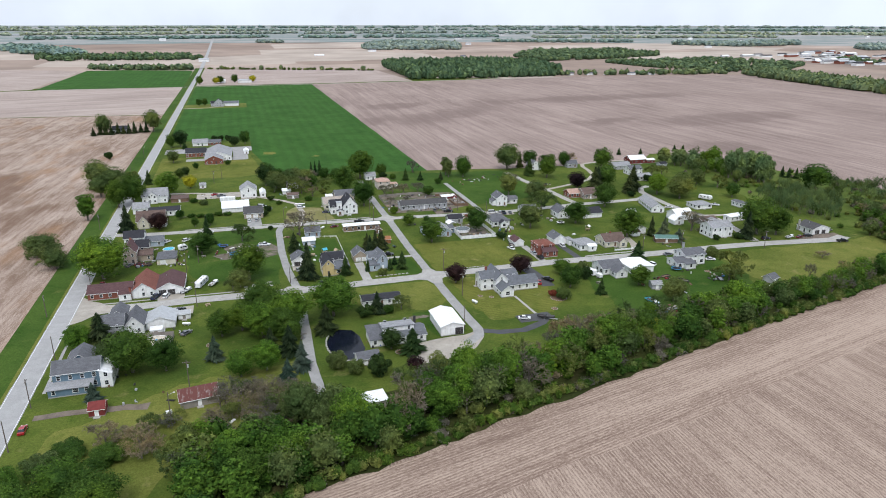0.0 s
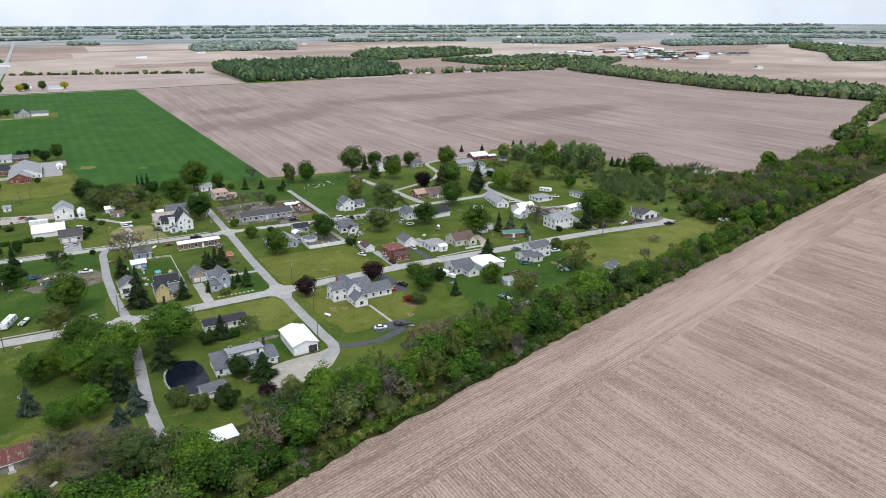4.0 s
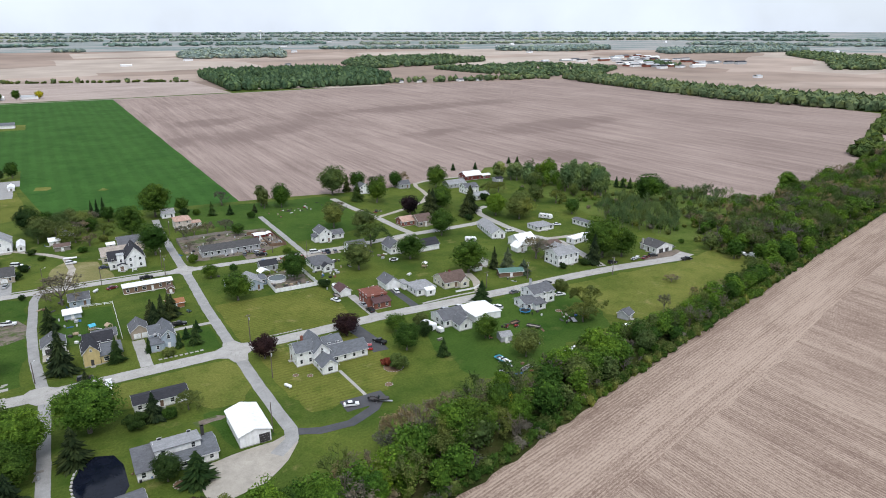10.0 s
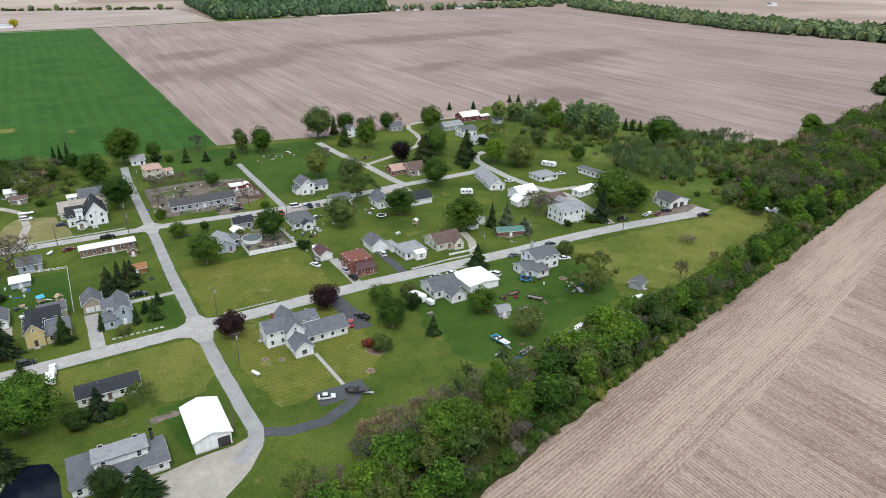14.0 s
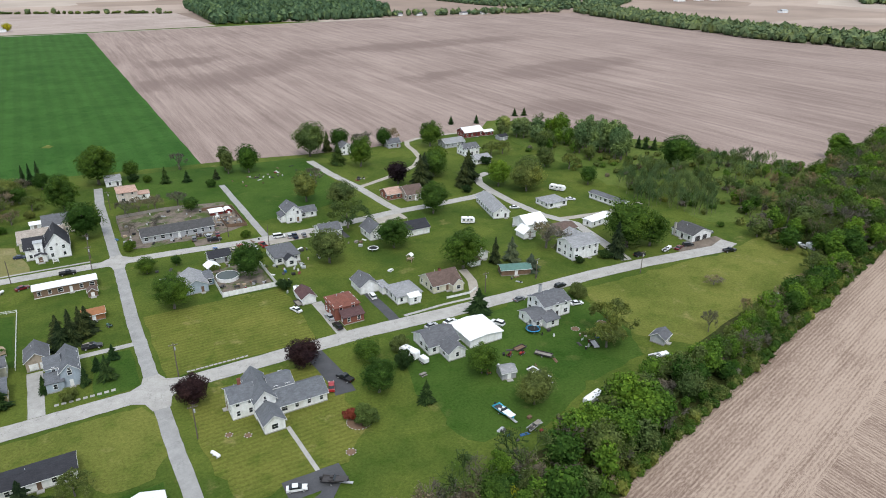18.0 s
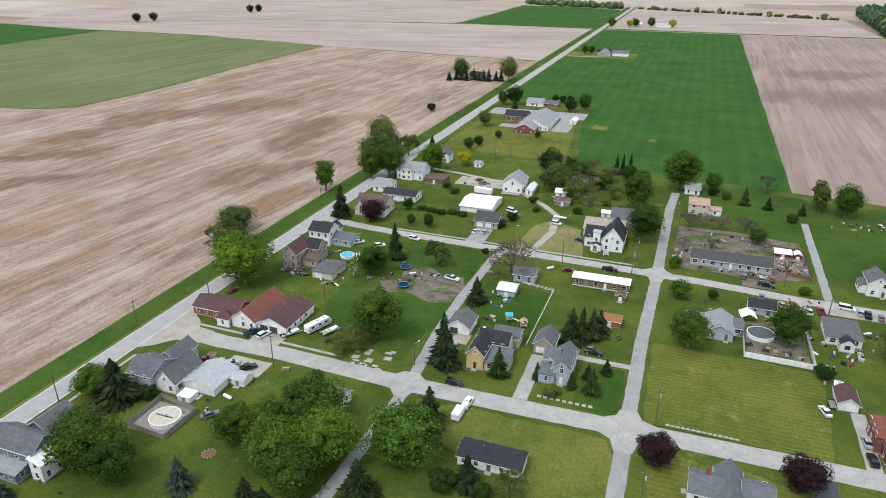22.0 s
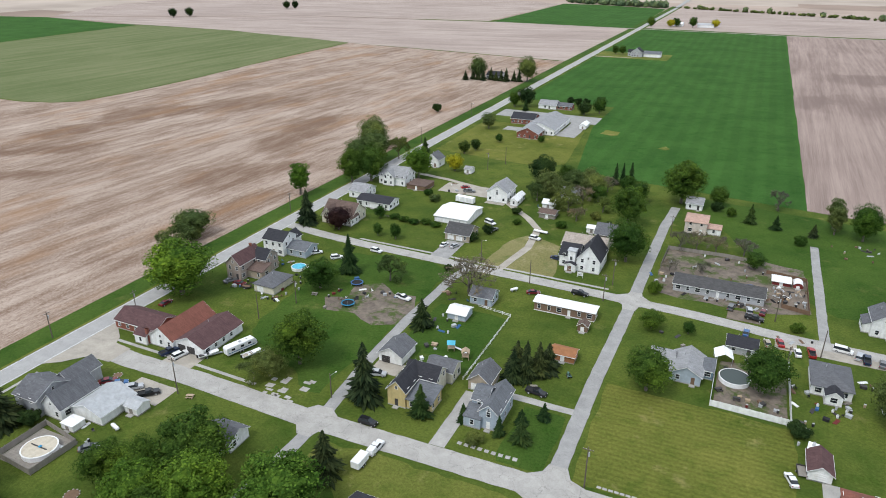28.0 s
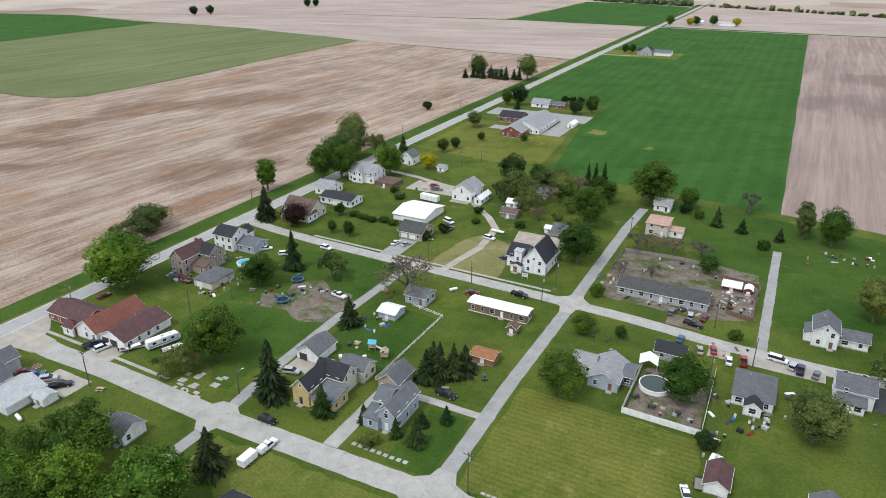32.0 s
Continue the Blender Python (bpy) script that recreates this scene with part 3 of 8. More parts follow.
for nm, x0, x1, mt in (("verge_west", -159.5, -148.6, "meadow"), ("verge_east", -142.4, -138.5, "lawn")):
    strip(nm, [((x0 + x1) / 2, -700), ((x0 + x1) / 2, 1500)], x1 - x0, 0.065, mt, "green grass verge with a shallow ditch", "verge", 0.6)
strip("road_main", [(-145.6, -700), (-145.6, -400), (-145.6, 640), (-145.6, 1480)], 7.4, 0.12, "highway", "pale straight two-lane country road")
strip("road_main", [(-145.6, y) for y in range(1470, 4500, 60)], 9.0, 1.2, "highway", "pale straight two-lane country road", edge=0.0)
for s in (-1, 1):
    strip("road_line", [(-145.6 + s * 3.35, -700), (-145.6 + s * 3.35, 1000)], 0.14, 0.126, "trim_white", "white edge line of the road", "road marking", 0.0)
strip("street_south", [(-144, 2.6), (-120, 1), (-100, 1.5), (-60, 0), (0, 1), (60, 2), (90, 0), (120, -1), (150, -1.3), (175, -3), (190, -5), (212, -8), (222, -5)], 6.6, 0.10, "chip_seal", "pale worn village street")
strip("street_north", [(-144, 105), (-125, 102), (-103, 100), (-20, 97), (20, 95), (50, 91.5), (80, 90.5), (100, 92.5), (116, 94), (135, 93.5), (160, 94), (173, 97)], 5.4, 0.09, "chip_seal", "pale worn village street")
strip("lane_middle", [(-6, -66), (0, -61), (1.2, -56), (0.6, -42), (0.2, -25), (0, 0), (-0.2, 45), (1, 96), (1, 123), (1.5, 170), (3, 196)], 3.9, 0.08, "old_asphalt", "grey narrow village lane")
strip("lane_west", [(-59, -92), (-60, -66), (-59, -40), (-58, 0), (-60.5, 28), (-61, 55), (-60, 88), (-57, 101)], 3.4, 0.075, "old_asphalt", "grey narrow village lane")
strip("lane_gravel", [(-48, 98), (-46, 112), (-44, 124), (-46, 144), (-54, 155), (-66, 167), (-80, 182), (-108, 190), (-143, 196)], 3.0, 0.07, "gravel", "pale gravel lane")
strip("lane_east", [(57.6, 93), (57.6, 106), (58, 172)], 3.0, 0.07, "old_asphalt", "grey narrow asphalt lane")
strip("diagonal_road", [(120, 94), (118.6, 104), (118, 117), (117, 136), (115, 149), (113, 167), (112, 192)], 4.4, 0.085, "chip_seal", "pale straight village road")
strip("loop_road_east", [(188, 124), (180, 121), (174.5, 112), (173, 100), (172, 80), (174, 58), (180, 42), (176, 20), (172, 2)], 4.4, 0.082, "chip_seal", "pale curved village road")
strip("spur_road", [(118, 135), (131, 140), (145, 146), (160, 155), (170, 168), (174, 182), (176, 195), (180, 204), (190, 208), (212, 209), (240, 205)], 3.2, 0.07, "gravel", "pale gravel lane")
strip("track_east", [(176, 50), (200, 46), (225, 48)], 3.6, 0.07, "gravel", "pale gravel track")
strip("road_far_cross", [(-380, 992), (-145, 988), (60, 986), (300, 998), (580, 1014)], 4.5, 0.11, "gravel", "pale farm road")
sheet("junction_main", [(-143, -12), (-138, -8), (-134, -3), (-126, -2.4), (-126, 5), (-132, 6), (-134, 9), (-138, 12), (-143, 18)], 0.115, "gravel", "worn pale gravel road mouth", "road", step=3, edge=0.4)
sheet("junction_south", [(-6, 4), (-3, 6), (-2.2, 9), (2, 9), (3.4, 6), (7, 4.5), (6, -1.5), (3.4, -3.5), (2.4, -8), (-2.2, -8), (-3.4, -4), (-7, -2)], 0.104, "chip_seal", "pale widened junction", "road", step=3, edge=0.2)
sheet("junction_west", [(-64, 3), (-61.8, 5.5), (-57.6, 5.8), (-54, 3), (-55.5, -2.6), (-57.2, -6), (-60.4, -6), (-62.5, -3)], 0.104, "chip_seal", "pale widened junction", "road", step=3, edge=0.2)
sheet("junction_north", [(-5, 98.6), (-1.5, 101), (-1, 103), (3, 103), (3.4, 101), (7, 97.6), (6, 94), (3.4, 92.4), (3, 89.5), (-1.2, 89.5), (-1.8, 92.4), (-5, 95)], 0.096, "chip_seal", "pale widened junction", "road", step=3, edge=0.2)


def pad(x0, x1, y0, y1, mat, label, z=0.06, name="driveway", edge=0.25):
    sheet(name, [(x0, y0), (x1, y0), (x1, y1), (x0, y1)], z, mat, label, name, step=3, edge=edge)


sheet("gravel_yard", [(-24, -61), (-26, -67), (-25.5, -75), (-20, -77.5), (-12, -76), (-4, -70), (1, -63), (1, -57), (-5, -59.5), (-13, -60)], 0.06, "gravel", "pale crushed-stone yard", "yard", step=3, edge=0.4)
strip("driveway_curved", [(2, -58), (8, -61), (17, -62), (26, -58), (30, -53)], 3.4, 0.066, "dark_asphalt", "dark asphalt driveway", "driveway")
pad(18.5, 32, -56, -49.5, "dark_asphalt", "dark asphalt parking pad")
strip("driveway_red", [(43, 1), (44, -10), (44.5, -18), (44, -25)], 5.6, 0.066, "dark_asphalt", "dark asphalt driveway", "driveway")
strip("footpath_south", [(26, -31), (26.5, -40), (27, -50)], 1.1, 0.05, "concrete", "narrow concrete garden path", "path", 0.03)
pad(53.5, 57, 4, 28, "concrete", "pale concrete driveway")
pad(71.5, 75, 4, 26, "dark_asphalt", "dark asphalt driveway")
pad(-75.6, -68, 101, 118, "old_asphalt", "grey worn driveway")
pad(-30, -26, 4, 27, "concrete", "pale concrete driveway")
pad(-58, -50, 25, 31, "gravel", "pale gravel driveway")
pad(-112, -99, -12, -4, "gravel", "worn gravel parking yard")
pad(-113, -103, 4, 10.4, "gravel", "worn gravel parking yard")
pad(30, 40, 97, 104, "dirt", "worn dirt parking yard")
pad(44, 50, 84, 92, "gravel", "worn gravel parking strip")
pad(54, 74, 84, 90, "gravel", "worn gravel parking strip")
pad(105, 119, 84, 91.5, "gravel", "worn gravel apron beside the road")
pad(84.5, 88, 76, 88, "dark_asphalt", "dark asphalt driveway")
pad(196, 222, -5, 2, "dirt", "worn dirt driveway")
pad(-22, 2, 28.5, 31, "concrete", "pale concrete driveway", z=0.05)
pad(-118, -70, 302, 312, "old_asphalt", "grey asphalt school yard", z=0.05)
pad(-137, -66, 340, 362, "old_asphalt", "grey asphalt school yard", z=0.05)
pad(-82, -70, 300, 345, "old_asphalt", "grey asphalt school yard", z=0.053)
pad(-78, -69, 165, 168, "gravel", "gravel apron")
pad(-105, -76, 172, 186, "gravel", "worn gravel yard", z=0.05)
strip("driveway_west", [(100, -3), (106, 8), (110, 16), (112, 26)], 3.4, 0.066, "gravel", "pale gravel driveway", "driveway")
strip("track_farm", [(-143, -76), (-124, -76), (-108, -78)], 3.0, 0.06, "dirt", "rutted dirt track", "path", 0.4)
sheet("dirt_lot", [(-70, 46), (-78, 50), (-88, 49), (-93, 56), (-86, 60), (-88, 68), (-80, 73), (-73, 68), (-66, 70), (-62.5, 62), (-62.5, 50)], 0.045, "dirt_lot", "bare brown dirt lot", "lot", step=3, edge=1.0)
strip("sidewalk_north", [(-108, 104.5), (-70, 103.5), (-50, 102.5), (-8, 101.5)], 1.2, 0.05, "concrete", "cracked concrete sidewalk", "path", 0.05)
strip("sidewalk_south", [(-138, 7.5), (-100, 6.8), (-82, 6.2)], 1.1, 0.05, "concrete", "cracked concrete sidewalk", "path", 0.05)
strip("sidewalk_road", [(-139, -62), (-139.4, -14)], 1.0, 0.07, "concrete", "cracked concrete sidewalk", "path", 0.05)
strip("sidewalk_east", [(77, 5.2), (92, 5.6), (106, 4.8)], 1.2, 0.05, "concrete", "cracked concrete sidewalk", "path", 0.05)
for a in range(9):
    pad(-24 + a * 1.7, -22.9 + a * 1.7, 6.6, 7.7, "concrete", "weathered concrete stepping slab", 0.05, "paving_slab", 0.1)
for a in range(14):
    pad(9 + a * 1.25, 10 + a * 1.25, 6.0, 6.7, "concrete", "weathered concrete stepping slab", 0.05, "paving_slab", 0.1)
rs = random.Random(4)
for a in range(16):
    x, y = -80 + rs.random() * 11, 1.5 + rs.random() * 13
    pad(x, x + 1 + rs.random() * 1.4, y, y + 0.8 + rs.random() * 1.2, "stone", "broken slab of an old foundation", 0.06, "paving_slab", 0.3)
strip("ditch_grass", [(-149.9, -700), (-149.9, 1000)], 1.0, 0.07, "rough_grass", "dry grass along the road edge", "verge", 0.3)

pad(43, 54.5, 111, 128, "dirt", "bare dirt pen with scattered things", 0.045, "yard", 0.8)
sheet("belt_floor", [(-98, -104), (-60, -92), (-12, -88), (20, -82), (62, -72), (130, -57), (235, -36), (252, -8), (330, 20), (430, 44), (560, 82), (560, 29), (411, -7), (300, -34), (133, -75), (16, -108), (-46, -125), (-98, -138)], 0.056, "woodland_floor", "woodland floor with leaf litter, tree shade in its dark colour", "woodland floor", step=4, edge=2.0)

sheet("woods_floor", [(232, 14), (252, 2), (330, 22), (400, 46), (350, 46), (339, 58), (333, 76), (333, 111), (304, 151), (289, 206), (264, 226), (240, 204), (238, 160), (236, 110), (230, 78), (238, 60)], 0.04, "woods_grass", "rough grass and leaf litter under young trees", "woodland floor", step=5, edge=3.0)
sheet("ranch_yard", [(5, 108), (12, 105), (42, 105.5), (54, 111), (54, 146), (40, 149), (6, 146)], 0.032, "dirt_lot", "worn yard with bare soil and weeds", "yard", step=3, edge=1.2)
sheet("pool_yard", [(29.4, 48), (47, 47.2), (47, 74), (30, 70)], 0.032, "dirt_lot", "worn pool yard with bare soil", "yard", step=3, edge=0.3)
sheet("worn_patch", [(-21, -42), (-14, -41), (-12, -40), (-15, -38.5), (-22, -39)], 0.04, "dirt_lot", "bare worn patch in the lawn", "bare patch", step=2, edge=0.8)

# pond beside the grey house
sheet("pond", [(-53.5, -53), (-51, -46), (-47.5, -42.5), (-43, -44.5), (-41.3, -50), (-41, -60), (-44, -66.5), (-49, -67), (-52.6, -60)], 0.05, "pond_liner", "still dark garden pond", "water", step=3, edge=0.3)
pad(-140, -62, 664, 712, "rough_grass", "mown yard grass around the wheat-field farm", 0.075, "farm_yard", 2)
strip("driveway_farm", [(-142, 668), (-112, 670), (-100, 676)], 3.2, 0.09, "gravel", "pale gravel farm drive", "driveway")
sheet("patch_bare", [(-58, 318), (-50, 314), (-46, 318), (-48, 327), (-56, 329)], 0.085, "rough_grass", "pale bare patch in the wheat", "bare patch", step=2, edge=1.5)
sheet("patch_bare", [(-20, 296), (-14, 294), (-12, 299), (-16, 303)], 0.085, "rough_grass", "pale bare patch in the wheat", "bare patch", step=2, edge=1.5)


# ---- houses ----
FACE = {"S": (0, 0, -1), "N": (180, 0, 1), "E": (90, 1, 0), "W": (-90, -1, 0)}
SHARED = {}


def fitted(name, key, build, mat, parent, m, label=""):
    """One shared mesh for alike fittings; a new object each time."""
    if key not in SHARED:
        bm = bmesh.new()
        build(bm)
        me = bpy.data.meshes.new(name)
        bm.to_mesh(me)
        bm.free()
        me.materials.append(MATS[mat])
        SHARED[key] = me
    ob = new(name, SHARED[key])
    ob.parent = parent
    ob.matrix_basis = m
    if label:
        ob["label"] = label
    return ob


def add_window(parent, x, y, z, face, w=0.95, h=1.35, trim="trim_white"):
    def frame_bars(bm):
        t = 0.09
        add_box(bm, -w / 2 - t, w / 2 + t, -0.06, 0.02, h / 2, h / 2 + t)
        add_box(bm, -w / 2 - t - 0.04, w / 2 + t + 0.04, -0.1, 0.02, -h / 2 - t, -h / 2)
        add_box(bm, -w / 2 - t, -w / 2, -0.06, 0.02, -h / 2, h / 2)
        add_box(bm, w / 2, w / 2 + t, -0.06, 0.02, -h / 2, h / 2)
        add_box(bm, -w / 2, w / 2, -0.045, 0.015, -0.03, 0.03)
    win = fitted("window", ("wf", w, h, trim), frame_bars, trim, parent, pose(x, y, z, 0, 0, FACE[face][0]))
    fitted("pane", ("wp", w, h), lambda bm: add_box(bm, -w / 2, w / 2, -0.025, 0.012, -h / 2, h / 2), "glass_dark", win, Matrix())


def add_door(parent, x, y, face, mat="trim_white", w=0.95, h=2.05, z=0.25):
    def leaf(bm):
        add_box(bm, -w / 2, w / 2, -0.05, 0.02, 0, h)
        for zz in (0.2, h * 0.55):
            add_box(bm, -w * 0.36, w * 0.36, -0.075, -0.045, zz, zz + h * 0.33)
    d = fitted("door", ("d", mat, w, h), leaf, mat, parent, pose(x, y, z, 0, 0, FACE[face][0]))
    fitted("door_step", ("ds", w), lambda bm: add_box(bm, -w * 0.8, w * 0.8, -1.2, 0.0, 0, 0.22), "concrete", parent, pose(x, y, 0, 0, 0, FACE[face][0]))
    return d


def add_garage_door(parent, x, y, face, w=2.6, h=2.2, mat="trim_white"):
    def leaf(bm):
        for k in range(4):
            add_box(bm, -w / 2, w / 2, -0.05, 0.02, k * h / 4 + 0.02, (k + 1) * h / 4 - 0.02, 0.01)
    return fitted("garage_door", ("gd", w, h, mat), leaf, mat, parent, pose(x, y, 0.05, 0, 0, FACE[face][0]))


def roof_gable(bm, x0, x1, y0, y1, h, rise, axis, over=0.4, th=0.16, arch=False):
    if axis == "y":
        a0, a1, b0, b1 = x0, x1, y0, y1
    else:
        a0, a1, b0, b1 = y0, y1, x0, x1
    half = (a1 - a0) / 2
    prof = []
    if arch:
        for k in range(9):
            f = -1 + k / 4
            prof.append(((a0 + a1) / 2 + f * (half + over * 0.3), h + rise * (1 - abs(f) ** 2.2)))
    else:
        ze = h - over * rise / half
        prof = [(a0 - over, ze), ((a0 + a1) / 2, h + rise), (a1 + over, ze)]
    loops = []
    for b in (b0 - over, b1 + over):
        top = [(a, z + th + 0.03) for a, z in prof]
        bot = [(a, z + 0.03) for a, z in reversed(prof)]
        loops.append([bm.verts.new((a, b, z) if axis == "y" else (b, a, z)) for a, z in top + bot])
    n = len(loops[0])
    for i in range(n):
        j = (i + 1) % n
        bm.faces.new((loops[0][i], loops[0][j], loops[1][j], loops[1][i]))
    k = n // 2
    for lp in loops:
        for i in range(k - 1):
            bm.faces.new((lp[i], lp[i + 1], lp[n - 2 - i], lp[n - 1 - i]))
    bmesh.ops.recalc_face_normals(bm, faces=bm.faces[:])


def roof_hip(bm, x0, x1, y0, y1, h, rise, over=0.4):
    x0, x1, y0, y1 = x0 - over, x1 + over, y0 - over, y1 + over
    d = min(x1 - x0, y1 - y0) / 2 * 0.92
    base = [bm.verts.new(p) for p in ((x0, y0, h), (x1, y0, h), (x1, y1, h), (x0, y1, h))]
    eave = [bm.verts.new((v.co.x, v.co.y, h + 0.16)) for v in base]
    if x1 - x0 >= y1 - y0:
        ym = (y0 + y1) / 2
        r = [bm.verts.new((x0 + d, ym, h + rise)), bm.verts.new((x1 - d, ym, h + rise))]
        tops = [(0, 1, r[1], r[0]), (1, 2, r[1]), (2, 3, r[0], r[1]), (3, 0, r[0])]
    else:
        xm = (x0 + x1) / 2
        r = [bm.verts.new((xm, y0 + d, h + rise)), bm.verts.new((xm, y1 - d, h + rise))]
        tops = [(0, 1, r[0]), (1, 2, r[1], r[0]), (2, 3, r[1]), (3, 0, r[0], r[1])]
    bm.faces.new(base)
    for i in range(4):
        bm.faces.new((base[i], base[(i + 1) % 4], eave[(i + 1) % 4], eave[i]))
    for a, b, *rest in tops:
        bm.faces.new((eave[a], eave[b], *rest))
    bmesh.ops.recalc_face_normals(bm, faces=bm.faces[:])


def house(label, wings, rz=0, category="house", name="house", door="S", chimney=None, garage=(), windows=True, group="", vents=1, base="concrete"):
    """wings: (x0, x1, y0, y1, height, rise, ridge, wall, roof); the first one carries the door."""
    w0 = wings[0]
    cx, cy = (w0[0] + w0[1]) / 2, (w0[2] + w0[3]) / 2
    top = thing(name, cx, cy, 0, rz, label, category, group)
    rnd = random.Random(int(cx * 13 + cy * 7))
    local = [(a - cx, b - cx, c - cy, d - cy, *r) for a, b, c, d, *r in wings]

    def covered(px, py, z, me):
        return any(o is not me and o[0] - 0.3 < px < o[1] + 0.3 and o[2] - 0.3 < py < o[3] + 0.3 and z < o[4] + (o[5] * 0.5 if len(o) > 5 else 0) for o in local)

    for wi, wg in enumerate(local):
        x0, x1, y0, y1, h, rise, ridge, wall, roof = wg
        g = 0.02 * wi
        bm = bmesh.new()
        if ridge in ("x", "y", "arch_x", "arch_y"):
            ax = ridge[-1]
            arch = ridge.startswith("arch")
            a0, a1, b0, b1 = (x0, x1, y0, y1) if ax == "y" else (y0, y1, x0, x1)
            prof = [(a0, 0), (a0, h)]
            if arch:
                prof += [((a0 + a1) / 2 + (k / 4 - 1) * (a1 - a0) / 2, h + rise * (1 - abs(k / 4 - 1) ** 2.2)) for k in range(1, 8)]
            else:
                prof.append(((a0 + a1) / 2, h + rise))
            prof += [(a1, h), (a1, 0)]
            lp = [[bm.verts.new((a, b, z) if ax == "y" else (b, a, z)) for a, z in prof] for b in (b0, b1)]
            n = len(prof)
            for i in range(n):
                bm.faces.new((lp[0][i], lp[0][(i + 1) % n], lp[1][(i + 1) % n], lp[1][i]))
            bm.faces.new(lp[0])
            bm.faces.new(lp[1])
            bmesh.ops.recalc_face_normals(bm, faces=bm.faces[:])
        elif ridge.startswith("shed"):
            vs = add_box(bm, x0, x1, y0, y1, 0, h)
            low = ridge[-1]
            for v in vs:
                if v.co.z > 0.1:
                    high = {"s": v.co.y > (y0 + y1) / 2, "n": v.co.y < (y0 + y1) / 2, "e": v.co.x < (x0 + x1) / 2, "w": v.co.x > (x0 + x1) / 2}[low]
                    v.co.z += rise if high else 0
        else:
            add_box(bm, x0, x1, y0, y1, 0, h)
        part("wall", bm, wall, top)
        bm = bmesh.new()
        over = 0.4 if (x1 - x0) > 4.5 else 0.25
        if ridge in ("x", "y"):
            roof_gable(bm, x0, x1, y0, y1, h + g, rise, ridge, over)
        elif ridge.startswith("arch"):
            roof_gable(bm, x0, x1, y0, y1, h + g, rise, ridge[-1], 0.12, 0.1, True)
        elif ridge == "hip":
            roof_hip(bm, x0, x1, y0, y1, h + g, rise, over)
        elif ridge.startswith("shed"):
            vs = add_box(bm, x0 - over, x1 + over, y0 - over, y1 + over, h + 0.02, h + 0.2)
            low = ridge[-1]
            for v in vs:
                f = {"s": (v.co.y - y0) / (y1 - y0), "n": (y1 - v.co.y) / (y1 - y0), "e": (x1 - v.co.x) / (x1 - x0), "w": (v.co.x - x0) / (x1 - x0)}[low]
                v.co.z += f * rise
        else:
            add_box(bm, x0 - over * 0.6, x1 + over * 0.6, y0 - over * 0.6, y1 + over * 0.6, h + 0.01, h + 0.22, 0.03)
        rf = part("roof", bm, roof, top)
        if ridge in ("x", "y"):
            ze = h + g - over * rise / (((y1 - y0) if ridge == "x" else (x1 - x0)) / 2)
            for s in (0, 1):
                if ridge == "x":
                    yy = y0 - over - 0.07 if s == 0 else y1 + over - 0.03
                    box_part("gutter", top, "trim_white", x0 - over, x1 + over, yy, yy + 0.1, ze - 0.02, ze + 0.14)
                else:
                    xx = x0 - over - 0.07 if s == 0 else x1 + over - 0.03
                    box_part("gutter", top, "trim_white", xx, xx + 0.1, y0 - over, y1 + over, ze - 0.02, ze + 0.14)
            # a bargeboard under each verge
            m2, zt = ((y0 + y1) / 2, h + g + rise) if ridge == "x" else ((x0 + x1) / 2, h + g + rise)
            e0, e1 = (y0 - over, y1 + over) if ridge == "x" else (x0 - over, x1 + over)
            for b in ((x0 - over - 0.03, x1 + over - 0.02) if ridge == "x" else (y0 - over - 0.03, y1 + over - 0.02)):
                bm = bmesh.new()
                pts = [(e0, ze), (m2, zt), (e1, ze), (e1, ze + 0.17), (m2, zt + 0.17), (e0, ze + 0.17)]
                f1 = [bm.verts.new((b, p, z) if ridge == "x" else (p, b, z)) for p, z in pts]
                f2 = [bm.verts.new((b + 0.05, p, z) if ridge == "x" else (p, b + 0.05, z)) for p, z in pts]
                for ff in (f1, f2):
                    bm.faces.new((ff[0], ff[1], ff[4], ff[5]))
                    bm.faces.new((ff[1], ff[2], ff[3], ff[4]))
                for i in range(6):
                    bm.faces.new((f1[i], f1[(i + 1) % 6], f2[(i + 1) % 6], f2[i]))
                bmesh.ops.recalc_face_normals(bm, faces=bm.faces[:])
                part("bargeboard", bm, "trim_white", top)
        box_part("foundation", top, base, x0 - 0.05, x1 + 0.05, y0 - 0.05, y1 + 0.05, 0, 0.28 + 0.01 * wi)
        if wi < vents and rise > 0.8 and (x1 - x0) > 5:
            px, py = x0 + (x1 - x0) * 0.35, y0 + (y1 - y0) * 0.62
            bm = bmesh.new()
            add_tube(bm, (px, py, h), (px, py, h + rise * 0.95 + 0.35), 0.09, 0.09, 6)
            part("vent_pipe", bm, "metal_grey", top)
        if not windows:
            continue
        floors = [1.55] if h < 4.4 else [1.55, 4.35]
        for face, (rot, nx, ny) in FACE.items():
            span = (x1 - x0) if ny else (y1 - y0)
            n = max(1, int(span / 2.9)) if span > 2.2 else 0
            for z in floors:
                for k in range(n):
                    f = (k + 0.5) / n
                    px = x0 + span * f if ny else (x1 if nx > 0 else x0)
                    py = y0 + span * f if nx else (y1 if ny > 0 else y0)
                    if covered(px + nx * 0.5, py + ny * 0.5, z, wg):
                        continue
                    if z < 2 and any(gf == face and gw == wi and abs(gx - (f * span)) < 2.2 for gw, gf, gx, *_ in garage):
                        continue
                    if z < 2 and wi == 0 and face == door and k == n // 2:
                        add_door(top, px, py, face, rnd.choice(["trim_white", "trim_dark", "wood_brown"]))
                        continue
                    if rnd.random() < 0.12:
                        continue
                    add_window(top, px, py, z + 0.15, face, rnd.choice([0.85, 0.95, 1.5 if z < 2 else 0.95]))
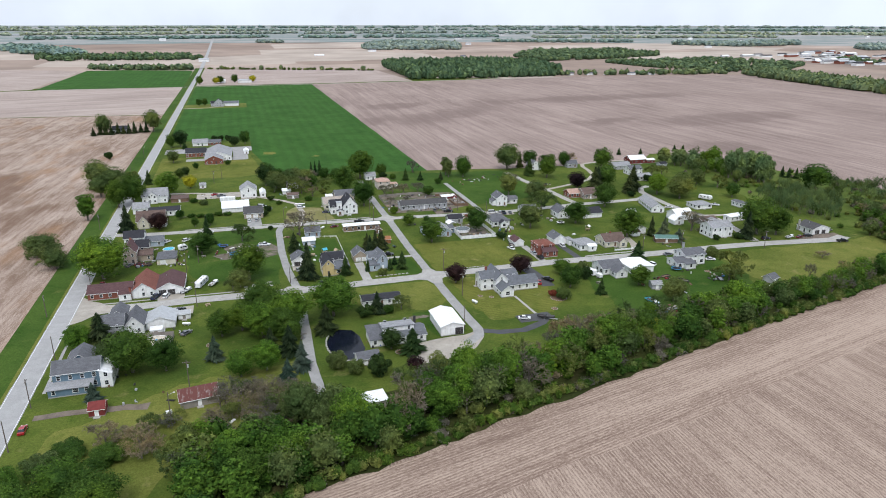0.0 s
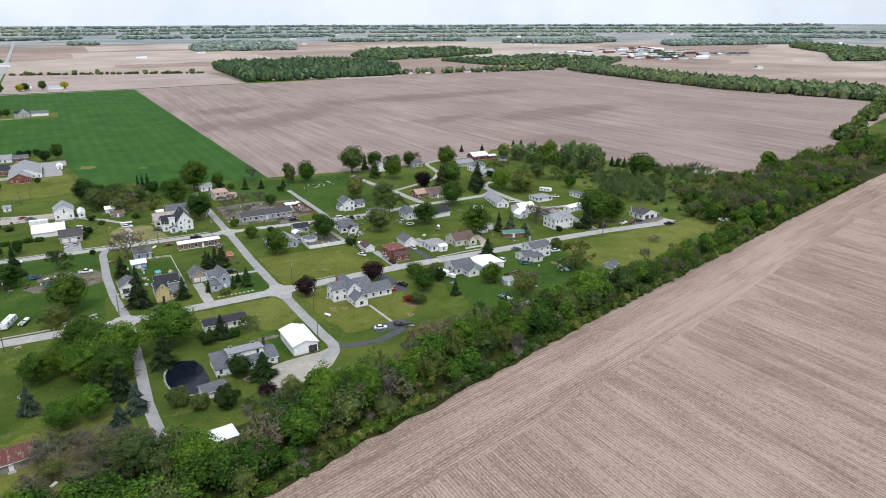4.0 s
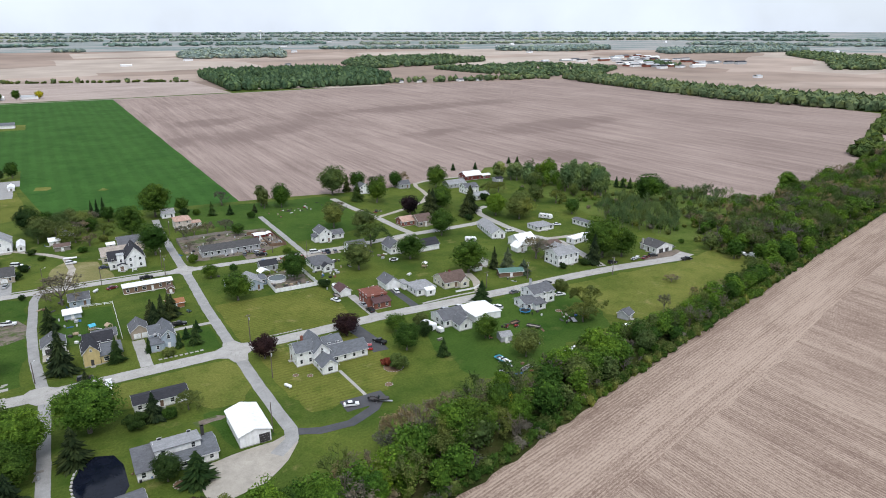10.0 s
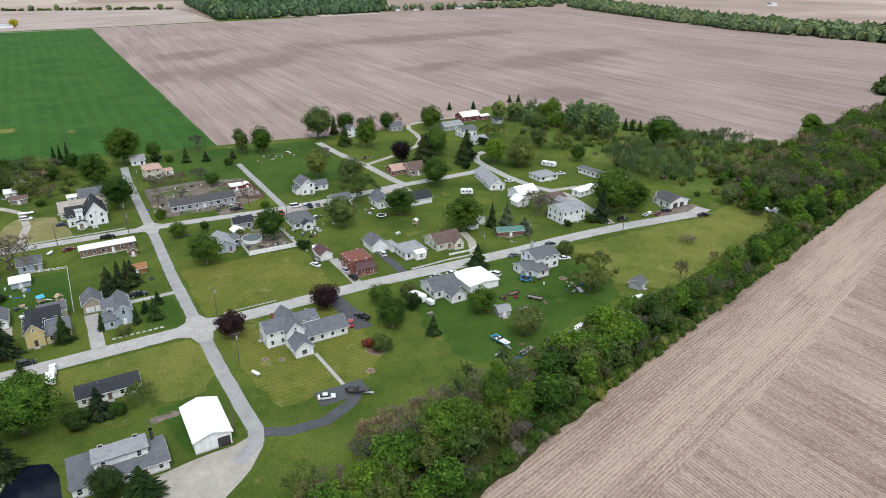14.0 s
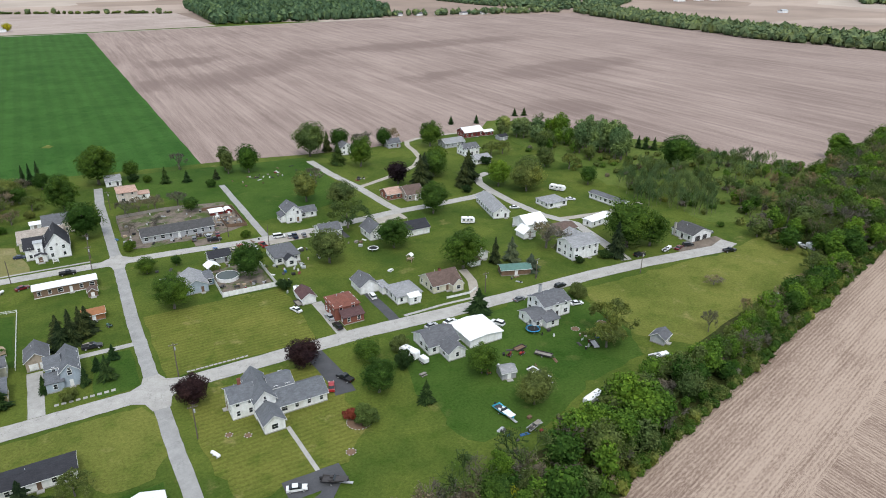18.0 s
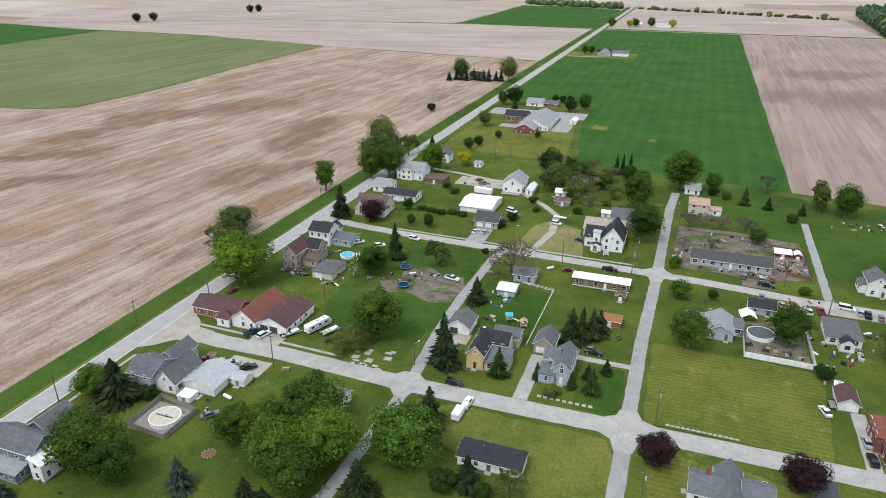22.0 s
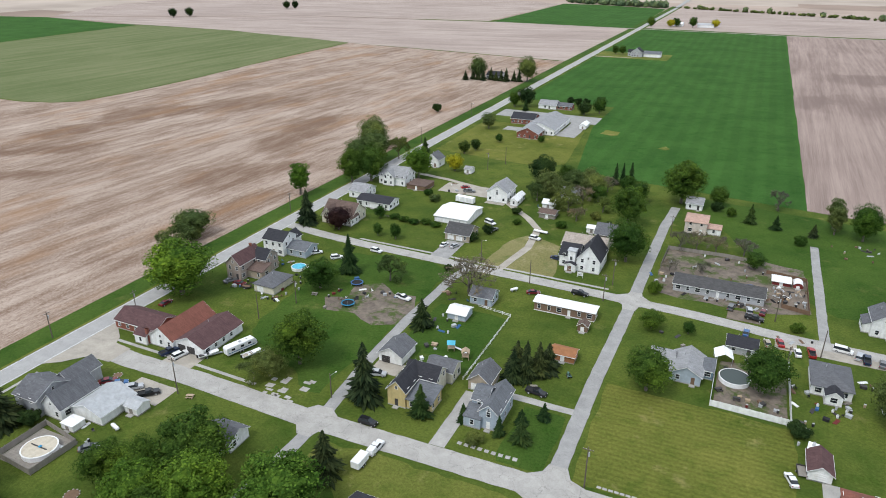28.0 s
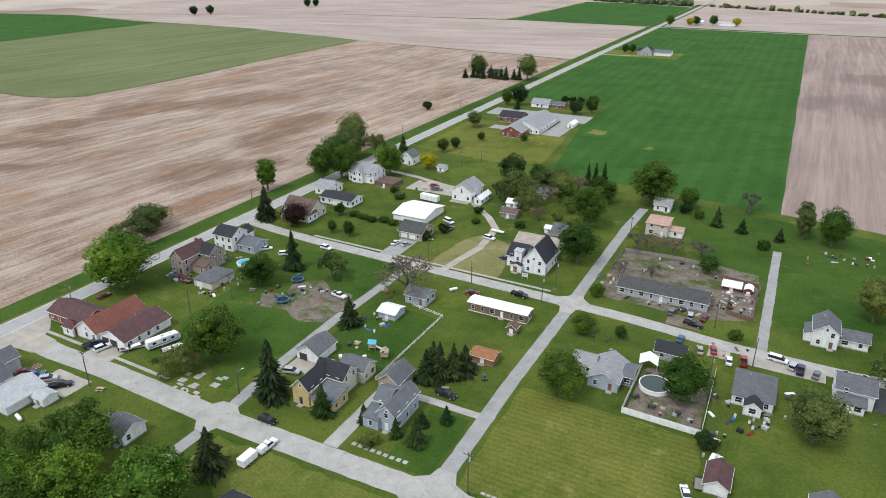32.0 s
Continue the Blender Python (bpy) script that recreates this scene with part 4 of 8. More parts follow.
            if h >= 3 and rise > 2 and ridge in ("x", "y") and ((ridge == "y") == bool(ny)):
                mx, my = ((x0 + x1) / 2, y0 if ny < 0 else y1) if ny else (x0 if nx < 0 else x1, (y0 + y1) / 2)
                if not covered(mx + nx * 0.5, my + ny * 0.5, h + 0.6, wg):
                    add_window(top, mx, my, h + min(0.7, rise * 0.3), face, 0.6, 0.8)
    for gw, gf, gx, *rest in garage:
        x0, x1, y0, y1 = local[gw][:4]
        px, py = {"S": (x0 + gx, y0), "N": (x0 + gx, y1), "E": (x1, y0 + gx), "W": (x0, y0 + gx)}[gf]
        add_garage_door(top, px, py, gf, *(rest or (2.6,)))
    if chimney:
        px, py, zt, mt = chimney
        bm = bmesh.new()
        add_box(bm, px - cx - 0.4, px - cx + 0.4, py - cy - 0.35, py - cy + 0.35, 0.3, zt)
        add_box(bm, px - cx - 0.46, px - cx + 0.46, py - cy - 0.41, py - cy + 0.41, zt - 0.2, zt)
        part("chimney", bm, mt, top)
    return top


def shed(label, x0, x1, y0, y1, h, rise, ridge, wall, roof, rz=0, category="shed", name="shed", door="S"):
    return house(label, [(x0, x1, y0, y1, h, rise, ridge, wall, roof)], rz, category, name, door, windows=False, vents=0, base="wood_grey") if not door else _shed(label, x0, x1, y0, y1, h, rise, ridge, wall, roof, rz, category, name, door)


def _shed(label, x0, x1, y0, y1, h, rise, ridge, wall, roof, rz, category, name, door):
    t = house(label, [(x0, x1, y0, y1, h, rise, ridge, wall, roof)], rz, category, name, None, windows=False, vents=0, base="wood_grey")
    w, d = (x1 - x0) / 2, (y1 - y0) / 2
    px, py = {"S": (0, -d), "N": (0, d), "E": (w, 0), "W": (-w, 0)}[door]
    add_door(t, px, py, door, "trim_white" if "white" not in wall else "wood_grey", 1.1, min(1.9, h - 0.3), 0.05)
    return t


# trim_dark leaves paint the dim interior of the two open garage doors
house("white house with maroon roofs and open double garage", [(-114, -103.3, 10.5, 27, 2.8, 2.5, "y", "siding_white", "roof_maroon"), (-123, -114, 9.8, 27.5, 3.0, 3.4, "y", "siding_white", "roof_red"),
      (-139.5, -123, 12.5, 21.5, 2.9, 2.2, "x", "brick_red", "roof_maroon"), (-127.5, -123, 8.6, 12.5, 2.8, 1.2, "x", "siding_white", "roof_maroon")],
      garage=[(0, "S", 2.6, 2.8, 2.3, "trim_dark"), (0, "S", 6.0, 2.8, 2.3, "trim_dark"), (0, "S", 9.0, 2.2, 2.2, "trim_white")], chimney=(-123.2, 9.6, 5.2, "brick_red"))
house("taupe two-storey gabled farmhouse with brown roof", [(-132, -126, 54, 66, 6, 3, "y", "siding_taupe", "roof_maroon"), (-127, -121.4, 62, 69, 5.6, 2.6, "x", "siding_taupe", "roof_dark"), (-126, -119.6, 57.5, 62.5, 3, 1.3, "shed_s", "siding_tan", "roof_brown")], chimney=(-129, 64, 9.9, "brick_red"))
house("white two-storey house with dark roof and blue annex", [(-134, -125, 77, 85.5, 6, 2.5, "x", "siding_white", "roof_dark"), (-125, -116.6, 79, 87, 2.9, 1.6, "x", "siding_paleblue", "roof_blue"), (-131, -126, 85.5, 90, 4.2, 2.2, "y", "siding_white", "roof_dark")])
house("low garage with grey hipped roof and blue tarp", [(-117, -109, 49.8, 60.5, 2.7, 1.7, "hip", "siding_cream", "roof_grey")], category="garage", name="garage", door="E", garage=[(0, "S", 2.5, 2.6)], windows=False)
house("steep brown-roofed house with two front gables", [(-133, -118.5, 116, 127, 3.6, 4.2, "x", "siding_cream", "roof_brown"), (-132, -126.5, 113.5, 120, 3.4, 3.4, "y", "siding_cream", "roof_brown"), (-123, -118, 113.8, 120, 3.4, 3.0, "y", "siding_white", "roof_brown")])
house("long white house with dark roof", [(-129, -112.5, 137.2, 146.5, 3, 1.5, "x", "siding_white", "roof_dark"), (-138.5, -130, 146, 156, 3.4, 2.4, "x", "siding_white", "roof_light")])
house("white farmhouse with grey roof and front gable", [(-136, -121.5, 170, 181, 4.4, 4, "x", "siding_white", "roof_light"), (-133, -127, 168.5, 174, 4.6, 2.8, "y", "siding_white", "roof_light")])
shed("low dark carport with brown flat roof", -119.5, -109.5, 168, 178, 2.3, 0.3, "flat", "wood_brown", "roof_brown", category="carport", name="carport")
house("white metal workshop with low pale roof", [(-89, -74, 134.3, 152, 2.8, 1.5, "x", "metal_white", "metal_white")], category="workshop", name="workshop", door="S", windows=False, vents=0)
house("tan house with grey roof and double garage", [(-77, -66.7, 118.5, 128.5, 3, 2.8, "x", "siding_tan", "roof_char")], garage=[(0, "S", 2.4, 2.7), (0, "S", 6.2, 2.7)], door="E")
house("white gabled barn-like house with pale roof", [(-78, -68.3, 168, 181, 5, 3.2, "y", "siding_white", "roof_light"), (-66.2, -62.8, 166.5, 178, 2.6, 1.2, "y", "siding_white", "metal_white")])
house("brick and white village school with grey roofs", [(-103, -89.6, 285.5, 303, 3.6, 3.2, "y", "brick_red", "roof_light"), (-103, -83, 299, 337, 3.6, 3.8, "y", "siding_white", "roof_light"), (-119, -103, 321, 334, 3.4, 3, "x", "brick_red", "roof_dark")], category="school", name="school_building")
house("white ranch house with pale roof beside the school", [(-116, -103, 374.5, 386, 3, 2.6, "x", "siding_white", "roof_light"), (-103, -92, 376.5, 385, 2.7, 1.8, "x", "brick_red", "roof_grey")])
shed("small white metal shed by the school yard", -73, -69, 324, 335, 2.4, 1.2, "y", "metal_white", "metal_white")
house("blue-grey two-storey house with grey roofs", [(-129, -121, -27.3, -17.5, 5, 2.4, "x", "siding_grey", "roof_grey"), (-121, -114.6, -26, -15, 3.6, 3.4, "y", "siding_white", "roof_grey"), (-127, -121.2, -17.5, -8.5, 4.2, 2.2, "y", "siding_grey", "roof_grey")])
house("white garage with pale gabled metal roof", [(-114.4, -104.4, -23.2, -12.8, 2.7, 2.0, "y", "siding_white", "metal_grey")], category="garage", name="garage", door="E", windows=False, garage=[(0, "E", 7.5, 2.4)], vents=0)
shed("small white lean-to shed beside parked cars", -103.8, -99.5, -17, -13, 2.2, 0.8, "x", "siding_white", "metal_grey")
house("blue two-storey farmhouse with grey roof and porch", [(-136, -123, -62, -54.5, 6, 2.6, "x", "siding_blue", "roof_grey"), (-133.5, -126, -54.5, -46, 5.6, 2.4, "y", "siding_blue", "roof_grey"), (-123, -119.6, -63, -51, 4.6, 1.2, "shed_e", "siding_white", "metal_white"), (-137, -125, -65.4, -62, 2.5, 0.7, "shed_s", "siding_blue", "roof_light")])
shed("small barn-red garden shed with red tin roof", -123.6, -119.4, -80, -75, 2.2, 1.2, "x", "barn_red", "barn_red")
shed("old wooden barn with rust-streaked tin roof", -99.5, -89, -82.5, -75, 2.6, 2.0, "x", "wood_grey", "rusty_tin", 8, "barn", "barn")
house("small white cottage with grey roof", [(-77, -69.8, -18, -11.5, 2.8, 1.8, "x", "siding_white", "roof_grey")])
house("yellow two-storey house with dark slate roof", [(-46, -41, 13.5, 24, 5.0, 2.6, "y", "siding_yellow", "roof_dark"), (-45, -36, 21, 27.5, 4.9, 2.4, "x", "siding_cream", "roof_dark"), (-40.8, -34.2, 13.8, 20.5, 2.9, 1.2, "shed_s", "siding_yellow", "roof_blue"), (-42, -34.5, 28, 34, 3.6, 1.6, "x", "siding_cream", "roof_grey")])
# the open doorway is a dark leaf, its inner shade given as colour
house("white garage with grey roof and dark open door", [(-57.8, -50.6, 30, 38.5, 2.9, 2.2, "y", "siding_white", "roof_grey")], category="garage", name="garage", door="E", windows=False, garage=[(0, "S", 2.2, 2.6, 2.2, "trim_dark")])
house("pale blue-grey two-storey house with bluish roofs", [(-21.5, -16.8, 14.5, 26, 5.0, 2.1, "y", "siding_paleblue", "roof_blue"), (-24.8, -21, 18, 25, 5.0, 2.0, "x", "siding_paleblue", "roof_blue"), (-25.2, -20.9, 13.6, 18, 2.9, 0.9, "shed_s", "siding_paleblue", "roof_blue")])
house("grey-roofed garage behind the blue house", [(-29.8, -24, 28, 36, 3.2, 2.3, "y", "siding_tan", "roof_grey")], category="garage", name="garage", door="E", windows=False, garage=[(0, "S", 1.9, 2.3), (0, "S", 4.6, 2.3)])
shed("orange wooden garden shed with orange-brown roof", -14, -7.4, 51, 55.6, 2.3, 1.0, "x", "shed_orange", "shed_orange")
house("brown mobile home with white roof", [(-27, -7.5, 77, 81.8, 3.1, 0.35, "x", "siding_brown", "metal_white")], category="mobile home", name="mobile_home", vents=0, base="trim_white")
shed("small reddish-brown shed near the lane", -11, -8, 69.5, 72.5, 2.0, 1.1, "y", "wood_brown", "roof_brown")
chapel = house("white gabled church with dark roof and small belfry", [(-22, -13.6, 111.3, 124.5, 5, 5.2, "y", "siding_white", "roof_dark"), (-28.8, -22, 113.5, 123, 4.4, 3.2, "x", "siding_white", "roof_dark"), (-25.4, -22.6, 111.6, 114.6, 7.2, 0.5, "hip", "siding_white", "metal_grey"), (-25.8, -21.8, 109.6, 111.6, 2.6, 0.7, "y", "siding_white", "roof_dark")], category="church", name="church", door=None)
add_door(chapel, -24 + 17.8, 109.6 - 117.9, "S", "wood_brown", 1.5, 2.1)
house("cream church annex with faded tan roof", [(-31, -15, 125, 138, 3.6, 2.6, "x", "siding_cream", "roof_tan")], door="W")
house("grey-roofed house behind the church", [(-22, -10, 141, 152, 3.6, 2.8, "x", "siding_taupe", "roof_grey"), (-16, -11, 138.8, 143, 3.2, 2.2, "y", "siding_pink", "roof_grey")])
shed("small white shed with pale tin roof", -27, -23, 149, 153, 2.2, 0.8, "x", "siding_white", "metal_white")
house("long low grey ranch house with charcoal roof", [(12, 40.5, 110.2, 119, 2.9, 2.0, "x", "siding_grey", "roof_char")], vents=1)
shed("barn-red coop with white roof panels", 43, 48.6, 129, 134, 1.7, 0.5, "x", "barn_red", "metal_white", category="coop", name="coop")
shed("small barn-red coop with arched white roof", 49.6, 52.6, 129, 133, 1.4, 0.8, "arch_y", "barn_red", "metal_white", category="coop", name="coop")
house("white two-storey gabled house with grey roof", [(70, 76.6, 103.5, 113, 5.2, 2.4, "y", "siding_white", "roof_grey"), (68, 70, 105.5, 111.5, 2.8, 0.9, "shed_w", "siding_white", "roof_grey"), (76.6, 84.5, 106.5, 113, 2.7, 1.7, "x", "siding_white", "roof_grey")])
house("white hip-roofed bungalow with grey shingles", [(52.5, 62, 63.5, 76, 2.9, 2.3, "hip", "siding_white", "roof_grey"), (55.5, 59.5, 60, 63.5, 2.6, 1.4, "y", "siding_white", "roof_dark")])
house("white two-storey house with grey roof and asphalt drive", [(75.4, 84, 75.5, 84, 4.6, 2.0, "x", "siding_white", "roof_grey"), (76, 82, 72.5, 75.5, 2.7, 0.8, "shed_s", "siding_white", "roof_grey")])
house("pale blue-grey house with light grey roof", [(18, 25.8, 54.5, 66, 2.9, 2.2, "y", "siding_paleblue", "roof_light"), (12, 18, 59.5, 66, 2.6, 1.7, "x", "siding_paleblue", "roof_light"), (25.8, 28.6, 59, 66, 2.6, 1.0, "x", "siding_blue", "roof_blue")])
house("house with dark roof behind the pool yard", [(31, 39, 76, 82, 2.6, 1.8, "x", "siding_grey", "roof_dark")])
house("red-roofed brick house with front porch", [(56, 64.4, 12.4, 21.4, 4.7, 1.9, "hip", "brick_red", "roof_red"), (57.5, 64.4, 8.8, 12, 2.7, 0.9, "shed_s", "brick_red", "roof_maroon")])
house("white garage with maroon roof", [(50.5, 55.3, 28, 35.4, 2.5, 1.6, "y", "siding_white", "roof_maroon")], category="garage", name="garage", door=None, windows=False, garage=[(0, "S", 2.4, 2.5)])
house("white bungalow with pale hipped roof", [(78.4, 87.6, 12.8, 22.5, 2.8, 2.3, "hip", "siding_white", "roof_light"), (82, 86, 10.6, 12.5, 2.7, 0.6, "shed_s", "siding_white", "metal_white")])
house("white garage with grey gabled roof", [(70.5, 77.2, 25.5, 34, 2.9, 2.3, "y", "siding_white", "roof_grey"), (77.2, 80, 22, 28, 2.6, 0.5, "flat", "siding_white", "roof_light")], category="garage", name="garage", door=None, windows=False, garage=[(0, "S", 3.3, 4.4)])
house("cream bungalow with dark brown roof", [(92.8, 104, 14, 24, 2.9, 2.8, "x", "siding_cream", "roof_brown"), (99.4, 103.6, 11.6, 16, 2.8, 2.0, "y", "siding_cream", "roof_brown")], chimney=(98, 19, 6.5, "brick_red"))
house("white steel carport tent with flat white roof", [(85, 96.4, -22.5, -11, 2.8, 0.6, "y", "canvas_white", "canvas_white")], category="carport", name="carport", door=None, windows=False, vents=0)
house("white cottage with grey roof", [(72.4, 82.4, -20, -10, 2.9, 2.2, "x", "siding_white", "roof_grey"), (75.8, 81.4, -25.5, -20, 2.7, 1.9, "y", "siding_white", "roof_grey")])
house("white two-storey house with grey roof", [(114.5, 125, -20, -11, 5.0, 1.8, "x", "siding_white", "roof_grey"), (108.6, 114.5, -22.5, -14.5, 2.7, 1.5, "x", "siding_white", "roof_grey"), (112, 117, -24.5, -20, 2.6, 0.8, "shed_s", "siding_white", "roof_grey")], chimney=(119, -11.5, 8.3, "metal_grey"))
shed("small grey garden shed with white door", 84.2, 88.4, -41.4, -37.2, 2.2, 1.0, "x", "siding_grey", "roof_light", -12)
house("white two-storey corner house with pale roof", [(153, 165.5, 11.5, 21.5, 5.6, 2.0, "x", "siding_white", "roof_light"), (161, 168, 20, 28, 4.4, 1.8, "y", "siding_white", "roof_light")])
shed("small white gabled garden shed", 149.3, 155.3, 38.3, 44, 2.6, 2.0, "y", "siding_white", "metal_white")
house("white metal barn with pale roof", [(155.5, 166, 45, 55, 3.0, 2.6, "x", "metal_white", "metal_white")], category="barn", name="barn", door=None, windows=False, vents=0)
shed("low brown-roofed timber shed", 164, 174, 34, 42, 2.3, 1.2, "x", "wood_grey", "roof_brown")
house("long white house with pale grey roof", [(154.5, 162, 63, 87, 3, 2.2, "y", "siding_white", "roof_light")], -14)
house("low white bungalow with pale hipped roof", [(181, 192, 62.5, 72, 2.5, 1.3, "hip", "siding_white", "roof_light")])
house("white mobile home with grey roof", [(209.5, 214.2, 45.5, 66, 2.9, 0.6, "y", "siding_white", "roof_grey")], 6, "mobile home", "mobile_home", vents=0)
house("white mobile home with pale roof", [(182, 196, 35.5, 40.5, 2.9, 0.4, "x", "siding_white", "metal_white")], 10, "mobile home", "mobile_home", vents=0)
house("white garage house with dark roof at the street end", [(207.6, 218.8, 1.8, 12.5, 3, 2.0, "y", "siding_white", "roof_char")], door="W", garage=[(0, "S", 3.2, 2.8, 2.3, "trim_dark"), (0, "S", 7.4, 2.4, 2.2, "trim_dark")], chimney=(207.4, 11, 6, "stone"))
shed("small grey shed on the meadow edge", 135.6, 140.4, -49.4, -45, 2.2, 1.4, "x", "siding_grey", "roof_grey", 20)
house("white gabled cottage with grey roof", [(93.5, 101, 68, 78, 3.4, 3, "y", "siding_white", "roof_grey")])
house("white garage with dark grey roof", [(107.6, 119, 64, 73, 2.9, 2.4, "x", "siding_white", "roof_dark")], category="garage", name="garage", door="S", windows=False, garage=[(0, "E", 4.5, 2.8)])
house("brick house with faded brown roofs", [(129, 138, 104, 115, 3, 3.0, "x", "siding_taupe", "roof_brown"), (121.5, 129, 109.5, 118, 2.8, 2.0, "x", "brick_red", "roof_pink")])
house("white house with bluish roofs and long garage wing", [(14.8, 21, -22, -14.5, 5.2, 2.1, "x", "siding_white", "roof_blue"), (20, 25.4, -24.6, -12, 5.1, 2.7, "y", "siding_white", "roof_blue"), (25.4, 31.4, -20, -13.5, 4.8, 1.6, "x", "siding_white", "roof_blue"), (25.4, 38.6, -25.6, -17.5, 2.7, 2.3, "x", "siding_white", "roof_blue"), (20.2, 25.4, -31.4, -25, 2.8, 2.0, "y", "siding_white", "roof_blue")], chimney=(18.2, -17.6, 8.9, "brick_red"), door="W")
# a dark leaf stands for the shaded opening in the south face
house("white metal barn with bright white roof", [(-13.4, -5, -58.5, -43.5, 3.7, 1.3, "y", "metal_white", "metal_white")], category="barn", name="barn", door=None, windows=False, vents=0, garage=[(0, "S", 6.6, 2.9, 2.7, "trim_dark")])
house("grey-roofed house beside the pond", [(-33, -19.4, -60, -50.5, 2.6, 1.5, "x", "siding_white", "roof_blue"), (-34, -23, -57, -50.6, 4.4, 1.0, "shed_n", "siding_white", "roof_light"), (-39, -33, -60, -50.5, 2.7, 1.2, "shed_s", "siding_white", "roof_grey")], chimney=(-21.5, -51.5, 6.0, "trim_dark"))
house("long pale house with dark shingle roof", [(-35.4, -20.4, -25.4, -19, 2.7, 1.0, "x", "siding_white", "roof_dark")])
shed("white shed with grey roof beside the pond", -45.6, -38.6, -72, -66.8, 2.5, 1.2, "x", "siding_white", "roof_grey", 6)
shed("tin-roofed shack among the trees", -49.5, -42, -100.5, -94.5, 3.4, 0.5, "flat", "wood_grey", "metal_white", 5, "shack", "shack")
house("pink two-storey house with pinkish hipped roof", [(9.5, 18, 166.5, 177, 5.0, 1.6, "hip", "siding_pink", "roof_pink"), (18, 23.5, 168, 174, 2.6, 0.6, "flat", "siding_white", "roof_pink")])
house("small white house with pale roof by the field", [(7, 14, 196, 203.5, 3, 2.0, "x", "siding_white", "roof_light")])
house("white-fronted house at the village edge", [(194, 204, 157, 166, 4.4, 2.2, "x", "siding_white", "roof_grey")])
house("house with pale roofs by the field edge", [(191, 201, 140, 149, 2.8, 1.6, "x", "siding_white", "roof_light")])
house("long grey building with pale roof by the farm lane", [(193, 207, 178, 187, 3, 2, "x", "siding_grey", "roof_light")], vents=0)
house("white two-storey house among field-edge trees", [(132, 140, 194, 202, 4.4, 2.6, "y", "siding_white", "roof_grey")])
shed("small grey shed by the field edge", 233, 239, 178, 183, 2.3, 1.1, "x", "siding_grey", "roof_dark")
house("barn-red building with white roof", [(217, 231, 194, 204, 3.4, 2.4, "x", "barn_red", "metal_white"), (231, 238, 193, 198, 2.6, 0.8, "x", "barn_red", "metal_white")], category="barn", name="barn", door="S", vents=0)
house("grey house by the brown field", [(163, 171, 194.5, 201, 3.0, 2.2, "x", "siding_grey", "roof_grey")])
house("white cottage with brown roof behind trees", [(118, 126, 30, 38, 2.8, 2.2, "y", "siding_white", "roof_brown"), (116, 120, 26, 30, 2.2, 1.0, "x", "siding_white", "roof_brown")])
shed("green-roofed open shed with woodpile", 122, 133, 12, 17, 2.4, 1.0, "x", "wood_brown", "metal_green", -20)
house("white cottage among garden trees", [(-47.5, -40, 72.5, 79, 3, 2, "x", "siding_paleblue", "roof_grey")])
shed("white shed with pale tin roof", -50, -44, 60, 66, 2.3, 1.0, "x", "siding_paleblue", "metal_white")
house("cream cottage with pale roof behind trees", [(-48, -40, 186, 193, 3, 2, "x", "siding_white", "roof_light")])
shed("white timber shed with pale roof", -52, -47, 170, 175, 2.4, 1.2, "x", "siding_white", "metal_white")
shed("grey timber outbuilding in the garden", -50, -43, 158, 164, 2.2, 1.0, "x", "wood_grey", "roof_brown")
house("white farmhouse with dark roof in the wheat", [(-103, -91, 680, 693, 5, 4.5, "y", "siding_grey", "roof_dark"), (-107, -100, 684, 690, 4, 3, "x", "siding_grey", "roof_dark")])
house("white metal farm building in the wheat", [(-90, -72, 684, 697, 3.6, 2.4, "x", "metal_white", "roof_blue")], category="barn", name="barn", door=None, windows=False, vents=0)
house("grey house behind windbreak conifers", [(-196, -182, 476, 488, 3.4, 3, "x", "siding_grey", "roof_dark")])
house("white cottage by the yellow tree", [(-128, -120, 206, 214, 4.2, 3, "y", "siding_white", "roof_grey")])
shed("small white shed by the yellow tree", -104, -100, 203, 208, 2.4, 1, "x", "siding_white", "roof_light")
for i, (x, y, w) in enumerate([(-68, 1052, 24), (-104, 1056, 14)]):
    house("white farm building with pale roof by the crossroads", [(x, x + w, y, y + 16, 4, 2, "x", "metal_white", "metal_white" if i else "metal_grey")], category="barn", name="barn", door=None, windows=False, vents=0, group="farm buildings")


# ---- trees ----
def mesh_from(name, verts, faces, mat):
    me = bpy.data.meshes.new(name)
    me.from_pydata(verts, [], faces)
    me.materials.append(MATS[mat])
    me.update()
    return me


def leaf_cards(rng, centre, radii, count, size, verts, faces, lobes=None, flat=0.35, low=-0.5):
    """Small bent leaf clumps over the shell of one lobe."""
    c = np.array(centre)
    for _ in range(count):
        d = rng.normal(size=3)
        d /= np.linalg.norm(d)
        if d[2] < low:
            d[2] = -d[2]
        p = c + d * radii * rng.uniform(0.72, 1.22)
        if lobes is not None and any(((p - lc) ** 2 / (lr * 0.85) ** 2).sum() < 1 for lc, lr in lobes):
            continue
        n = d + rng.normal(size=3) * flat
        n[2] += 0.25
        n /= np.linalg.norm(n)
        u = np.cross(n, rng.normal(size=3))
        u /= np.linalg.norm(u)
        v = np.cross(n, u)
        s = size * rng.uniform(0.6, 1.4)
        k = len(verts)
        verts += [tuple(p + u * s), tuple(p + v * s * 0.75 - n * s * 0.2), tuple(p - u * s), tuple(p - v * s * 0.75 + n * s * 0.1)]
        faces += [(k, k + 1, k + 2), (k, k + 2, k + 3)]


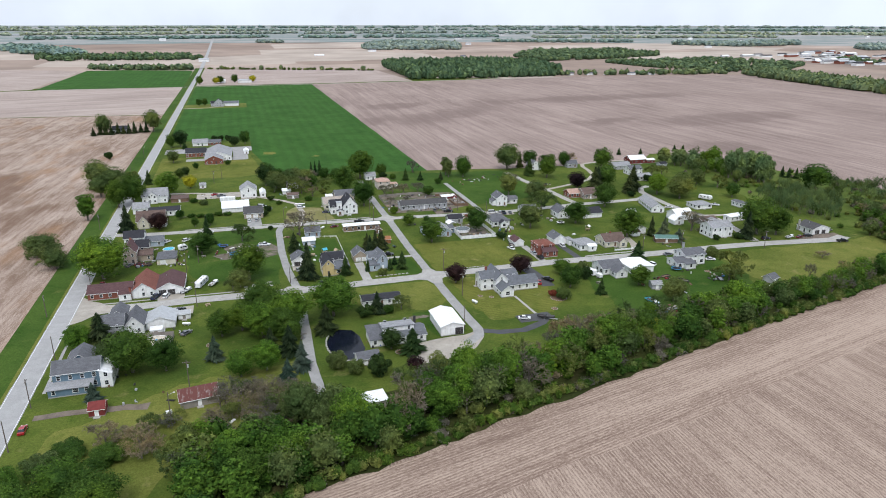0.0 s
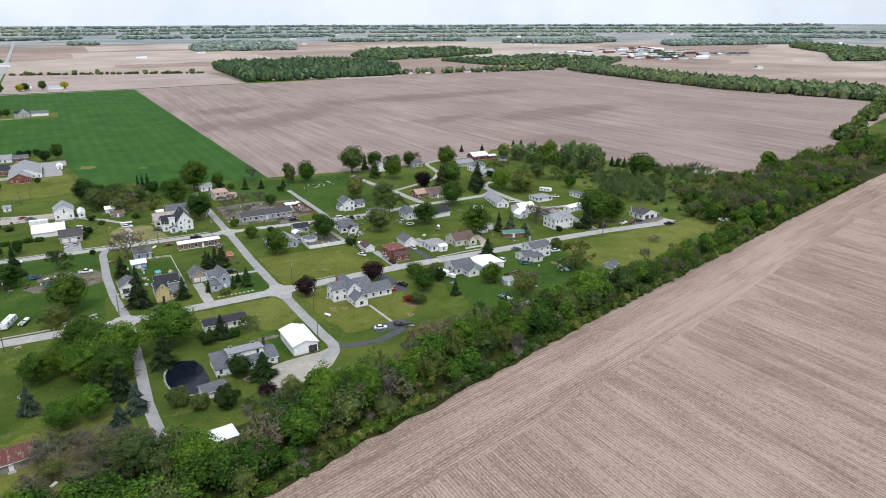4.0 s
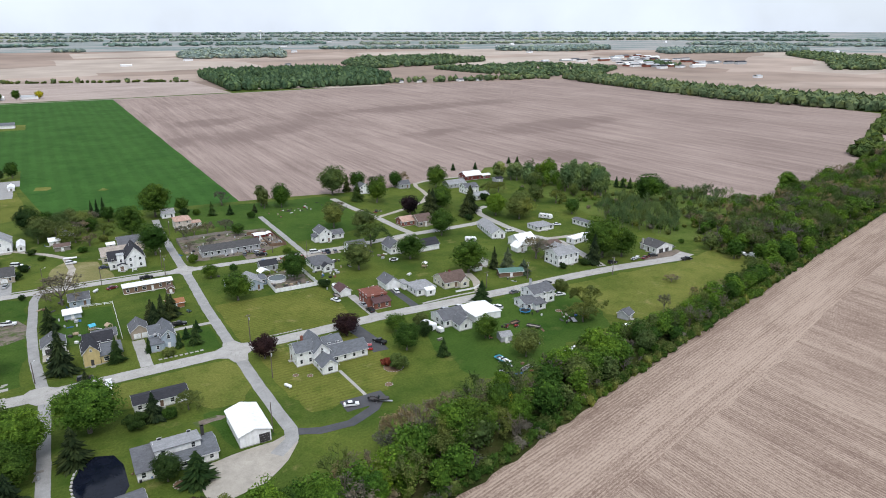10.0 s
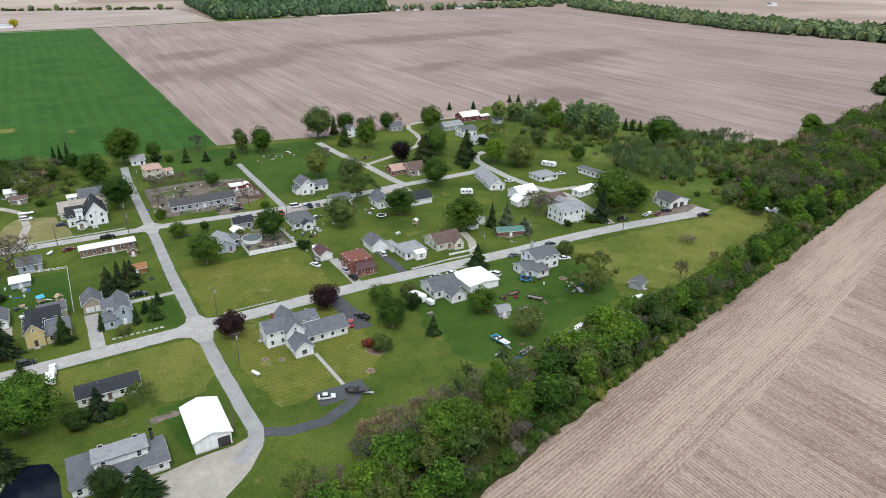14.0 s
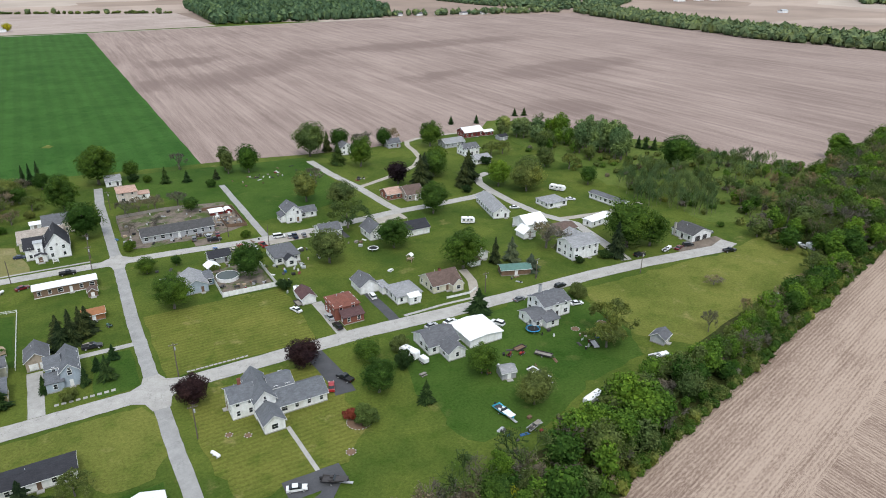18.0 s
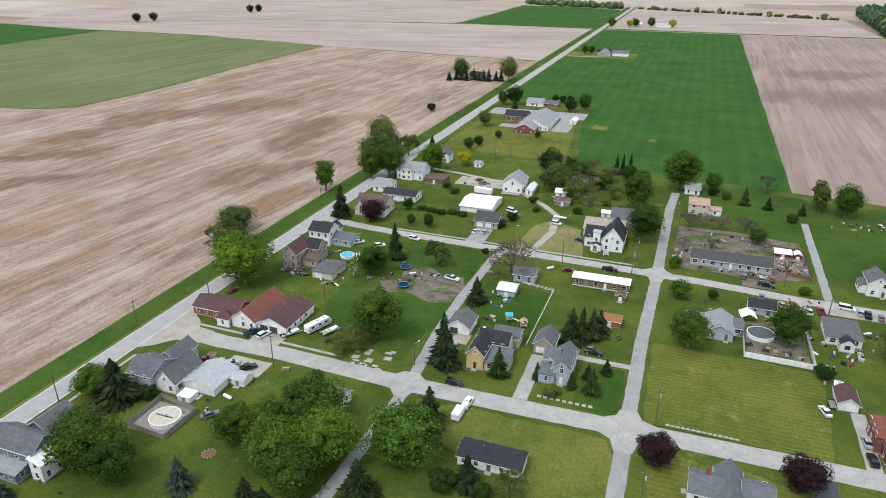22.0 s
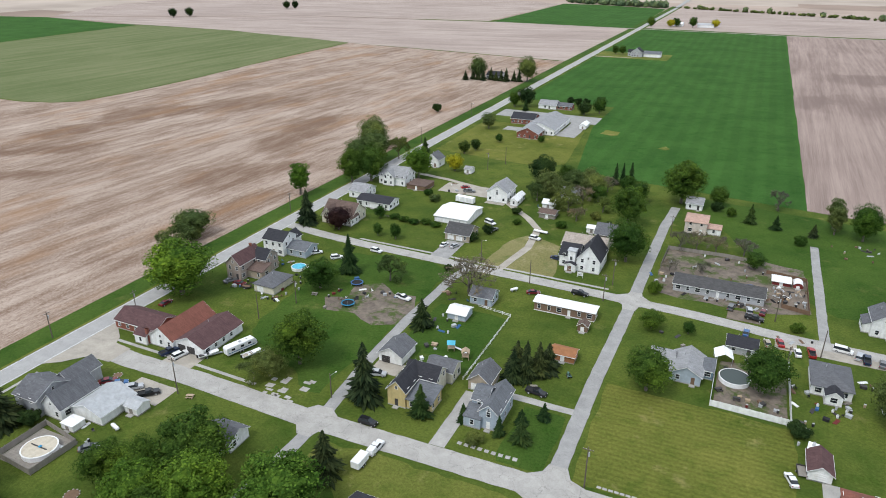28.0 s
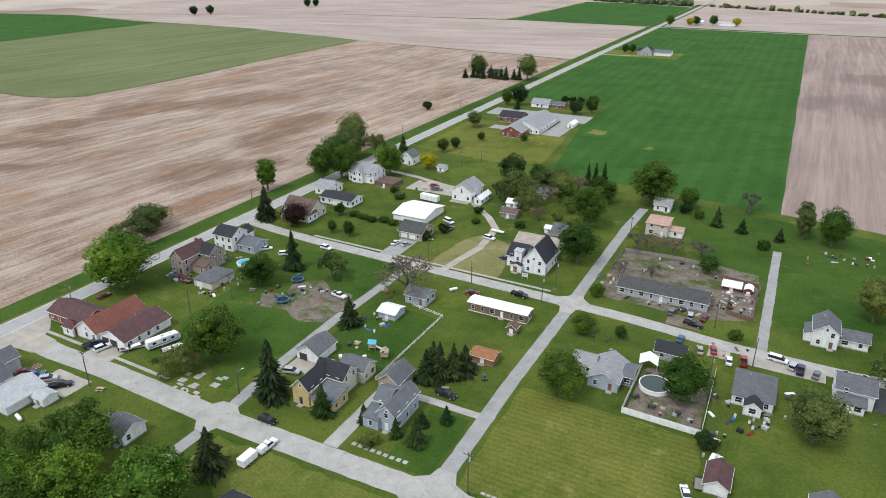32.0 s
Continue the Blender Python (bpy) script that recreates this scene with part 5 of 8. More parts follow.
def ico(level):
    bm = bmesh.new()
    bmesh.ops.create_icosphere(bm, subdivisions=level, radius=1)
    bm.verts.index_update()
    out = np.array([v.co[:] for v in bm.verts]), np.array([[v.index for v in f.verts] for f in bm.faces])
    bm.free()
    return out


ICO_TINY, ICO_LOW, ICO_MID, ICO_HIGH = ico(1), ico(2), ico(3), ico(4)


def clumps(rng, pts, tris, verts, faces, loose=0.12):
    """The faces of a hull, each a leaf clump of its own, tilted and shifted a little."""
    p = pts[tris].reshape(-1, 3, 3)
    mid = p.mean(1, keepdims=True)
    edge = np.linalg.norm(p[:, 0] - p[:, 1], axis=1)[:, None, None]
    p = mid + (p - mid) * rng.uniform(1.1, 1.5, (len(p), 1, 1)) + rng.normal(size=p.shape) * edge * loose
    k = len(verts)
    verts += [tuple(q) for q in p.reshape(-1, 3)]
    faces += [(k + 3 * i, k + 3 * i + 1, k + 3 * i + 2) for i in range(len(p))]


def core(rng, centre, radii, verts, faces, rough=0.16, hull=ICO_LOW):
    jit = 1 + rng.uniform(-rough, rough, (len(hull[0]), 1))
    clumps(rng, np.array(centre) + hull[0] * radii * jit, hull[1], verts, faces, 0.2)


def crown_data(seed, shape, mat, cards=8500):
    """Crown of a tree about 10 m high and 8 m wide, standing on the origin."""
    rng = np.random.default_rng(seed)
    verts, faces = [], []
    n, rad, mid, lobe = {"tall": (26, (2.05, 2.05, 4.6), 5.2, 0.95), "round": (38, (3.4, 3.4, 4.5), 4.9, 1.2), "bush": (16, (2.9, 2.9, 1.9), 2.2, 1.0)}.get(shape, (38, (3.8, 3.5, 4.1), 4.6, 1.3))
    rad, mid = np.array(rad), np.array([0, 0, mid])
    lobes = []
    for i in range(n):
        z = 1 - 1.84 * (i + 0.5) / n
        a = i * 2.39996 + rng.uniform(-0.3, 0.3)
        d = np.array([math.cos(a) * math.sqrt(max(0, 1 - z * z)), math.sin(a) * math.sqrt(max(0, 1 - z * z)), z])
        d[:2] *= 1 - 0.55 * max(0.0, -z - 0.05)
        lobes.append((mid + d * rad * rng.uniform(0.62, 0.95), np.array([1, 1, 0.8]) * lobe * rng.uniform(0.62, 1.2)))
    dirs, tris = ICO_HIGH if cards > 3000 else ICO_MID
    far = np.full(len(dirs), 0.0)
    for c, r in lobes:                      # how far the lobes reach in each direction
        q, w = (c - mid) / r, dirs / r
        aa, bb, cc = (w * w).sum(1), (w * q).sum(1), (q * q).sum() - 1
        disc = bb * bb - aa * cc
        hit_at = np.where(disc > 0, (bb + np.sqrt(np.maximum(disc, 0))) / aa, 0)
        far = np.maximum(far, hit_at)
    far = np.maximum(far, 0.55 / np.sqrt(((dirs / rad) ** 2).sum(1)))
    clumps(rng, mid + dirs * (far * 0.76)[:, None] * rng.uniform(0.95, 1.03, (len(dirs), 1)), tris, verts, faces, 0.12)
    size = 0.125 if cards > 3000 else 0.26
    for c, r in lobes:
        leaf_cards(rng, c, r, cards // n, size, verts, faces, [l for l in lobes if l[0] is not c], 0.5, -0.8)
    return mesh_from("crown", verts, faces, mat)


def trunk_data(seed, top, spread, r=0.28, limbs=5):
    rng = random.Random(seed)
    bm = bmesh.new()
    add_tube(bm, (0, 0, -0.1), (0.1, 0.05, top * 0.5), r, r * 0.7, 8)
    add_tube(bm, (0.1, 0.05, top * 0.49), (0.15, -0.1, top), r * 0.7, r * 0.3, 7)
    for i in range(limbs):
        a = i * 6.283 / limbs + rng.random()
        z = top * (0.42 + 0.09 * i)
        add_tube(bm, (0.1, 0.05, z), (math.cos(a) * spread, math.sin(a) * spread, z + spread * 0.8), r * 0.45, r * 0.14, 5)
    me = bpy.data.meshes.new("trunk")
    bm.to_mesh(me)
    bm.free()
    me.materials.append(MATS["bark"])
    return me


def conifer_data(seed, mat, width=2.2):
    """A conifer 10 m high with drooping tiers of branches."""
    rng = np.random.default_rng(seed)
    verts, faces = [], []
    k = 0
    rows = 56
    for lv in range(rows):
        f = lv / rows
        z = 0.7 + 9.2 * f
        r = width * (1 - f) ** 0.8 * rng.uniform(0.72, 1.14) + 0.12
        m = max(6, int(21 * (1 - f) + 6))
        for j in range(m):
            a = 6.283 * j / m + rng.uniform(-0.25, 0.25) + lv
            rr = r * rng.uniform(0.5, 1.1) * (1 + 0.22 * math.sin(2 * a + 0.35 * lv + seed))
            w = 0.08 + 0.075 * rr
            ca, sa = math.cos(a), math.sin(a)
            k = len(verts)
            droop = 0.28 * rr + rng.uniform(-0.1, 0.3)
            verts += [(ca * rr * 0.2, sa * rr * 0.2, z + 0.28), (ca * rr * 0.65 - sa * w, sa * rr * 0.65 + ca * w, z - droop * 0.5), (ca * rr, sa * rr, z - droop), (ca * rr * 0.65 + sa * w, sa * rr * 0.65 - ca * w, z - droop * 0.5), (ca * rr * 0.6, sa * rr * 0.6, z + 0.08 - droop * 0.25)]
            faces += [(k, k + 1, k + 4), (k + 1, k + 2, k + 4), (k + 2, k + 3, k + 4), (k + 3, k, k + 4)]
    k = len(verts)
    verts += [(math.cos(a * 0.628) * width * 0.55, math.sin(a * 0.628) * width * 0.55, 0.8) for a in range(10)] + [(0, 0, 9.7)]
    faces += [(k + a, k + (a + 1) % 10, k + 10) for a in range(10)]
    return mesh_from("crown", verts, faces, mat)


def bare_data(seed, mat, leafy=260, depth=4):
    """Fine twigs with thin new leaves, for a tree about 10 m high."""
    rng = np.random.default_rng(seed)
    verts, faces = [], []
    tips = []

    def twig(p, d, ln, r, left):
        q = p + d * ln
        u = np.cross(d, (0.3, 0.2, 1.0))
        u = u / (np.linalg.norm(u) + 1e-6)
        v = np.cross(d, u)
        k = len(verts)
        for c, rr in ((p, r), (q, r * 0.6)):
            for a in range(3):
                verts.append(tuple(c + (u * math.cos(a * 2.094) + v * math.sin(a * 2.094)) * rr))
        for a in range(3):
            b = (a + 1) % 3
            faces.append((k + a, k + b, k + 3 + b, k + 3 + a))
        if left == 0:
            tips.append(q)
            return
        for _ in range(3 if left > 2 else 4):
            e = d + rng.normal(size=3) * 0.55
            e[2] += 0.12
            twig(q, e / np.linalg.norm(e), ln * rng.uniform(0.6, 0.85), r * 0.68, left - 1)

    for i in range(5):
        a = i * 1.257 + rng.uniform(-0.3, 0.3)
        d = np.array([math.cos(a) * 0.75, math.sin(a) * 0.75, 1.0])
        twig(np.array([0, 0, 2.2 + 0.3 * i]), d / np.linalg.norm(d), 2.2 if depth > 3 else 2.7, 0.19, depth)
    for _ in range(leafy):
        t = tips[rng.integers(len(tips))]
        leaf_cards(rng, t, np.array([0.35] * 3), 1, 0.17, verts, faces, None, 0.9, -1)
    return mesh_from("crown", verts, faces, mat)


TREES = {}
for kind, shape, mats, seeds in (("maple", "round", ("leaf_green", "leaf_bright"), 3), ("oak", "wide", ("leaf_green", "leaf_olive"), 2), ("poplar", "tall", ("leaf_bright", "leaf_olive", "leaf_poplar"), 2), ("bush", "bush", ("leaf_green", "leaf_olive", "leaf_bright"), 1)):
    for mt in mats:
        for sd in range(seeds):
            TREES.setdefault((kind, mt), []).append(crown_data(11 * sd + 7 * len(mt) + len(shape), shape, mt))
for mt in ("leaf_dark", "leaf_purple", "leaf_yellow", "leaf_red", "leaf_grey"):
    TREES[("maple", mt)] = [crown_data(71, "round", mt)]
    TREES[("bush", mt)] = [crown_data(72, "bush", mt)]
for mt in ("leaf_needle", "leaf_blue_needle", "leaf_dark"):
    TREES[("spruce", mt)] = [conifer_data(s, mt, 2.3) for s in (1, 2)]
    TREES[("cypress", mt)] = [conifer_data(5, mt, 1.5)]
for mt in ("leaf_grey", "leaf_olive"):
    TREES[("bare", mt)] = [bare_data(s, mt, 3600 if mt == "leaf_olive" else 1000) for s in (1, 2)]
    TREES[("sapling", mt)] = [bare_data(s, mt, 700) for s in (3,)]
TRUNKS = {"maple": trunk_data(1, 6.5, 1.8), "oak": trunk_data(2, 6.5, 2.1), "poplar": trunk_data(3, 8, 0.8), "spruce": trunk_data(4, 8, 0.2, 0.2, 1), "cypress": trunk_data(5, 7, 0.2, 0.16, 1),
          "bare": trunk_data(6, 5.5, 1.6, 0.3, 4), "sapling": trunk_data(7, 5, 1.0, 0.14, 3), "bush": trunk_data(8, 1.6, 0.6, 0.12, 3)}
WIDTH = {"maple": 7.7, "oak": 8.3, "poplar": 5.1, "spruce": 4.6, "cypress": 3.0, "bare": 9.0, "sapling": 7.0, "bush": 7.0}
TALL = {"maple": 9.9, "oak": 9.4, "poplar": 10.4, "spruce": 10, "cypress": 10, "bare": 10.5, "sapling": 9.5, "bush": 5.0}
HUE = {"leaf_green": "mid-green", "leaf_poplar": "pale green", "leaf_bright": "bright green", "leaf_olive": "olive-green", "leaf_dark": "dark green", "leaf_needle": "dark green", "leaf_blue_needle": "blue-green", "leaf_purple": "purple", "leaf_yellow": "yellow-green", "leaf_red": "reddish", "leaf_grey": "grey-brown"}
WORD = {"maple": ("broadleaf tree with dense rounded crown", "tree"), "oak": ("broadleaf tree with wide uneven crown", "tree"), "poplar": ("tall narrow broadleaf tree in spring leaf", "tree"), "spruce": ("conical conifer with drooping boughs", "conifer"), "cypress": ("narrow upright conifer", "conifer"),
        "bare": ("half-bare tree with fine twigs", "tree"), "sapling": ("thin young tree in sparse leaf", "tree"), "bush": ("leafy garden shrub standing on grass", "shrub")}
trnd = random.Random(9)


def tree(kind, mat, x, y, height, width=None, group=""):
    """A tree of that height and crown width in metres, standing at x, y."""
    mat = "leaf_" + mat
    crowns = TREES[(kind, mat)]
    name = {"spruce": "conifer", "cypress": "conifer", "bush": "shrub"}.get(kind, "tree")
    t = thing(name, x, y, far_lift(x, y), trnd.uniform(0, 360), HUE[mat] + " " + WORD[kind][0], WORD[kind][1], group)
    if kind in ("maple", "oak", "poplar", "bush"):
        height, width = height * (1.08 if kind == "bush" else 1.22), (width or height) * 1.1
    sz = height / TALL[kind]
    sx = (width / WIDTH[kind]) if width else sz
    t.scale = (sx, sx * trnd.uniform(0.92, 1.08), sz)
    for nm, me in (("trunk", TRUNKS[kind]), ("crown", trnd.choice(crowns))):
        o = new(nm, me)
        o.parent = t
    return t


def woodland(name, spots, label):
    """Many trees of one wood, joined; spots: (kind, leaf, x, y, height, width)."""
    by = {}
    q = np.random.default_rng(len(spots))
    for kind, mt, x, y, hh, ww in spots:
        key = (kind, "leaf_" + mt)
        if key not in LIGHT:
            LIGHT[key] = bare_data(5, "leaf_" + mt, 420 if kind == "bare" else 300, 3 if kind == "bare" else 2) if kind in ("bare", "sapling") else crown_data(len(kind) * 7 + len(mt), {"maple": "round", "oak": "wide", "poplar": "tall"}[kind], "leaf_" + mt, 1500)
        for me, mat in ((LIGHT[key], "leaf_" + mt), (TRUNKS[kind], "bark")):
            if me.name not in PTS:
                co = np.empty(len(me.vertices) * 3)
                me.vertices.foreach_get("co", co)
                PTS[me.name] = (co.reshape(-1, 3), [tuple(p.vertices) for p in me.polygons])
            co, fs = PTS[me.name]
            a = q.uniform(0, 6.28)
            sx, sz = ww / WIDTH[kind], hh / TALL[kind]
            p = np.stack([(co[:, 0] * math.cos(a) - co[:, 1] * math.sin(a)) * sx + x, (co[:, 0] * math.sin(a) + co[:, 1] * math.cos(a)) * sx + y, co[:, 2] * sz + far_lift(x, y)], 1)
            vs, fl = by.setdefault(mat, ([], []))
            k = sum(len(v) for v in vs)
            vs.append(p)
            fl += [tuple(i + k for i in f) for f in fs]
    for mat, (vs, fl) in by.items():
        tagged(new(name, mesh_from(name, np.concatenate(vs).tolist(), fl, mat)), label, "woodland", kind="stuff")


LIGHT, PTS = {}, {}

# village trees, from the road eastwards
tree("maple", "bright", -137.5, 38, 16.5, 22)
tree("oak", "olive", -160, 58, 8, 11)
tree("bare", "olive", -165, 64, 11, 14)
tree("oak", "olive", -171, 79, 9.5, 15)
tree("bush", "olive", -168, 76, 6, 10)
tree("poplar", "bright", -161, 139, 14, 10)
tree("maple", "green", -148.5, 165, 15, 13)
tree("maple", "green", -141, 171, 16, 15)
tree("oak", "olive", -168, 222, 17, 17)
tree("oak", "olive", -155, 200, 16, 17)
tree("oak", "olive", -163, 196, 12, 14)
tree("maple", "bright", -122, 186, 14, 14)
tree("bare", "olive", -147, 212, 14, 12)
tree("cypress", "dark", -138, 227, 10, 7)
tree("maple", "yellow", -110, 205, 8, 9)
tree("maple", "dark", -118.5, 238, 6.5, 7)
tree("maple", "dark", -115, 247, 6, 6)
tree("oak", "olive", -127, 300, 9, 10)
tree("maple", "green", -109, 270, 4.5, 5)
tree("bush", "green", -86, 281, 4, 4.5)
tree("spruce", "needle", -137, 110, 15, 10)
tree("maple", "purple", -121, 109, 8.5, 11)
tree("spruce", "dark", -95.5, 76, 15, 8)
tree("maple", "green", -98, 61, 9.5, 12)
tree("bare", "olive", -79, 76, 10.5, 11)
tree("bush", "dark", -64, 92, 2.6, 3)
tree("maple", "green", -77, 19.5, 14.5, 14)
tree("oak", "olive", -81, 11, 7, 9)
tree("bare", "olive", -84, 8, 6, 8)
tree("spruce", "needle", -52.5, 13, 17, 10)
tree("cypress", "dark", -36.2, 12.5, 9.5, 5.5)
tree("spruce", "needle", -46.4, -14.5, 12, 8.5)
tree("spruce", "needle", -55, 52, 10, 7)
tree("bare", "grey", -50, 78, 14, 17)
tree("cypress", "dark", -25.8, 15, 5.5, 3)
tree("cypress", "dark", -16, 13.5, 6, 3)
tree("bush", "olive", -20.5, 8.5, 3, 5)
tree("spruce", "dark", -10.5, 13.5, 8, 5)
tree("spruce", "dark", -8, 24, 5, 3.6)
tree("spruce", "dark", -12.5, 20, 4.5, 3.5)
for px, py, ph in ((-20.5, 37, 10), (-17.5, 39, 12), (-14.7, 41.5, 11), (-13, 45, 9), (-21, 42, 9.5)):
    tree("spruce", "needle", px, py, ph, 6.5, "conifer clump")
tree("maple", "green", 13, 47, 11, 12)
tree("maple", "green", 9.3, 80, 5.5, 7.5)
tree("maple", "green", 20, 82, 3.6, 4)
tree("maple", "green", -7, 127, 14.5, 14)
tree("maple", "green", -13, 164, 16, 13)
tree("maple", "green", 4.2, 203, 18, 18)
for px, py in ((-28.6, 217), (-25.5, 219), (-22, 222)):
    tree("cypress", "dark", px, py, 11.5, 4.4, "conifer trio")
tree("maple", "dark", -61, 199, 14, 13)
tree("oak", "olive", -55, 190, 10, 13)
tree("bare", "olive", -48, 180, 11, 15)
tree("bare", "olive", -40, 170, 10, 13)
tree("oak", "olive", -35, 196, 9, 11)
tree("maple", "green", -14, 196, 9, 9)
tree("bare", "grey", -30, 205, 9, 9)
tree("maple", "dark", -126, 376, 13, 13)
tree("cypress", "dark", -122, 362, 9, 5)
tree("maple", "green", -134, 372, 10, 9)
tree("maple", "green", -71, 374, 11, 10)
tree("maple", "dark", -80, 366, 8, 10)
for px in (-98, -92, -86):
    tree("bush", "dark", px, 398, 6, 6)
tree("maple", "green", 41, 58.5, 11.5, 12)
tree("maple", "green", 76, 187, 13, 12)
tree("poplar", "olive", 66, 197, 12, 7)
tree("bare", "grey", 45, 213, 10, 9)
tree("maple", "green", 37, 140, 6, 7)
for px, py in ((10, 149), (16, 150), (23, 150), (33, 151), (20, 128), (9, 126)):
    tree("bare", "grey", px, py, 8 if py > 140 else 5, 8.5 if py > 140 else 6, "orchard trees")
tree("bare", "grey", 184, -29, 3.6, 7)
tree("bare", "grey", 155, -51, 9, 5)
tree("bare", "grey", 173, -50, 8, 4)
tree("spruce", "dark", 34, 189, 9, 5.5)
tree("spruce", "dark", 44, 186, 6.5, 5)
tree("maple", "green", 20, 206, 8, 9)
tree("spruce", "needle", 58, 183, 6, 4)
tree("bush", "green", 53, 172, 4, 5)
tree("bush", "dark", 20, 199, 4.5, 6)
tree("bush", "green", 50, 97, 3, 4.5)
tree("bush", "green", 6.5, 105, 4.5, 5)
tree("maple", "green", -103, 110, 5, 4)
tree("maple", "green", -95, 110, 6, 4.5)
for px in (-106, -101, -96, -91, -86):
    tree("bush", "green", px, 128 + (px % 3), 2.2, 5, "hedge bushes")
tree("bush", "dark", -66, 121, 4, 5)
tree("bush", "dark", -63.5, 131, 4, 5)
tree("maple", "purple", 7.5, -10, 7.5, 9)
tree("maple", "purple", 38.5, -7.5, 7.5, 9.5)
tree("maple", "green", 52, -29, 9, 9)
tree("maple", "green", 55.5, -13.5, 6, 8)
tree("bush", "dark", 63, -22, 6, 6)
tree("spruce", "dark", 61, -39, 7, 4.5)
tree("bush", "olive", 43.5, -39, 5, 7)
tree("bush", "red", 40.8, -36, 3.2, 4.2)
tree("maple", "green", 81, -35, 8, 9)
tree("oak", "olive", 85, -54, 9, 10)
tree("bush", "olive", 66, -13, 5, 6)
tree("spruce", "dark", 99.5, -4.5, 9, 8)
tree("maple", "green", 113, 27, 14, 16)
tree("spruce", "needle", 126, 25, 11, 5)
tree("spruce", "blue_needle", 133, 24, 10, 7)
tree("spruce", "blue_needle", 134, 13, 7, 7)
tree("bare", "olive", 127, -37, 13, 14)
tree("bare", "olive", 121, -42, 9, 11)
tree("maple", "green", 181, 12, 17, 19)
tree("maple", "green", 190, 8, 13, 13)
tree("spruce", "needle", 171, 7, 15, 8)
tree("bush", "dark", 166, 8, 3.5, 6)
tree("bush", "dark", 154, 9, 3, 4)
tree("bush", "olive", 135, -12, 5, 7)
tree("bare", "grey", 152, 27, 12, 16)
tree("bush", "dark", 49, 43, 4, 6)
tree("oak", "olive", 71, 56, 12, 13)
tree("maple", "green", 99, 57.5, 11, 13)
tree("oak", "olive", 99, 112, 11, 14)
tree("oak", "olive", 87, 127, 13, 11)
tree("bare", "grey", 101, 154, 9, 9)
tree("bare", "olive", 91, 86, 13, 15)
tree("maple", "green", 132, 84, 13, 13)
tree("maple", "green", 136, 206, 12, 12)
tree("spruce", "dark", 124, 179, 13, 10)
tree("maple", "green", 162, 200, 10, 9)
tree("oak", "olive", 116, 202, 17, 18)
tree("poplar", "olive", 66, 190, 11, 6)
tree("spruce", "needle", 128, 206, 13, 6)
tree("maple", "green", 133, 168, 15, 13)
tree("bare", "grey", 149, 204, 11, 13)
tree("bare", "grey", 169, 206, 11, 13)
tree("maple", "purple", 137, 130, 10.5, 11)
tree("spruce", "needle", 147, 124, 16, 11)
tree("spruce", "needle", 152, 129, 15, 10)
tree("oak", "green", 159, 132, 12, 14)
tree("maple", "green", 167, 143, 11, 12)
tree("spruce", "needle", 172, 118, 17, 13)
tree("spruce", "needle", 165, 111, 13, 10)
tree("bush", "dark", 161, 102, 4, 6)
tree("maple", "green", 187, 186, 14, 14)
for px, py, ph, pw in ((209, 152, 9, 10), (217, 152, 8, 9), (222, 118, 10, 11), (231, 108, 10, 11)):
    tree("bare" if int(px) % 2 else "oak", "olive", px, py, ph, pw)
tree("bush", "olive", 192, 122, 5, 8)
tree("bush", "dark", 196, 138, 5, 7)

# crowded back gardens west of the lane
for kind, mt, px, py, ph, pw in (("bare", "olive", -57, 178, 9, 10), ("oak", "olive", -46, 201, 9, 10), ("bare", "grey", -37, 184, 9, 11), ("maple", "green", -31, 189, 7, 8), ("bare", "olive", -26, 176, 8, 9), ("bare", "grey", -34, 160, 7, 8),
                             ("maple", "green", -21, 206, 8, 8), ("oak", "olive", -40, 210, 8, 10), ("bush", "dark", -60, 158, 3, 5), ("bush", "green", -38, 150, 3, 5), ("bush", "olive", -27, 166, 3.5, 5), ("bush", "green", -56, 146, 2.4, 4),
                             ("bush", "olive", -100, 158, 3, 6), ("bush", "green", -106, 164, 3, 5), ("maple", "green", -52, 210, 8, 8), ("bush", "dark", -20, 158, 3, 4), ("bush", "green", 26, 195, 4, 5), ("maple", "green", -112, 128, 5, 5)):
    tree(kind, mt, px, py, ph, pw, "back garden trees")

# trees south of the street, beside the lane
for px, py, ph, pw, mt in ((-47.5, -29.5, 13.5, 17, "bright"), (-73, -26, 13, 15.5, "green"), (-63.5, -35, 12.5, 15, "bright"), (-74, -41, 11.5, 13, "bright"), (-81, -33, 9.5, 10.5, "green"), (-66.5, -46, 10.5, 13, "green"), (-88, -36, 9, 10, "green"), (-105, -57, 10, 11, "green"), (-115, -55, 12, 15, "green"), (-122, -50, 9, 10, "olive")):
    tree("oak" if mt == "olive" else "maple", mt, px, py, ph, pw)
tree("maple", "bright", -134.5, -34, 8, 10)
tree("spruce", "needle", -127.5, -33, 13, 12)
tree("bush", "dark", -121, -30, 4, 6)
tree("spruce", "blue_needle", -90, -54, 9, 6.5)
tree("spruce", "blue_needle", -124, -70, 6, 5)
tree("spruce", "needle", -52, -43, 11, 9)
tree("spruce", "needle", -66, -57, 11, 8)
tree("spruce", "blue_needle", -63, -68, 10, 7)
tree("spruce", "blue_needle", -68, -75, 8, 6)
tree("spruce", "needle", -72, -55, 10, 7)
tree("maple", "bright", -74, -66, 9, 10)
tree("maple", "bright", -82, -68, 8, 9)
tree("maple", "dark", -32.5, -63, 6.5, 8)
tree("cypress", "dark", -26, -67, 9, 8.5)
tree("spruce", "needle", -31, -31.5, 9, 7)
tree("bare", "olive", -21.5, -31, 6, 7)
tree("bush", "green", -27, -33, 3.5, 4.5)
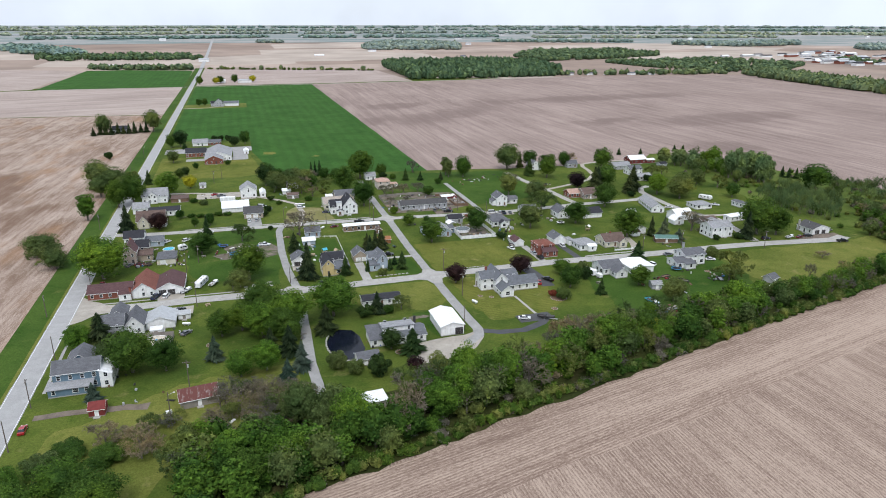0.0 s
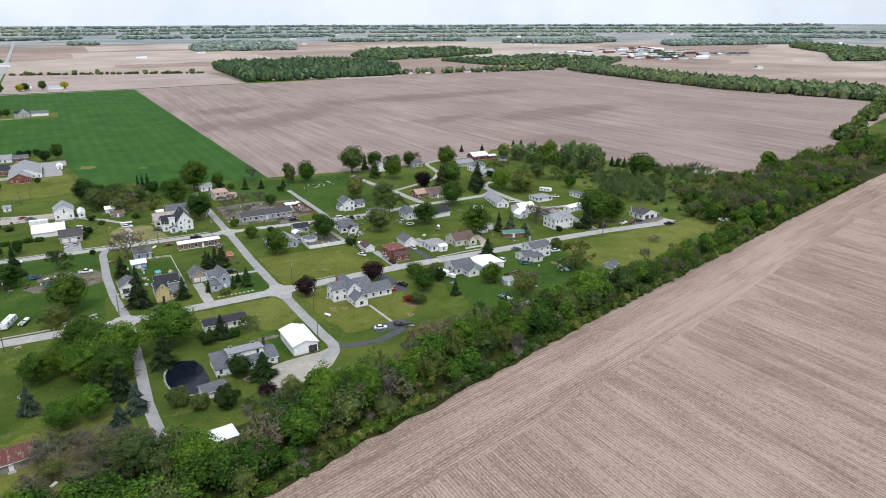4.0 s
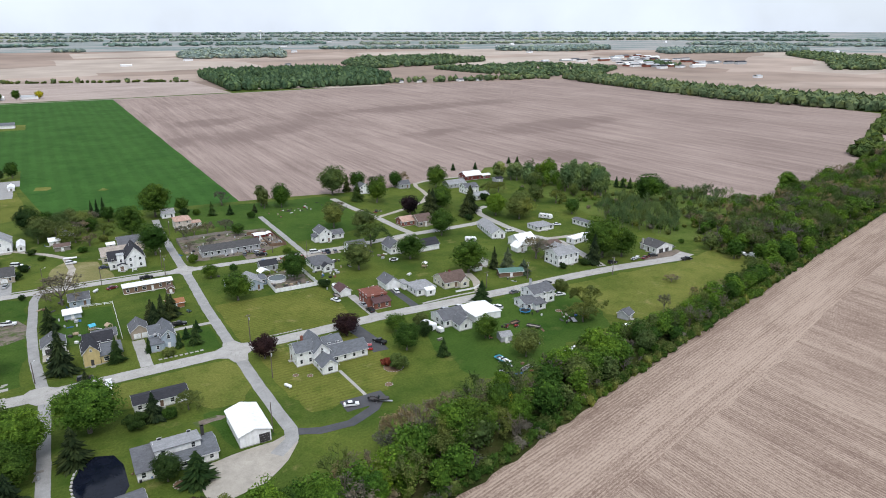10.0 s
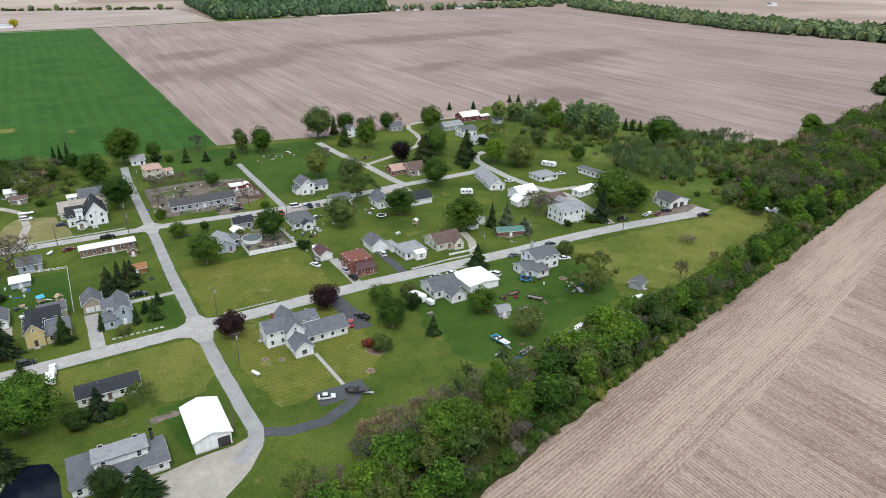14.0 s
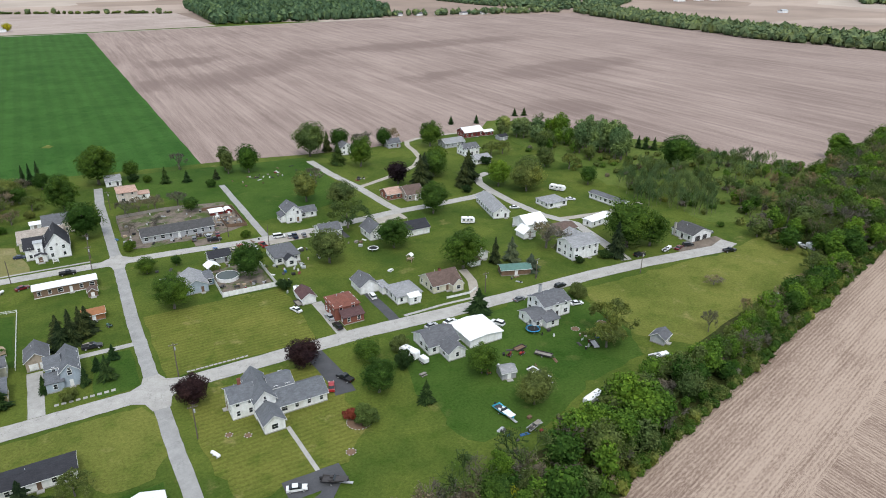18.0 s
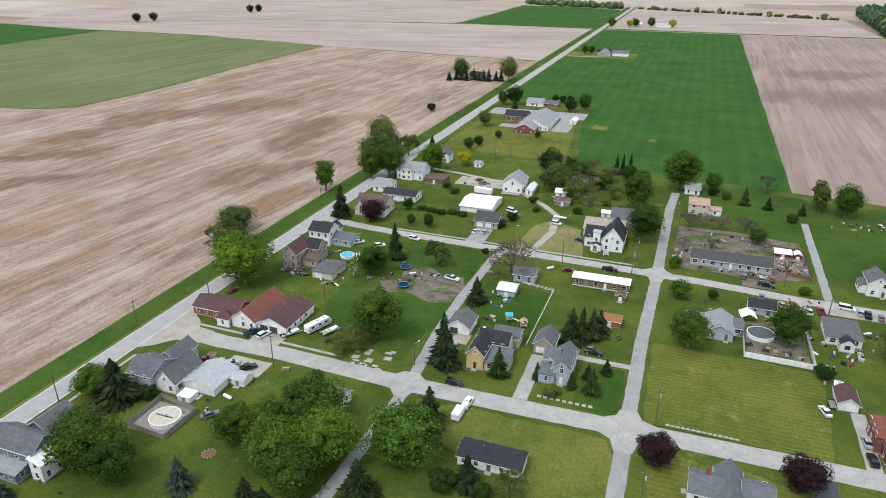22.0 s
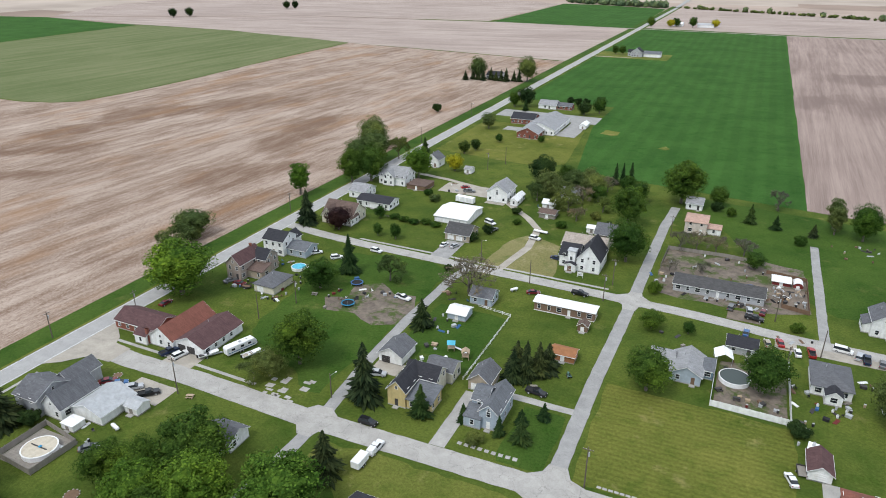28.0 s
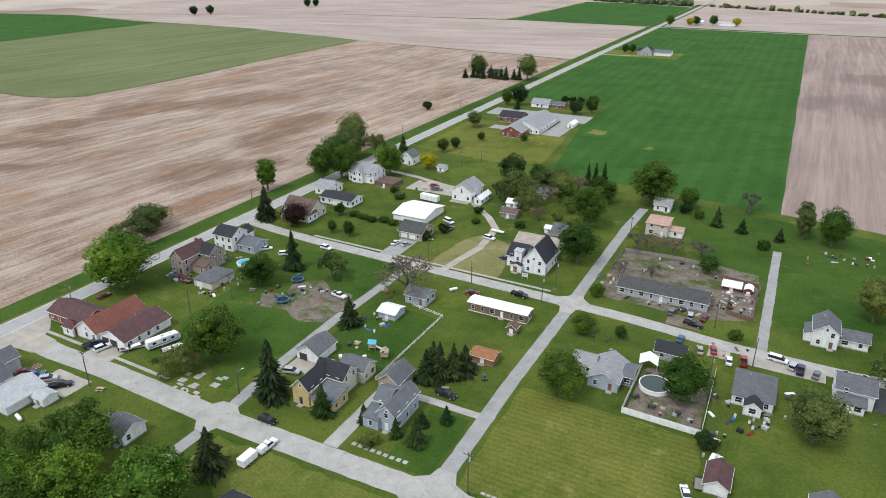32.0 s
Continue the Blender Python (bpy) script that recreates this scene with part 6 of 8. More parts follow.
tree("bush", "dark", -36, -34, 5, 7)
tree("bush", "olive", -52, -71, 6, 7)
tree("bush", "olive", -47, -76, 4.5, 6)
tree("bush", "dark", -40, -79, 7, 8)
tree("maple", "purple", -29, -82, 5.5, 5.5)
tree("sapling", "olive", -33.5, -85, 5, 5)
tree("bare", "grey", -117, -95, 7, 8)
tree("bare", "grey", -108, -100, 7, 9)
tree("bush", "green", -125, -98, 3.5, 9)
tree("bush", "green", -116, -104, 4, 10)
tree("bush", "olive", -130, -104, 5, 9)
tree("maple", "green", -122, -118, 10, 13)
tree("maple", "green", -131, -126, 10, 14)
tree("maple", "green", -114, -126, 10, 13)
tree("maple", "bright", -137, -114, 8, 11)

scrub_rnd = random.Random(77)
for i in range(26):
    px, py = -116 + 54 * scrub_rnd.random(), -105 + 16 * scrub_rnd.random()
    if py < -86 - 0.2 * (px + 66):
        tree("bare", scrub_rnd.choice(["grey", "grey", "olive"]), px, py, scrub_rnd.uniform(3, 5.5), scrub_rnd.uniform(5, 8), "grey scrub")

# windbreak by the western house, and lone trees along the fields
for i in range(10):
    tree("spruce", "needle", -211 + i * 5.2, 463 + i * 0.9 + (i * 5) % 7, 8.5 + (i * 7) % 5, 6.5 + (i * 3) % 3, "windbreak")
tree("oak", "olive", -158, 478, 19, 17)
tree("oak", "olive", -203, 474, 17, 15)
tree("bush", "dark", -178, 330, 7, 7)
for px, py in ((-122, 690), (-115, 694)):
    tree("maple", "green", px, py, 9, 8)
for px, py, ph in ((-133, 1024, 13), (-106, 1040, 10), (-98, 1046, 12), (-74, 1048, 14), (-42, 1058, 11)):
    tree("maple", "green" if ph > 11 else "yellow", px, py, ph, 13, "crossroads trees")
for px, py in ((-890, 806), (-876, 830), (-832, 1046), (-822, 1060)):
    tree("maple", "dark", px, py, 14, 14)

# the tree belt along the southern field
brnd = random.Random(21)
MIX = [("maple", "green"), ("maple", "bright"), ("oak", "olive"), ("poplar", "olive"), ("poplar", "bright"), ("poplar", "bright"), ("maple", "bright"), ("maple", "bright"), ("bare", "olive"), ("bare", "grey"), ("bare", "olive"), ("maple", "green")]


def belt_edge(x):
    """The y at which the southern field begins."""
    return -107 + (x - 16) * (0.255 if x > 16 else 0.29)


FAR_BELT = []
for i in range(330):
    x = -98 + 520 * (i + brnd.random()) / 330
    e = belt_edge(x)
    depth = 36 if x < -15 else 27 if x < 60 else 22 if x < 130 else 14 if x < 235 else 48
    f = brnd.random()
    y = e + 4 + f * (depth - 5)
    if any(abs(x - a) < w and abs(y - b) < w for a, b, w in ((-45.5, -100, 7.5), (-29, -82, 5), (-46, -70, 8), (-95, -81, 7), (-60, -88, 5), (20, -56, 12), (135, -47, 9), (-13, -70, 13))):
        continue
    kind, mt = brnd.choice(MIX)
    if -5 < x < 75 and f > 0.55:
        kind, mt = "bare", brnd.choice(["grey", "grey", "olive"])
    if x < -52 and brnd.random() < 0.25:
        kind, mt = "bare", brnd.choice(["grey", "grey", "olive"])
    if x > 250 and brnd.random() < 0.5:
        kind, mt = "bare", brnd.choice(["grey", "olive"])
    hh = brnd.uniform(8, 14) * (0.7 if x < -52 and kind == "bare" else 1) * (0.75 if f < 0.15 else 1.0)
    if 105 < x < 235:
        hh *= 0.72
    ww = hh * brnd.uniform(0.75, 1.05) * (0.7 if kind == "poplar" else 1)
    if x > 62 or i % 2:
        FAR_BELT.append((kind, mt if kind != "maple" or mt != "dark" else "green", x, y, hh, ww))
    else:
        tree(kind, mt, x, y, hh, ww, "tree belt by the field")
for i in range(46):
    x = -96 + 58 * brnd.random()
    y = belt_edge(x) + 3 + 24 * brnd.random()
    if abs(x + 45.5) < 7 and y > -113:
        continue
    kind, mt = brnd.choice([("maple", "green"), ("maple", "bright"), ("poplar", "bright"), ("oak", "olive"), ("maple", "green")])
    hh = brnd.uniform(9, 13)
    FAR_BELT.append((kind, mt, x, y, hh, hh * brnd.uniform(0.75, 1.0)))
for i in range(40):                      # grey scrub between the old barn and the lane
    f = brnd.random()
    hh = brnd.uniform(3.5, 6.5)
    FAR_BELT.append(("bare", brnd.choice(["grey", "grey", "grey", "olive"]), -90 + 27 * f, -76 - 9 * f - 9 * brnd.random(), hh, hh * brnd.uniform(1.0, 1.4)))
woodland("tree_belt", FAR_BELT, "dense mixed tree belt along the field")
tree("poplar", "bright", 58, -77, 11, 6)
tree("maple", "yellow", 56, -84, 8, 5)

# eastern woods behind the last houses: a pale poplar stand, thin saplings, then scrub towards the field
EAST = []


def scatter(outline, n, kinds, low, high, lean):
    """Adds n trees to the eastern woods inside the outline; lean is the crown's width to its height."""
    xs, ys = [p[0] for p in outline], [p[1] for p in outline]
    done = 0
    while done < n:
        x, y = brnd.uniform(min(xs), max(xs)), brnd.uniform(min(ys), max(ys))
        if inside(outline, x, y):
            hh = brnd.uniform(low, high)
            EAST.append(brnd.choice(kinds) + (x, y, hh, hh * lean * brnd.uniform(0.8, 1.2)))
            done += 1


def inside(outline, x, y):
    odd = False
    for (x0, y0), (x1, y1) in zip(outline, outline[1:] + outline[:1]):
        if (y0 > y) != (y1 > y) and x < x0 + (x1 - x0) * (y - y0) / (y1 - y0):
            odd = not odd
    return odd


PALE, OLIVE, GREY = ("poplar", "poplar"), ("bare", "olive"), ("bare", "grey")
scatter([(256, 112), (268, 100), (284, 108), (288, 128), (276, 142), (258, 142)], 26, [PALE], 16, 21, 0.42)
scatter([(238, 118), (254, 112), (256, 142), (266, 146), (272, 180), (258, 206), (242, 196), (240, 150)], 30, [PALE, OLIVE, OLIVE, ("oak", "olive"), ("maple", "bright")], 8, 14, 0.7)
scatter([(264, 89), (274, 47), (240, 14), (222, 43), (224, 62), (244, 84)], 170, [("sapling", "poplar"), ("sapling", "poplar"), ("sapling", "olive")], 9, 12.5, 0.24)
scatter([(292, 84), (331, 72), (334, 56), (318, 54), (292, 66)], 60, [("sapling", "poplar"), ("sapling", "olive"), ("sapling", "poplar")], 8, 11, 0.28)
scatter([(250, 6), (276, 44), (300, 58), (338, 54), (344, 26), (300, 6)], 90, [OLIVE, GREY, OLIVE, ("sapling", "poplar"), ("oak", "olive"), ("poplar", "bright")], 5, 9, 0.8)
scatter([(300, -26), (344, -16), (470, 18), (590, 48), (590, 92), (470, 62), (352, 42), (340, 26), (256, 2)], 300, [OLIVE, OLIVE, GREY, ("poplar", "bright"), ("maple", "green"), ("oak", "olive"), ("maple", "bright")], 7, 12.5, 0.85)
woodland("eastern_woods", EAST, "young spring-green woods behind the houses")
for kind, mt, px, py, ph, pw in (("maple", "bright", 269, 163, 14.5, 13), ("oak", "green", 287, 82, 15.5, 20), ("oak", "olive", 188, 89, 13, 15), ("maple", "bright", 180, 102, 12, 12), ("oak", "olive", 198, 101, 12, 14), ("maple", "green", 222, 82, 8.5, 9), ("poplar", "poplar", 242, 186, 12, 9),
                                 ("poplar", "poplar", 250, 176, 13, 9), ("maple", "green", 330, 28, 9, 10), ("poplar", "bright", 380, 48, 15, 11), ("poplar", "bright", 262, -10, 9, 7), ("maple", "bright", 250, -6, 7, 8)):
    tree(kind, mt, px, py, ph, pw, "eastern woods")
for px, py in ((299, 118), (302, 114), (297, 122)):
    tree("cypress", "dark", px, py, 8, 5, "small conifers")
for px, py in ((229, 232), (246, 226), (283, 232), (290, 230)):
    tree("cypress", "dark", px, py, 6, 4.5, "small conifers")


# ---- undergrowth and far woods, too many to count ----
def thicket(name, spots, mat, label, kind="stuff", cards=14, size=0.5, category="undergrowth"):
    rng = np.random.default_rng(len(spots))
    verts, faces = [], []
    for x, y, r, h in spots:
        z = far_lift(x, y)
        c = np.array([x, y, z + h * 0.45])
        core(rng, c, np.array([r, r, h * 0.55]) * (0.85 if cards < 40 else 0.7), verts, faces, 0.34, ICO_TINY if cards < 40 else ICO_LOW)
        leaf_cards(rng, c, np.array([r, r, h * 0.6]), cards, size * r * 0.35, verts, faces, None, 0.4, -0.1)
    ob = new(name, mesh_from(name, verts, faces, mat))
    return tagged(ob, label, category, kind=kind)


for mt, sd in (("leaf_green", 5), ("leaf_green", 6), ("leaf_olive", 7)):
    rr = random.Random(sd)
    spots = []
    for i in range(110):
        x = -98 + 500 * (i + rr.random()) / 110
        spots.append((x, belt_edge(x) + rr.uniform(0.6, 2.6), rr.uniform(1.0, 2.2), rr.uniform(1.8, 4.2)))
    thicket("edge_shrubs", spots, mt, "leafy shrubs crowding the field edge", cards=110, size=0.26)
for mt, cnt, sd in (("leaf_green", 260, 1), ("leaf_olive", 260, 2), ("leaf_grey", 170, 3)):
    rr = random.Random(sd)
    spots = []
    for i in range(cnt):
        x = -96 + 516 * rr.random()
        y = belt_edge(x) + 1.5 + rr.random() ** 1.2 * (30 if x < -10 else 20 if x < 130 else 12 if x < 235 else 45)
        if abs(x + 46) < 6 and abs(y + 96) < 6 or abs(x + 12) < 15 and y > -79 or abs(x - 22) < 14 and y > -64:
            continue
        spots.append((x, y, rr.uniform(1.2, 2.6), rr.uniform(1.3, 3.2)))
    for i in range(cnt // 3):
        x, y = 232 + 150 * rr.random(), 5 + 150 * rr.random()
        if y < 190 - (x - 218) * 0.6 and x < 332:
            spots.append((x, y, rr.uniform(1.4, 2.6), rr.uniform(1.5, 3.4)))
    thicket("undergrowth", spots, mt, "dense tangled undergrowth of shrubs and saplings", cards=90, size=0.3)


def wood(spots_in, mat, label):
    """Far crowns, a low hull of leaf clumps each."""
    rng = np.random.default_rng(len(spots_in))
    verts, faces = [], []
    for x, y, r, h in spots_in:
        c = np.array([x, y, far_lift(x, y) + h * 0.5])
        jit = 1 + rng.uniform(-0.2, 0.2, (len(ICO_TINY[0]), 1))
        clumps(rng, c + ICO_TINY[0] * np.array([r, r, h * 0.52]) * jit, ICO_TINY[1], verts, faces, 0.1)
        leaf_cards(rng, c, np.array([r, r, h * 0.55]), 12, r * 0.13, verts, faces, None, 0.4, 0.0)
    tagged(new("far_wood", mesh_from("far_wood", verts, faces, mat)), label, "woodland", kind="stuff")


def far_row(x0, y0, x1, y1, depth, n, sd, hh=13, r=6.0):
    q = random.Random(sd)
    out = []
    for i in range(n):
        f = q.random()
        out.append((x0 + (x1 - x0) * f + q.uniform(-depth, depth) * 0.25, y0 + (y1 - y0) * f + q.random() * depth, r * q.uniform(0.7, 1.25), hh * q.uniform(0.7, 1.2)))
    return out


def far_block(outline, n, sd, hh=15, r=6.0):
    """Trees filling an outline, thickest along its edge."""
    q = random.Random(sd)
    xs, ys = [p[0] for p in outline], [p[1] for p in outline]
    out = []
    while len(out) < n:
        x, y = q.uniform(min(xs), max(xs)), q.uniform(min(ys), max(ys))
        if inside(outline, x, y):
            out.append((x, y, r * q.uniform(0.75, 1.25), hh * q.uniform(0.8, 1.15)))
    for (x0, y0), (x1, y1) in zip(outline, outline[1:] + outline[:1]):
        for i in range(int(math.hypot(x1 - x0, y1 - y0) / (r * 1.3))):
            f = q.random()
            out.append((x0 + (x1 - x0) * f, y0 + (y1 - y0) * f, r * q.uniform(0.6, 1.0), hh * q.uniform(0.6, 0.95)))
    return out


wood(far_block([(256, 1034), (400, 1031), (563, 1040), (632, 1170), (668, 1390), (560, 1500), (296, 1500), (284, 1430)], 1250, 1, 17, 6.5), "leaf_far_hazed", "dense dark green woods beyond the brown field")
wood(far_block([(972, 980), (1030, 940), (992, 760), (965, 560), (985, 420), (1020, 235), (925, 240), (895, 373), (878, 499), (906, 681), (940, 900)], 620, 3, 15, 7), "leaf_far_hazed", "green tree line on the far field edge")
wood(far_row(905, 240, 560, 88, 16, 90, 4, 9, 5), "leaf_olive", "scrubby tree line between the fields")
wood(far_row(576, 1046, 928, 985, 34, 80, 5, 10, 5.5), "leaf_far_hazed", "scattered trees and gardens by the far road")
wood(far_block([(960, 1050), (1120, 1030), (1290, 1150), (1215, 1400), (1000, 1370), (880, 1420), (900, 1260)], 260, 14, 12, 7), "leaf_far_hazed", "trees round distant gardens")
wood(far_block([(755, 1515), (740, 1700), (880, 1860), (1150, 1800), (1170, 1600), (960, 1540)], 420, 6, 15, 9), "leaf_far_hazed", "long green woods in the distance")
wood(far_block([(388, 2170), (690, 2090), (765, 2320), (690, 2480), (470, 2500), (385, 2270)], 380, 8, 17, 11), "leaf_distant_hazed", "woods in the far distance")
wood(far_block([(1709, 1886), (1960, 1880), (1990, 1990), (1760, 2000), (1600, 2150), (1560, 2080)], 220, 9, 16, 11), "leaf_distant_hazed", "woods in the far distance")
wood(far_block([(1916, 1545), (2380, 1311), (2440, 1420), (2250, 1560), (1980, 1650)], 260, 7, 17, 11), "leaf_distant_hazed", "woods in the far distance")
wood(far_block([(1780, 725), (2070, 880), (2230, 1215), (2150, 1240), (1960, 980), (1700, 800)], 260, 15, 15, 10), "leaf_far_hazed", "tree line in the distance")
wood(far_row(1480, 1090, 1560, 1278, 60, 50, 25, 9, 6), "leaf_far_hazed", "trees among distant buildings")
wood(far_row(-780, 2300, -521, 1950, 150, 150, 10, 17, 12), "leaf_distant_hazed", "woods in the far distance")
wood(far_row(-560, 1800, -170, 1790, 130, 150, 11, 14, 9), "leaf_far_hazed", "trees around distant farmsteads")
wood(far_row(-380, 1490, -165, 1430, 40, 80, 12, 11, 7), "leaf_far_hazed", "trees around a distant farmstead")
wood(far_row(-140, 1455, 240, 1300, 6, 60, 13, 5, 4), "leaf_olive", "thin hedgerow across the fields")
wood([(-100 + 44 * i, 1440 - 19 * i, 5.5, 9 + (i * 5) % 4) for i in (0, 2, 3, 5, 7)], "leaf_far_hazed", "single trees in the hedgerow")
wood(far_row(38, 2680, 126, 2650, 40, 40, 16, 12, 9), "leaf_distant_hazed", "copse in the far distance")
wood(far_row(1000, 2500, 1500, 2300, 60, 130, 17, 12, 10), "leaf_distant_hazed", "tree lines in the far distance")
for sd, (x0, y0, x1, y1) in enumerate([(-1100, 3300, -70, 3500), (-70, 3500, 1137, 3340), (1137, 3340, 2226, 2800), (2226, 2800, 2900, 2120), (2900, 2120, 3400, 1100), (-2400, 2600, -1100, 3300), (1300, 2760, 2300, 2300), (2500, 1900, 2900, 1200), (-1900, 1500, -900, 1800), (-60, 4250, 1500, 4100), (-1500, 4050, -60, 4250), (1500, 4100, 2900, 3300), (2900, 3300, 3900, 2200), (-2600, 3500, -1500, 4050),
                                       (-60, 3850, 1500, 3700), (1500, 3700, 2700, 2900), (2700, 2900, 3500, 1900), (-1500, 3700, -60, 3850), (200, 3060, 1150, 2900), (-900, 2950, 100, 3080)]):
    wood(far_row(x0, y0, x1, y1, 110, 130, 30 + sd, 11, 13), "leaf_distant_hazed", "tree line close to the horizon")


# ---- vehicles ----
def profile_part(name, prof, half, mat, parent, taper=0.0, bevel=0.05, label=""):
    """A side profile (x, z) drawn across the width; taper narrows its top."""
    zs = [z for _, z in prof]
    lo, hi = min(zs), max(zs)
    bm = bmesh.new()
    sides = []
    for s in (-1, 1):
        sides.append([bm.verts.new((x, s * (half - taper * (z - lo) / max(hi - lo, 1e-3)), z)) for x, z in prof])
    n = len(prof)
    for i in range(n):
        bm.faces.new((sides[0][i], sides[0][(i + 1) % n], sides[1][(i + 1) % n], sides[1][i]))
    bm.faces.new(sides[0])
    bm.faces.new(sides[1])
    bmesh.ops.recalc_face_normals(bm, faces=bm.faces[:])
    if bevel:
        bmesh.ops.bevel(bm, geom=[e for e in bm.edges if e.calc_face_angle(0) > 0.5], offset=bevel, segments=2, affect="EDGES")
    return part(name, bm, mat, parent, label)


def add_wheel(parent, x, y, r=0.34, w=0.22):
    def tyre(bm):
        add_tube(bm, (0, -w / 2, 0), (0, w / 2, 0), r, r, 16)
        bmesh.ops.bevel(bm, geom=[e for e in bm.edges if len(e.link_faces) == 2 and e.calc_face_angle(0) > 1], offset=0.04, segments=1, affect="EDGES")
    o = fitted("wheel", ("tyre", r, w), tyre, "rubber", parent, pose(x, y, r))
    fitted("rim", ("rim", r, w), lambda bm: add_tube(bm, (0, -w / 2 - 0.012, 0), (0, w / 2 + 0.012, 0), r * 0.58, r * 0.58, 12), "chrome", o, Matrix())


CARS = {
    "sedan": (4.7, 0.9, [(-2.35, 0.35), (-2.3, 0.92), (-1.5, 1.0), (1.0, 0.96), (2.2, 0.78), (2.35, 0.4)], [(-1.75, 0.98), (-1.05, 1.42), (0.35, 1.42), (1.15, 0.96)], (-1.0, 0.3, 1.44)),
    "suv": (4.8, 0.95, [(-2.4, 0.4), (-2.38, 1.1), (1.1, 1.1), (2.25, 1.0), (2.4, 0.45)], [(-2.3, 1.1), (-2.1, 1.68), (0.35, 1.7), (1.15, 1.1)], (-2.0, 0.3, 1.72)),
    "van": (5.3, 1.0, [(-2.65, 0.4), (-2.65, 1.15), (1.7, 1.15), (2.55, 0.95), (2.65, 0.45)], [(-2.6, 1.15), (-2.5, 1.9), (0.9, 1.95), (1.75, 1.15)], (-2.4, 0.85, 1.97)),
    "pickup": (5.7, 0.98, [(-2.85, 0.5), (-2.85, 1.15), (-0.6, 1.15), (1.4, 1.15), (2.7, 1.05), (2.85, 0.5)], [(-0.75, 1.15), (-0.6, 1.8), (0.7, 1.8), (1.4, 1.15)], (-0.55, 0.65, 1.82)),
}


def vehicle(kind, colour, x, y, rz, label, cap=False, z=0.0):
    """A parked vehicle with its nose towards rz degrees from +x."""
    length, half, body, glass, (r0, r1, rt) = CARS[kind]
    mat = "car_" + colour
    t = thing({"suv": "sport_utility", "pickup": "pickup_truck"}.get(kind, kind), x, y, z + 0.02, rz, label, "car" if kind in ("sedan", "suv") else kind, "parked vehicles")
    profile_part("body", body, half, mat, t, 0.08)
    profile_part("glasshouse", glass, half - 0.08, "glass_dark", t, 0.16, 0.03)
    box_part("roof", t, mat, r0, r1, -half + 0.2, half - 0.2, rt - 0.03, rt + 0.03, 0.02)
    if kind == "pickup":
        box_part("bed_floor", t, "rubber", -2.7, -0.8, -half + 0.18, half - 0.18, 1.0, 1.2, 0.02)
        for s in (-1, 1):
            box_part("bed_side", t, mat, -2.8, -0.75, s * (half - 0.12) - 0.06, s * (half - 0.12) + 0.06, 1.1, 1.32, 0.02)
        box_part("tailgate", t, mat, -2.86, -2.76, -half + 0.12, half - 0.12, 0.85, 1.32, 0.02)
        if cap:
            profile_part("bed_cap", [(-2.8, 1.3), (-2.7, 1.85), (-0.7, 1.85), (-0.7, 1.3)], half - 0.1, mat, t, 0.1)
    for s in (-1, 1):
        for px in (-length * 0.31, length * 0.31):
            add_wheel(t, px, s * (half - 0.1), 0.38 if kind in ("pickup", "van") else 0.33)
        box_part("headlight", t, "trim_white", length / 2 - 0.14, length / 2 - 0.02, s * (half - 0.3) - 0.16, s * (half - 0.3) + 0.16, 0.66, 0.8, 0.02)
        box_part("tail_light", t, "car_red", -length / 2 - 0.01, -length / 2 + 0.1, s * (half - 0.22) - 0.12, s * (half - 0.22) + 0.12, 0.72, 0.95, 0.02)
    box_part("bumper", t, "rubber", length / 2 - 0.06, length / 2 + 0.06, -half + 0.1, half - 0.1, 0.38, 0.56, 0.03)
    return t


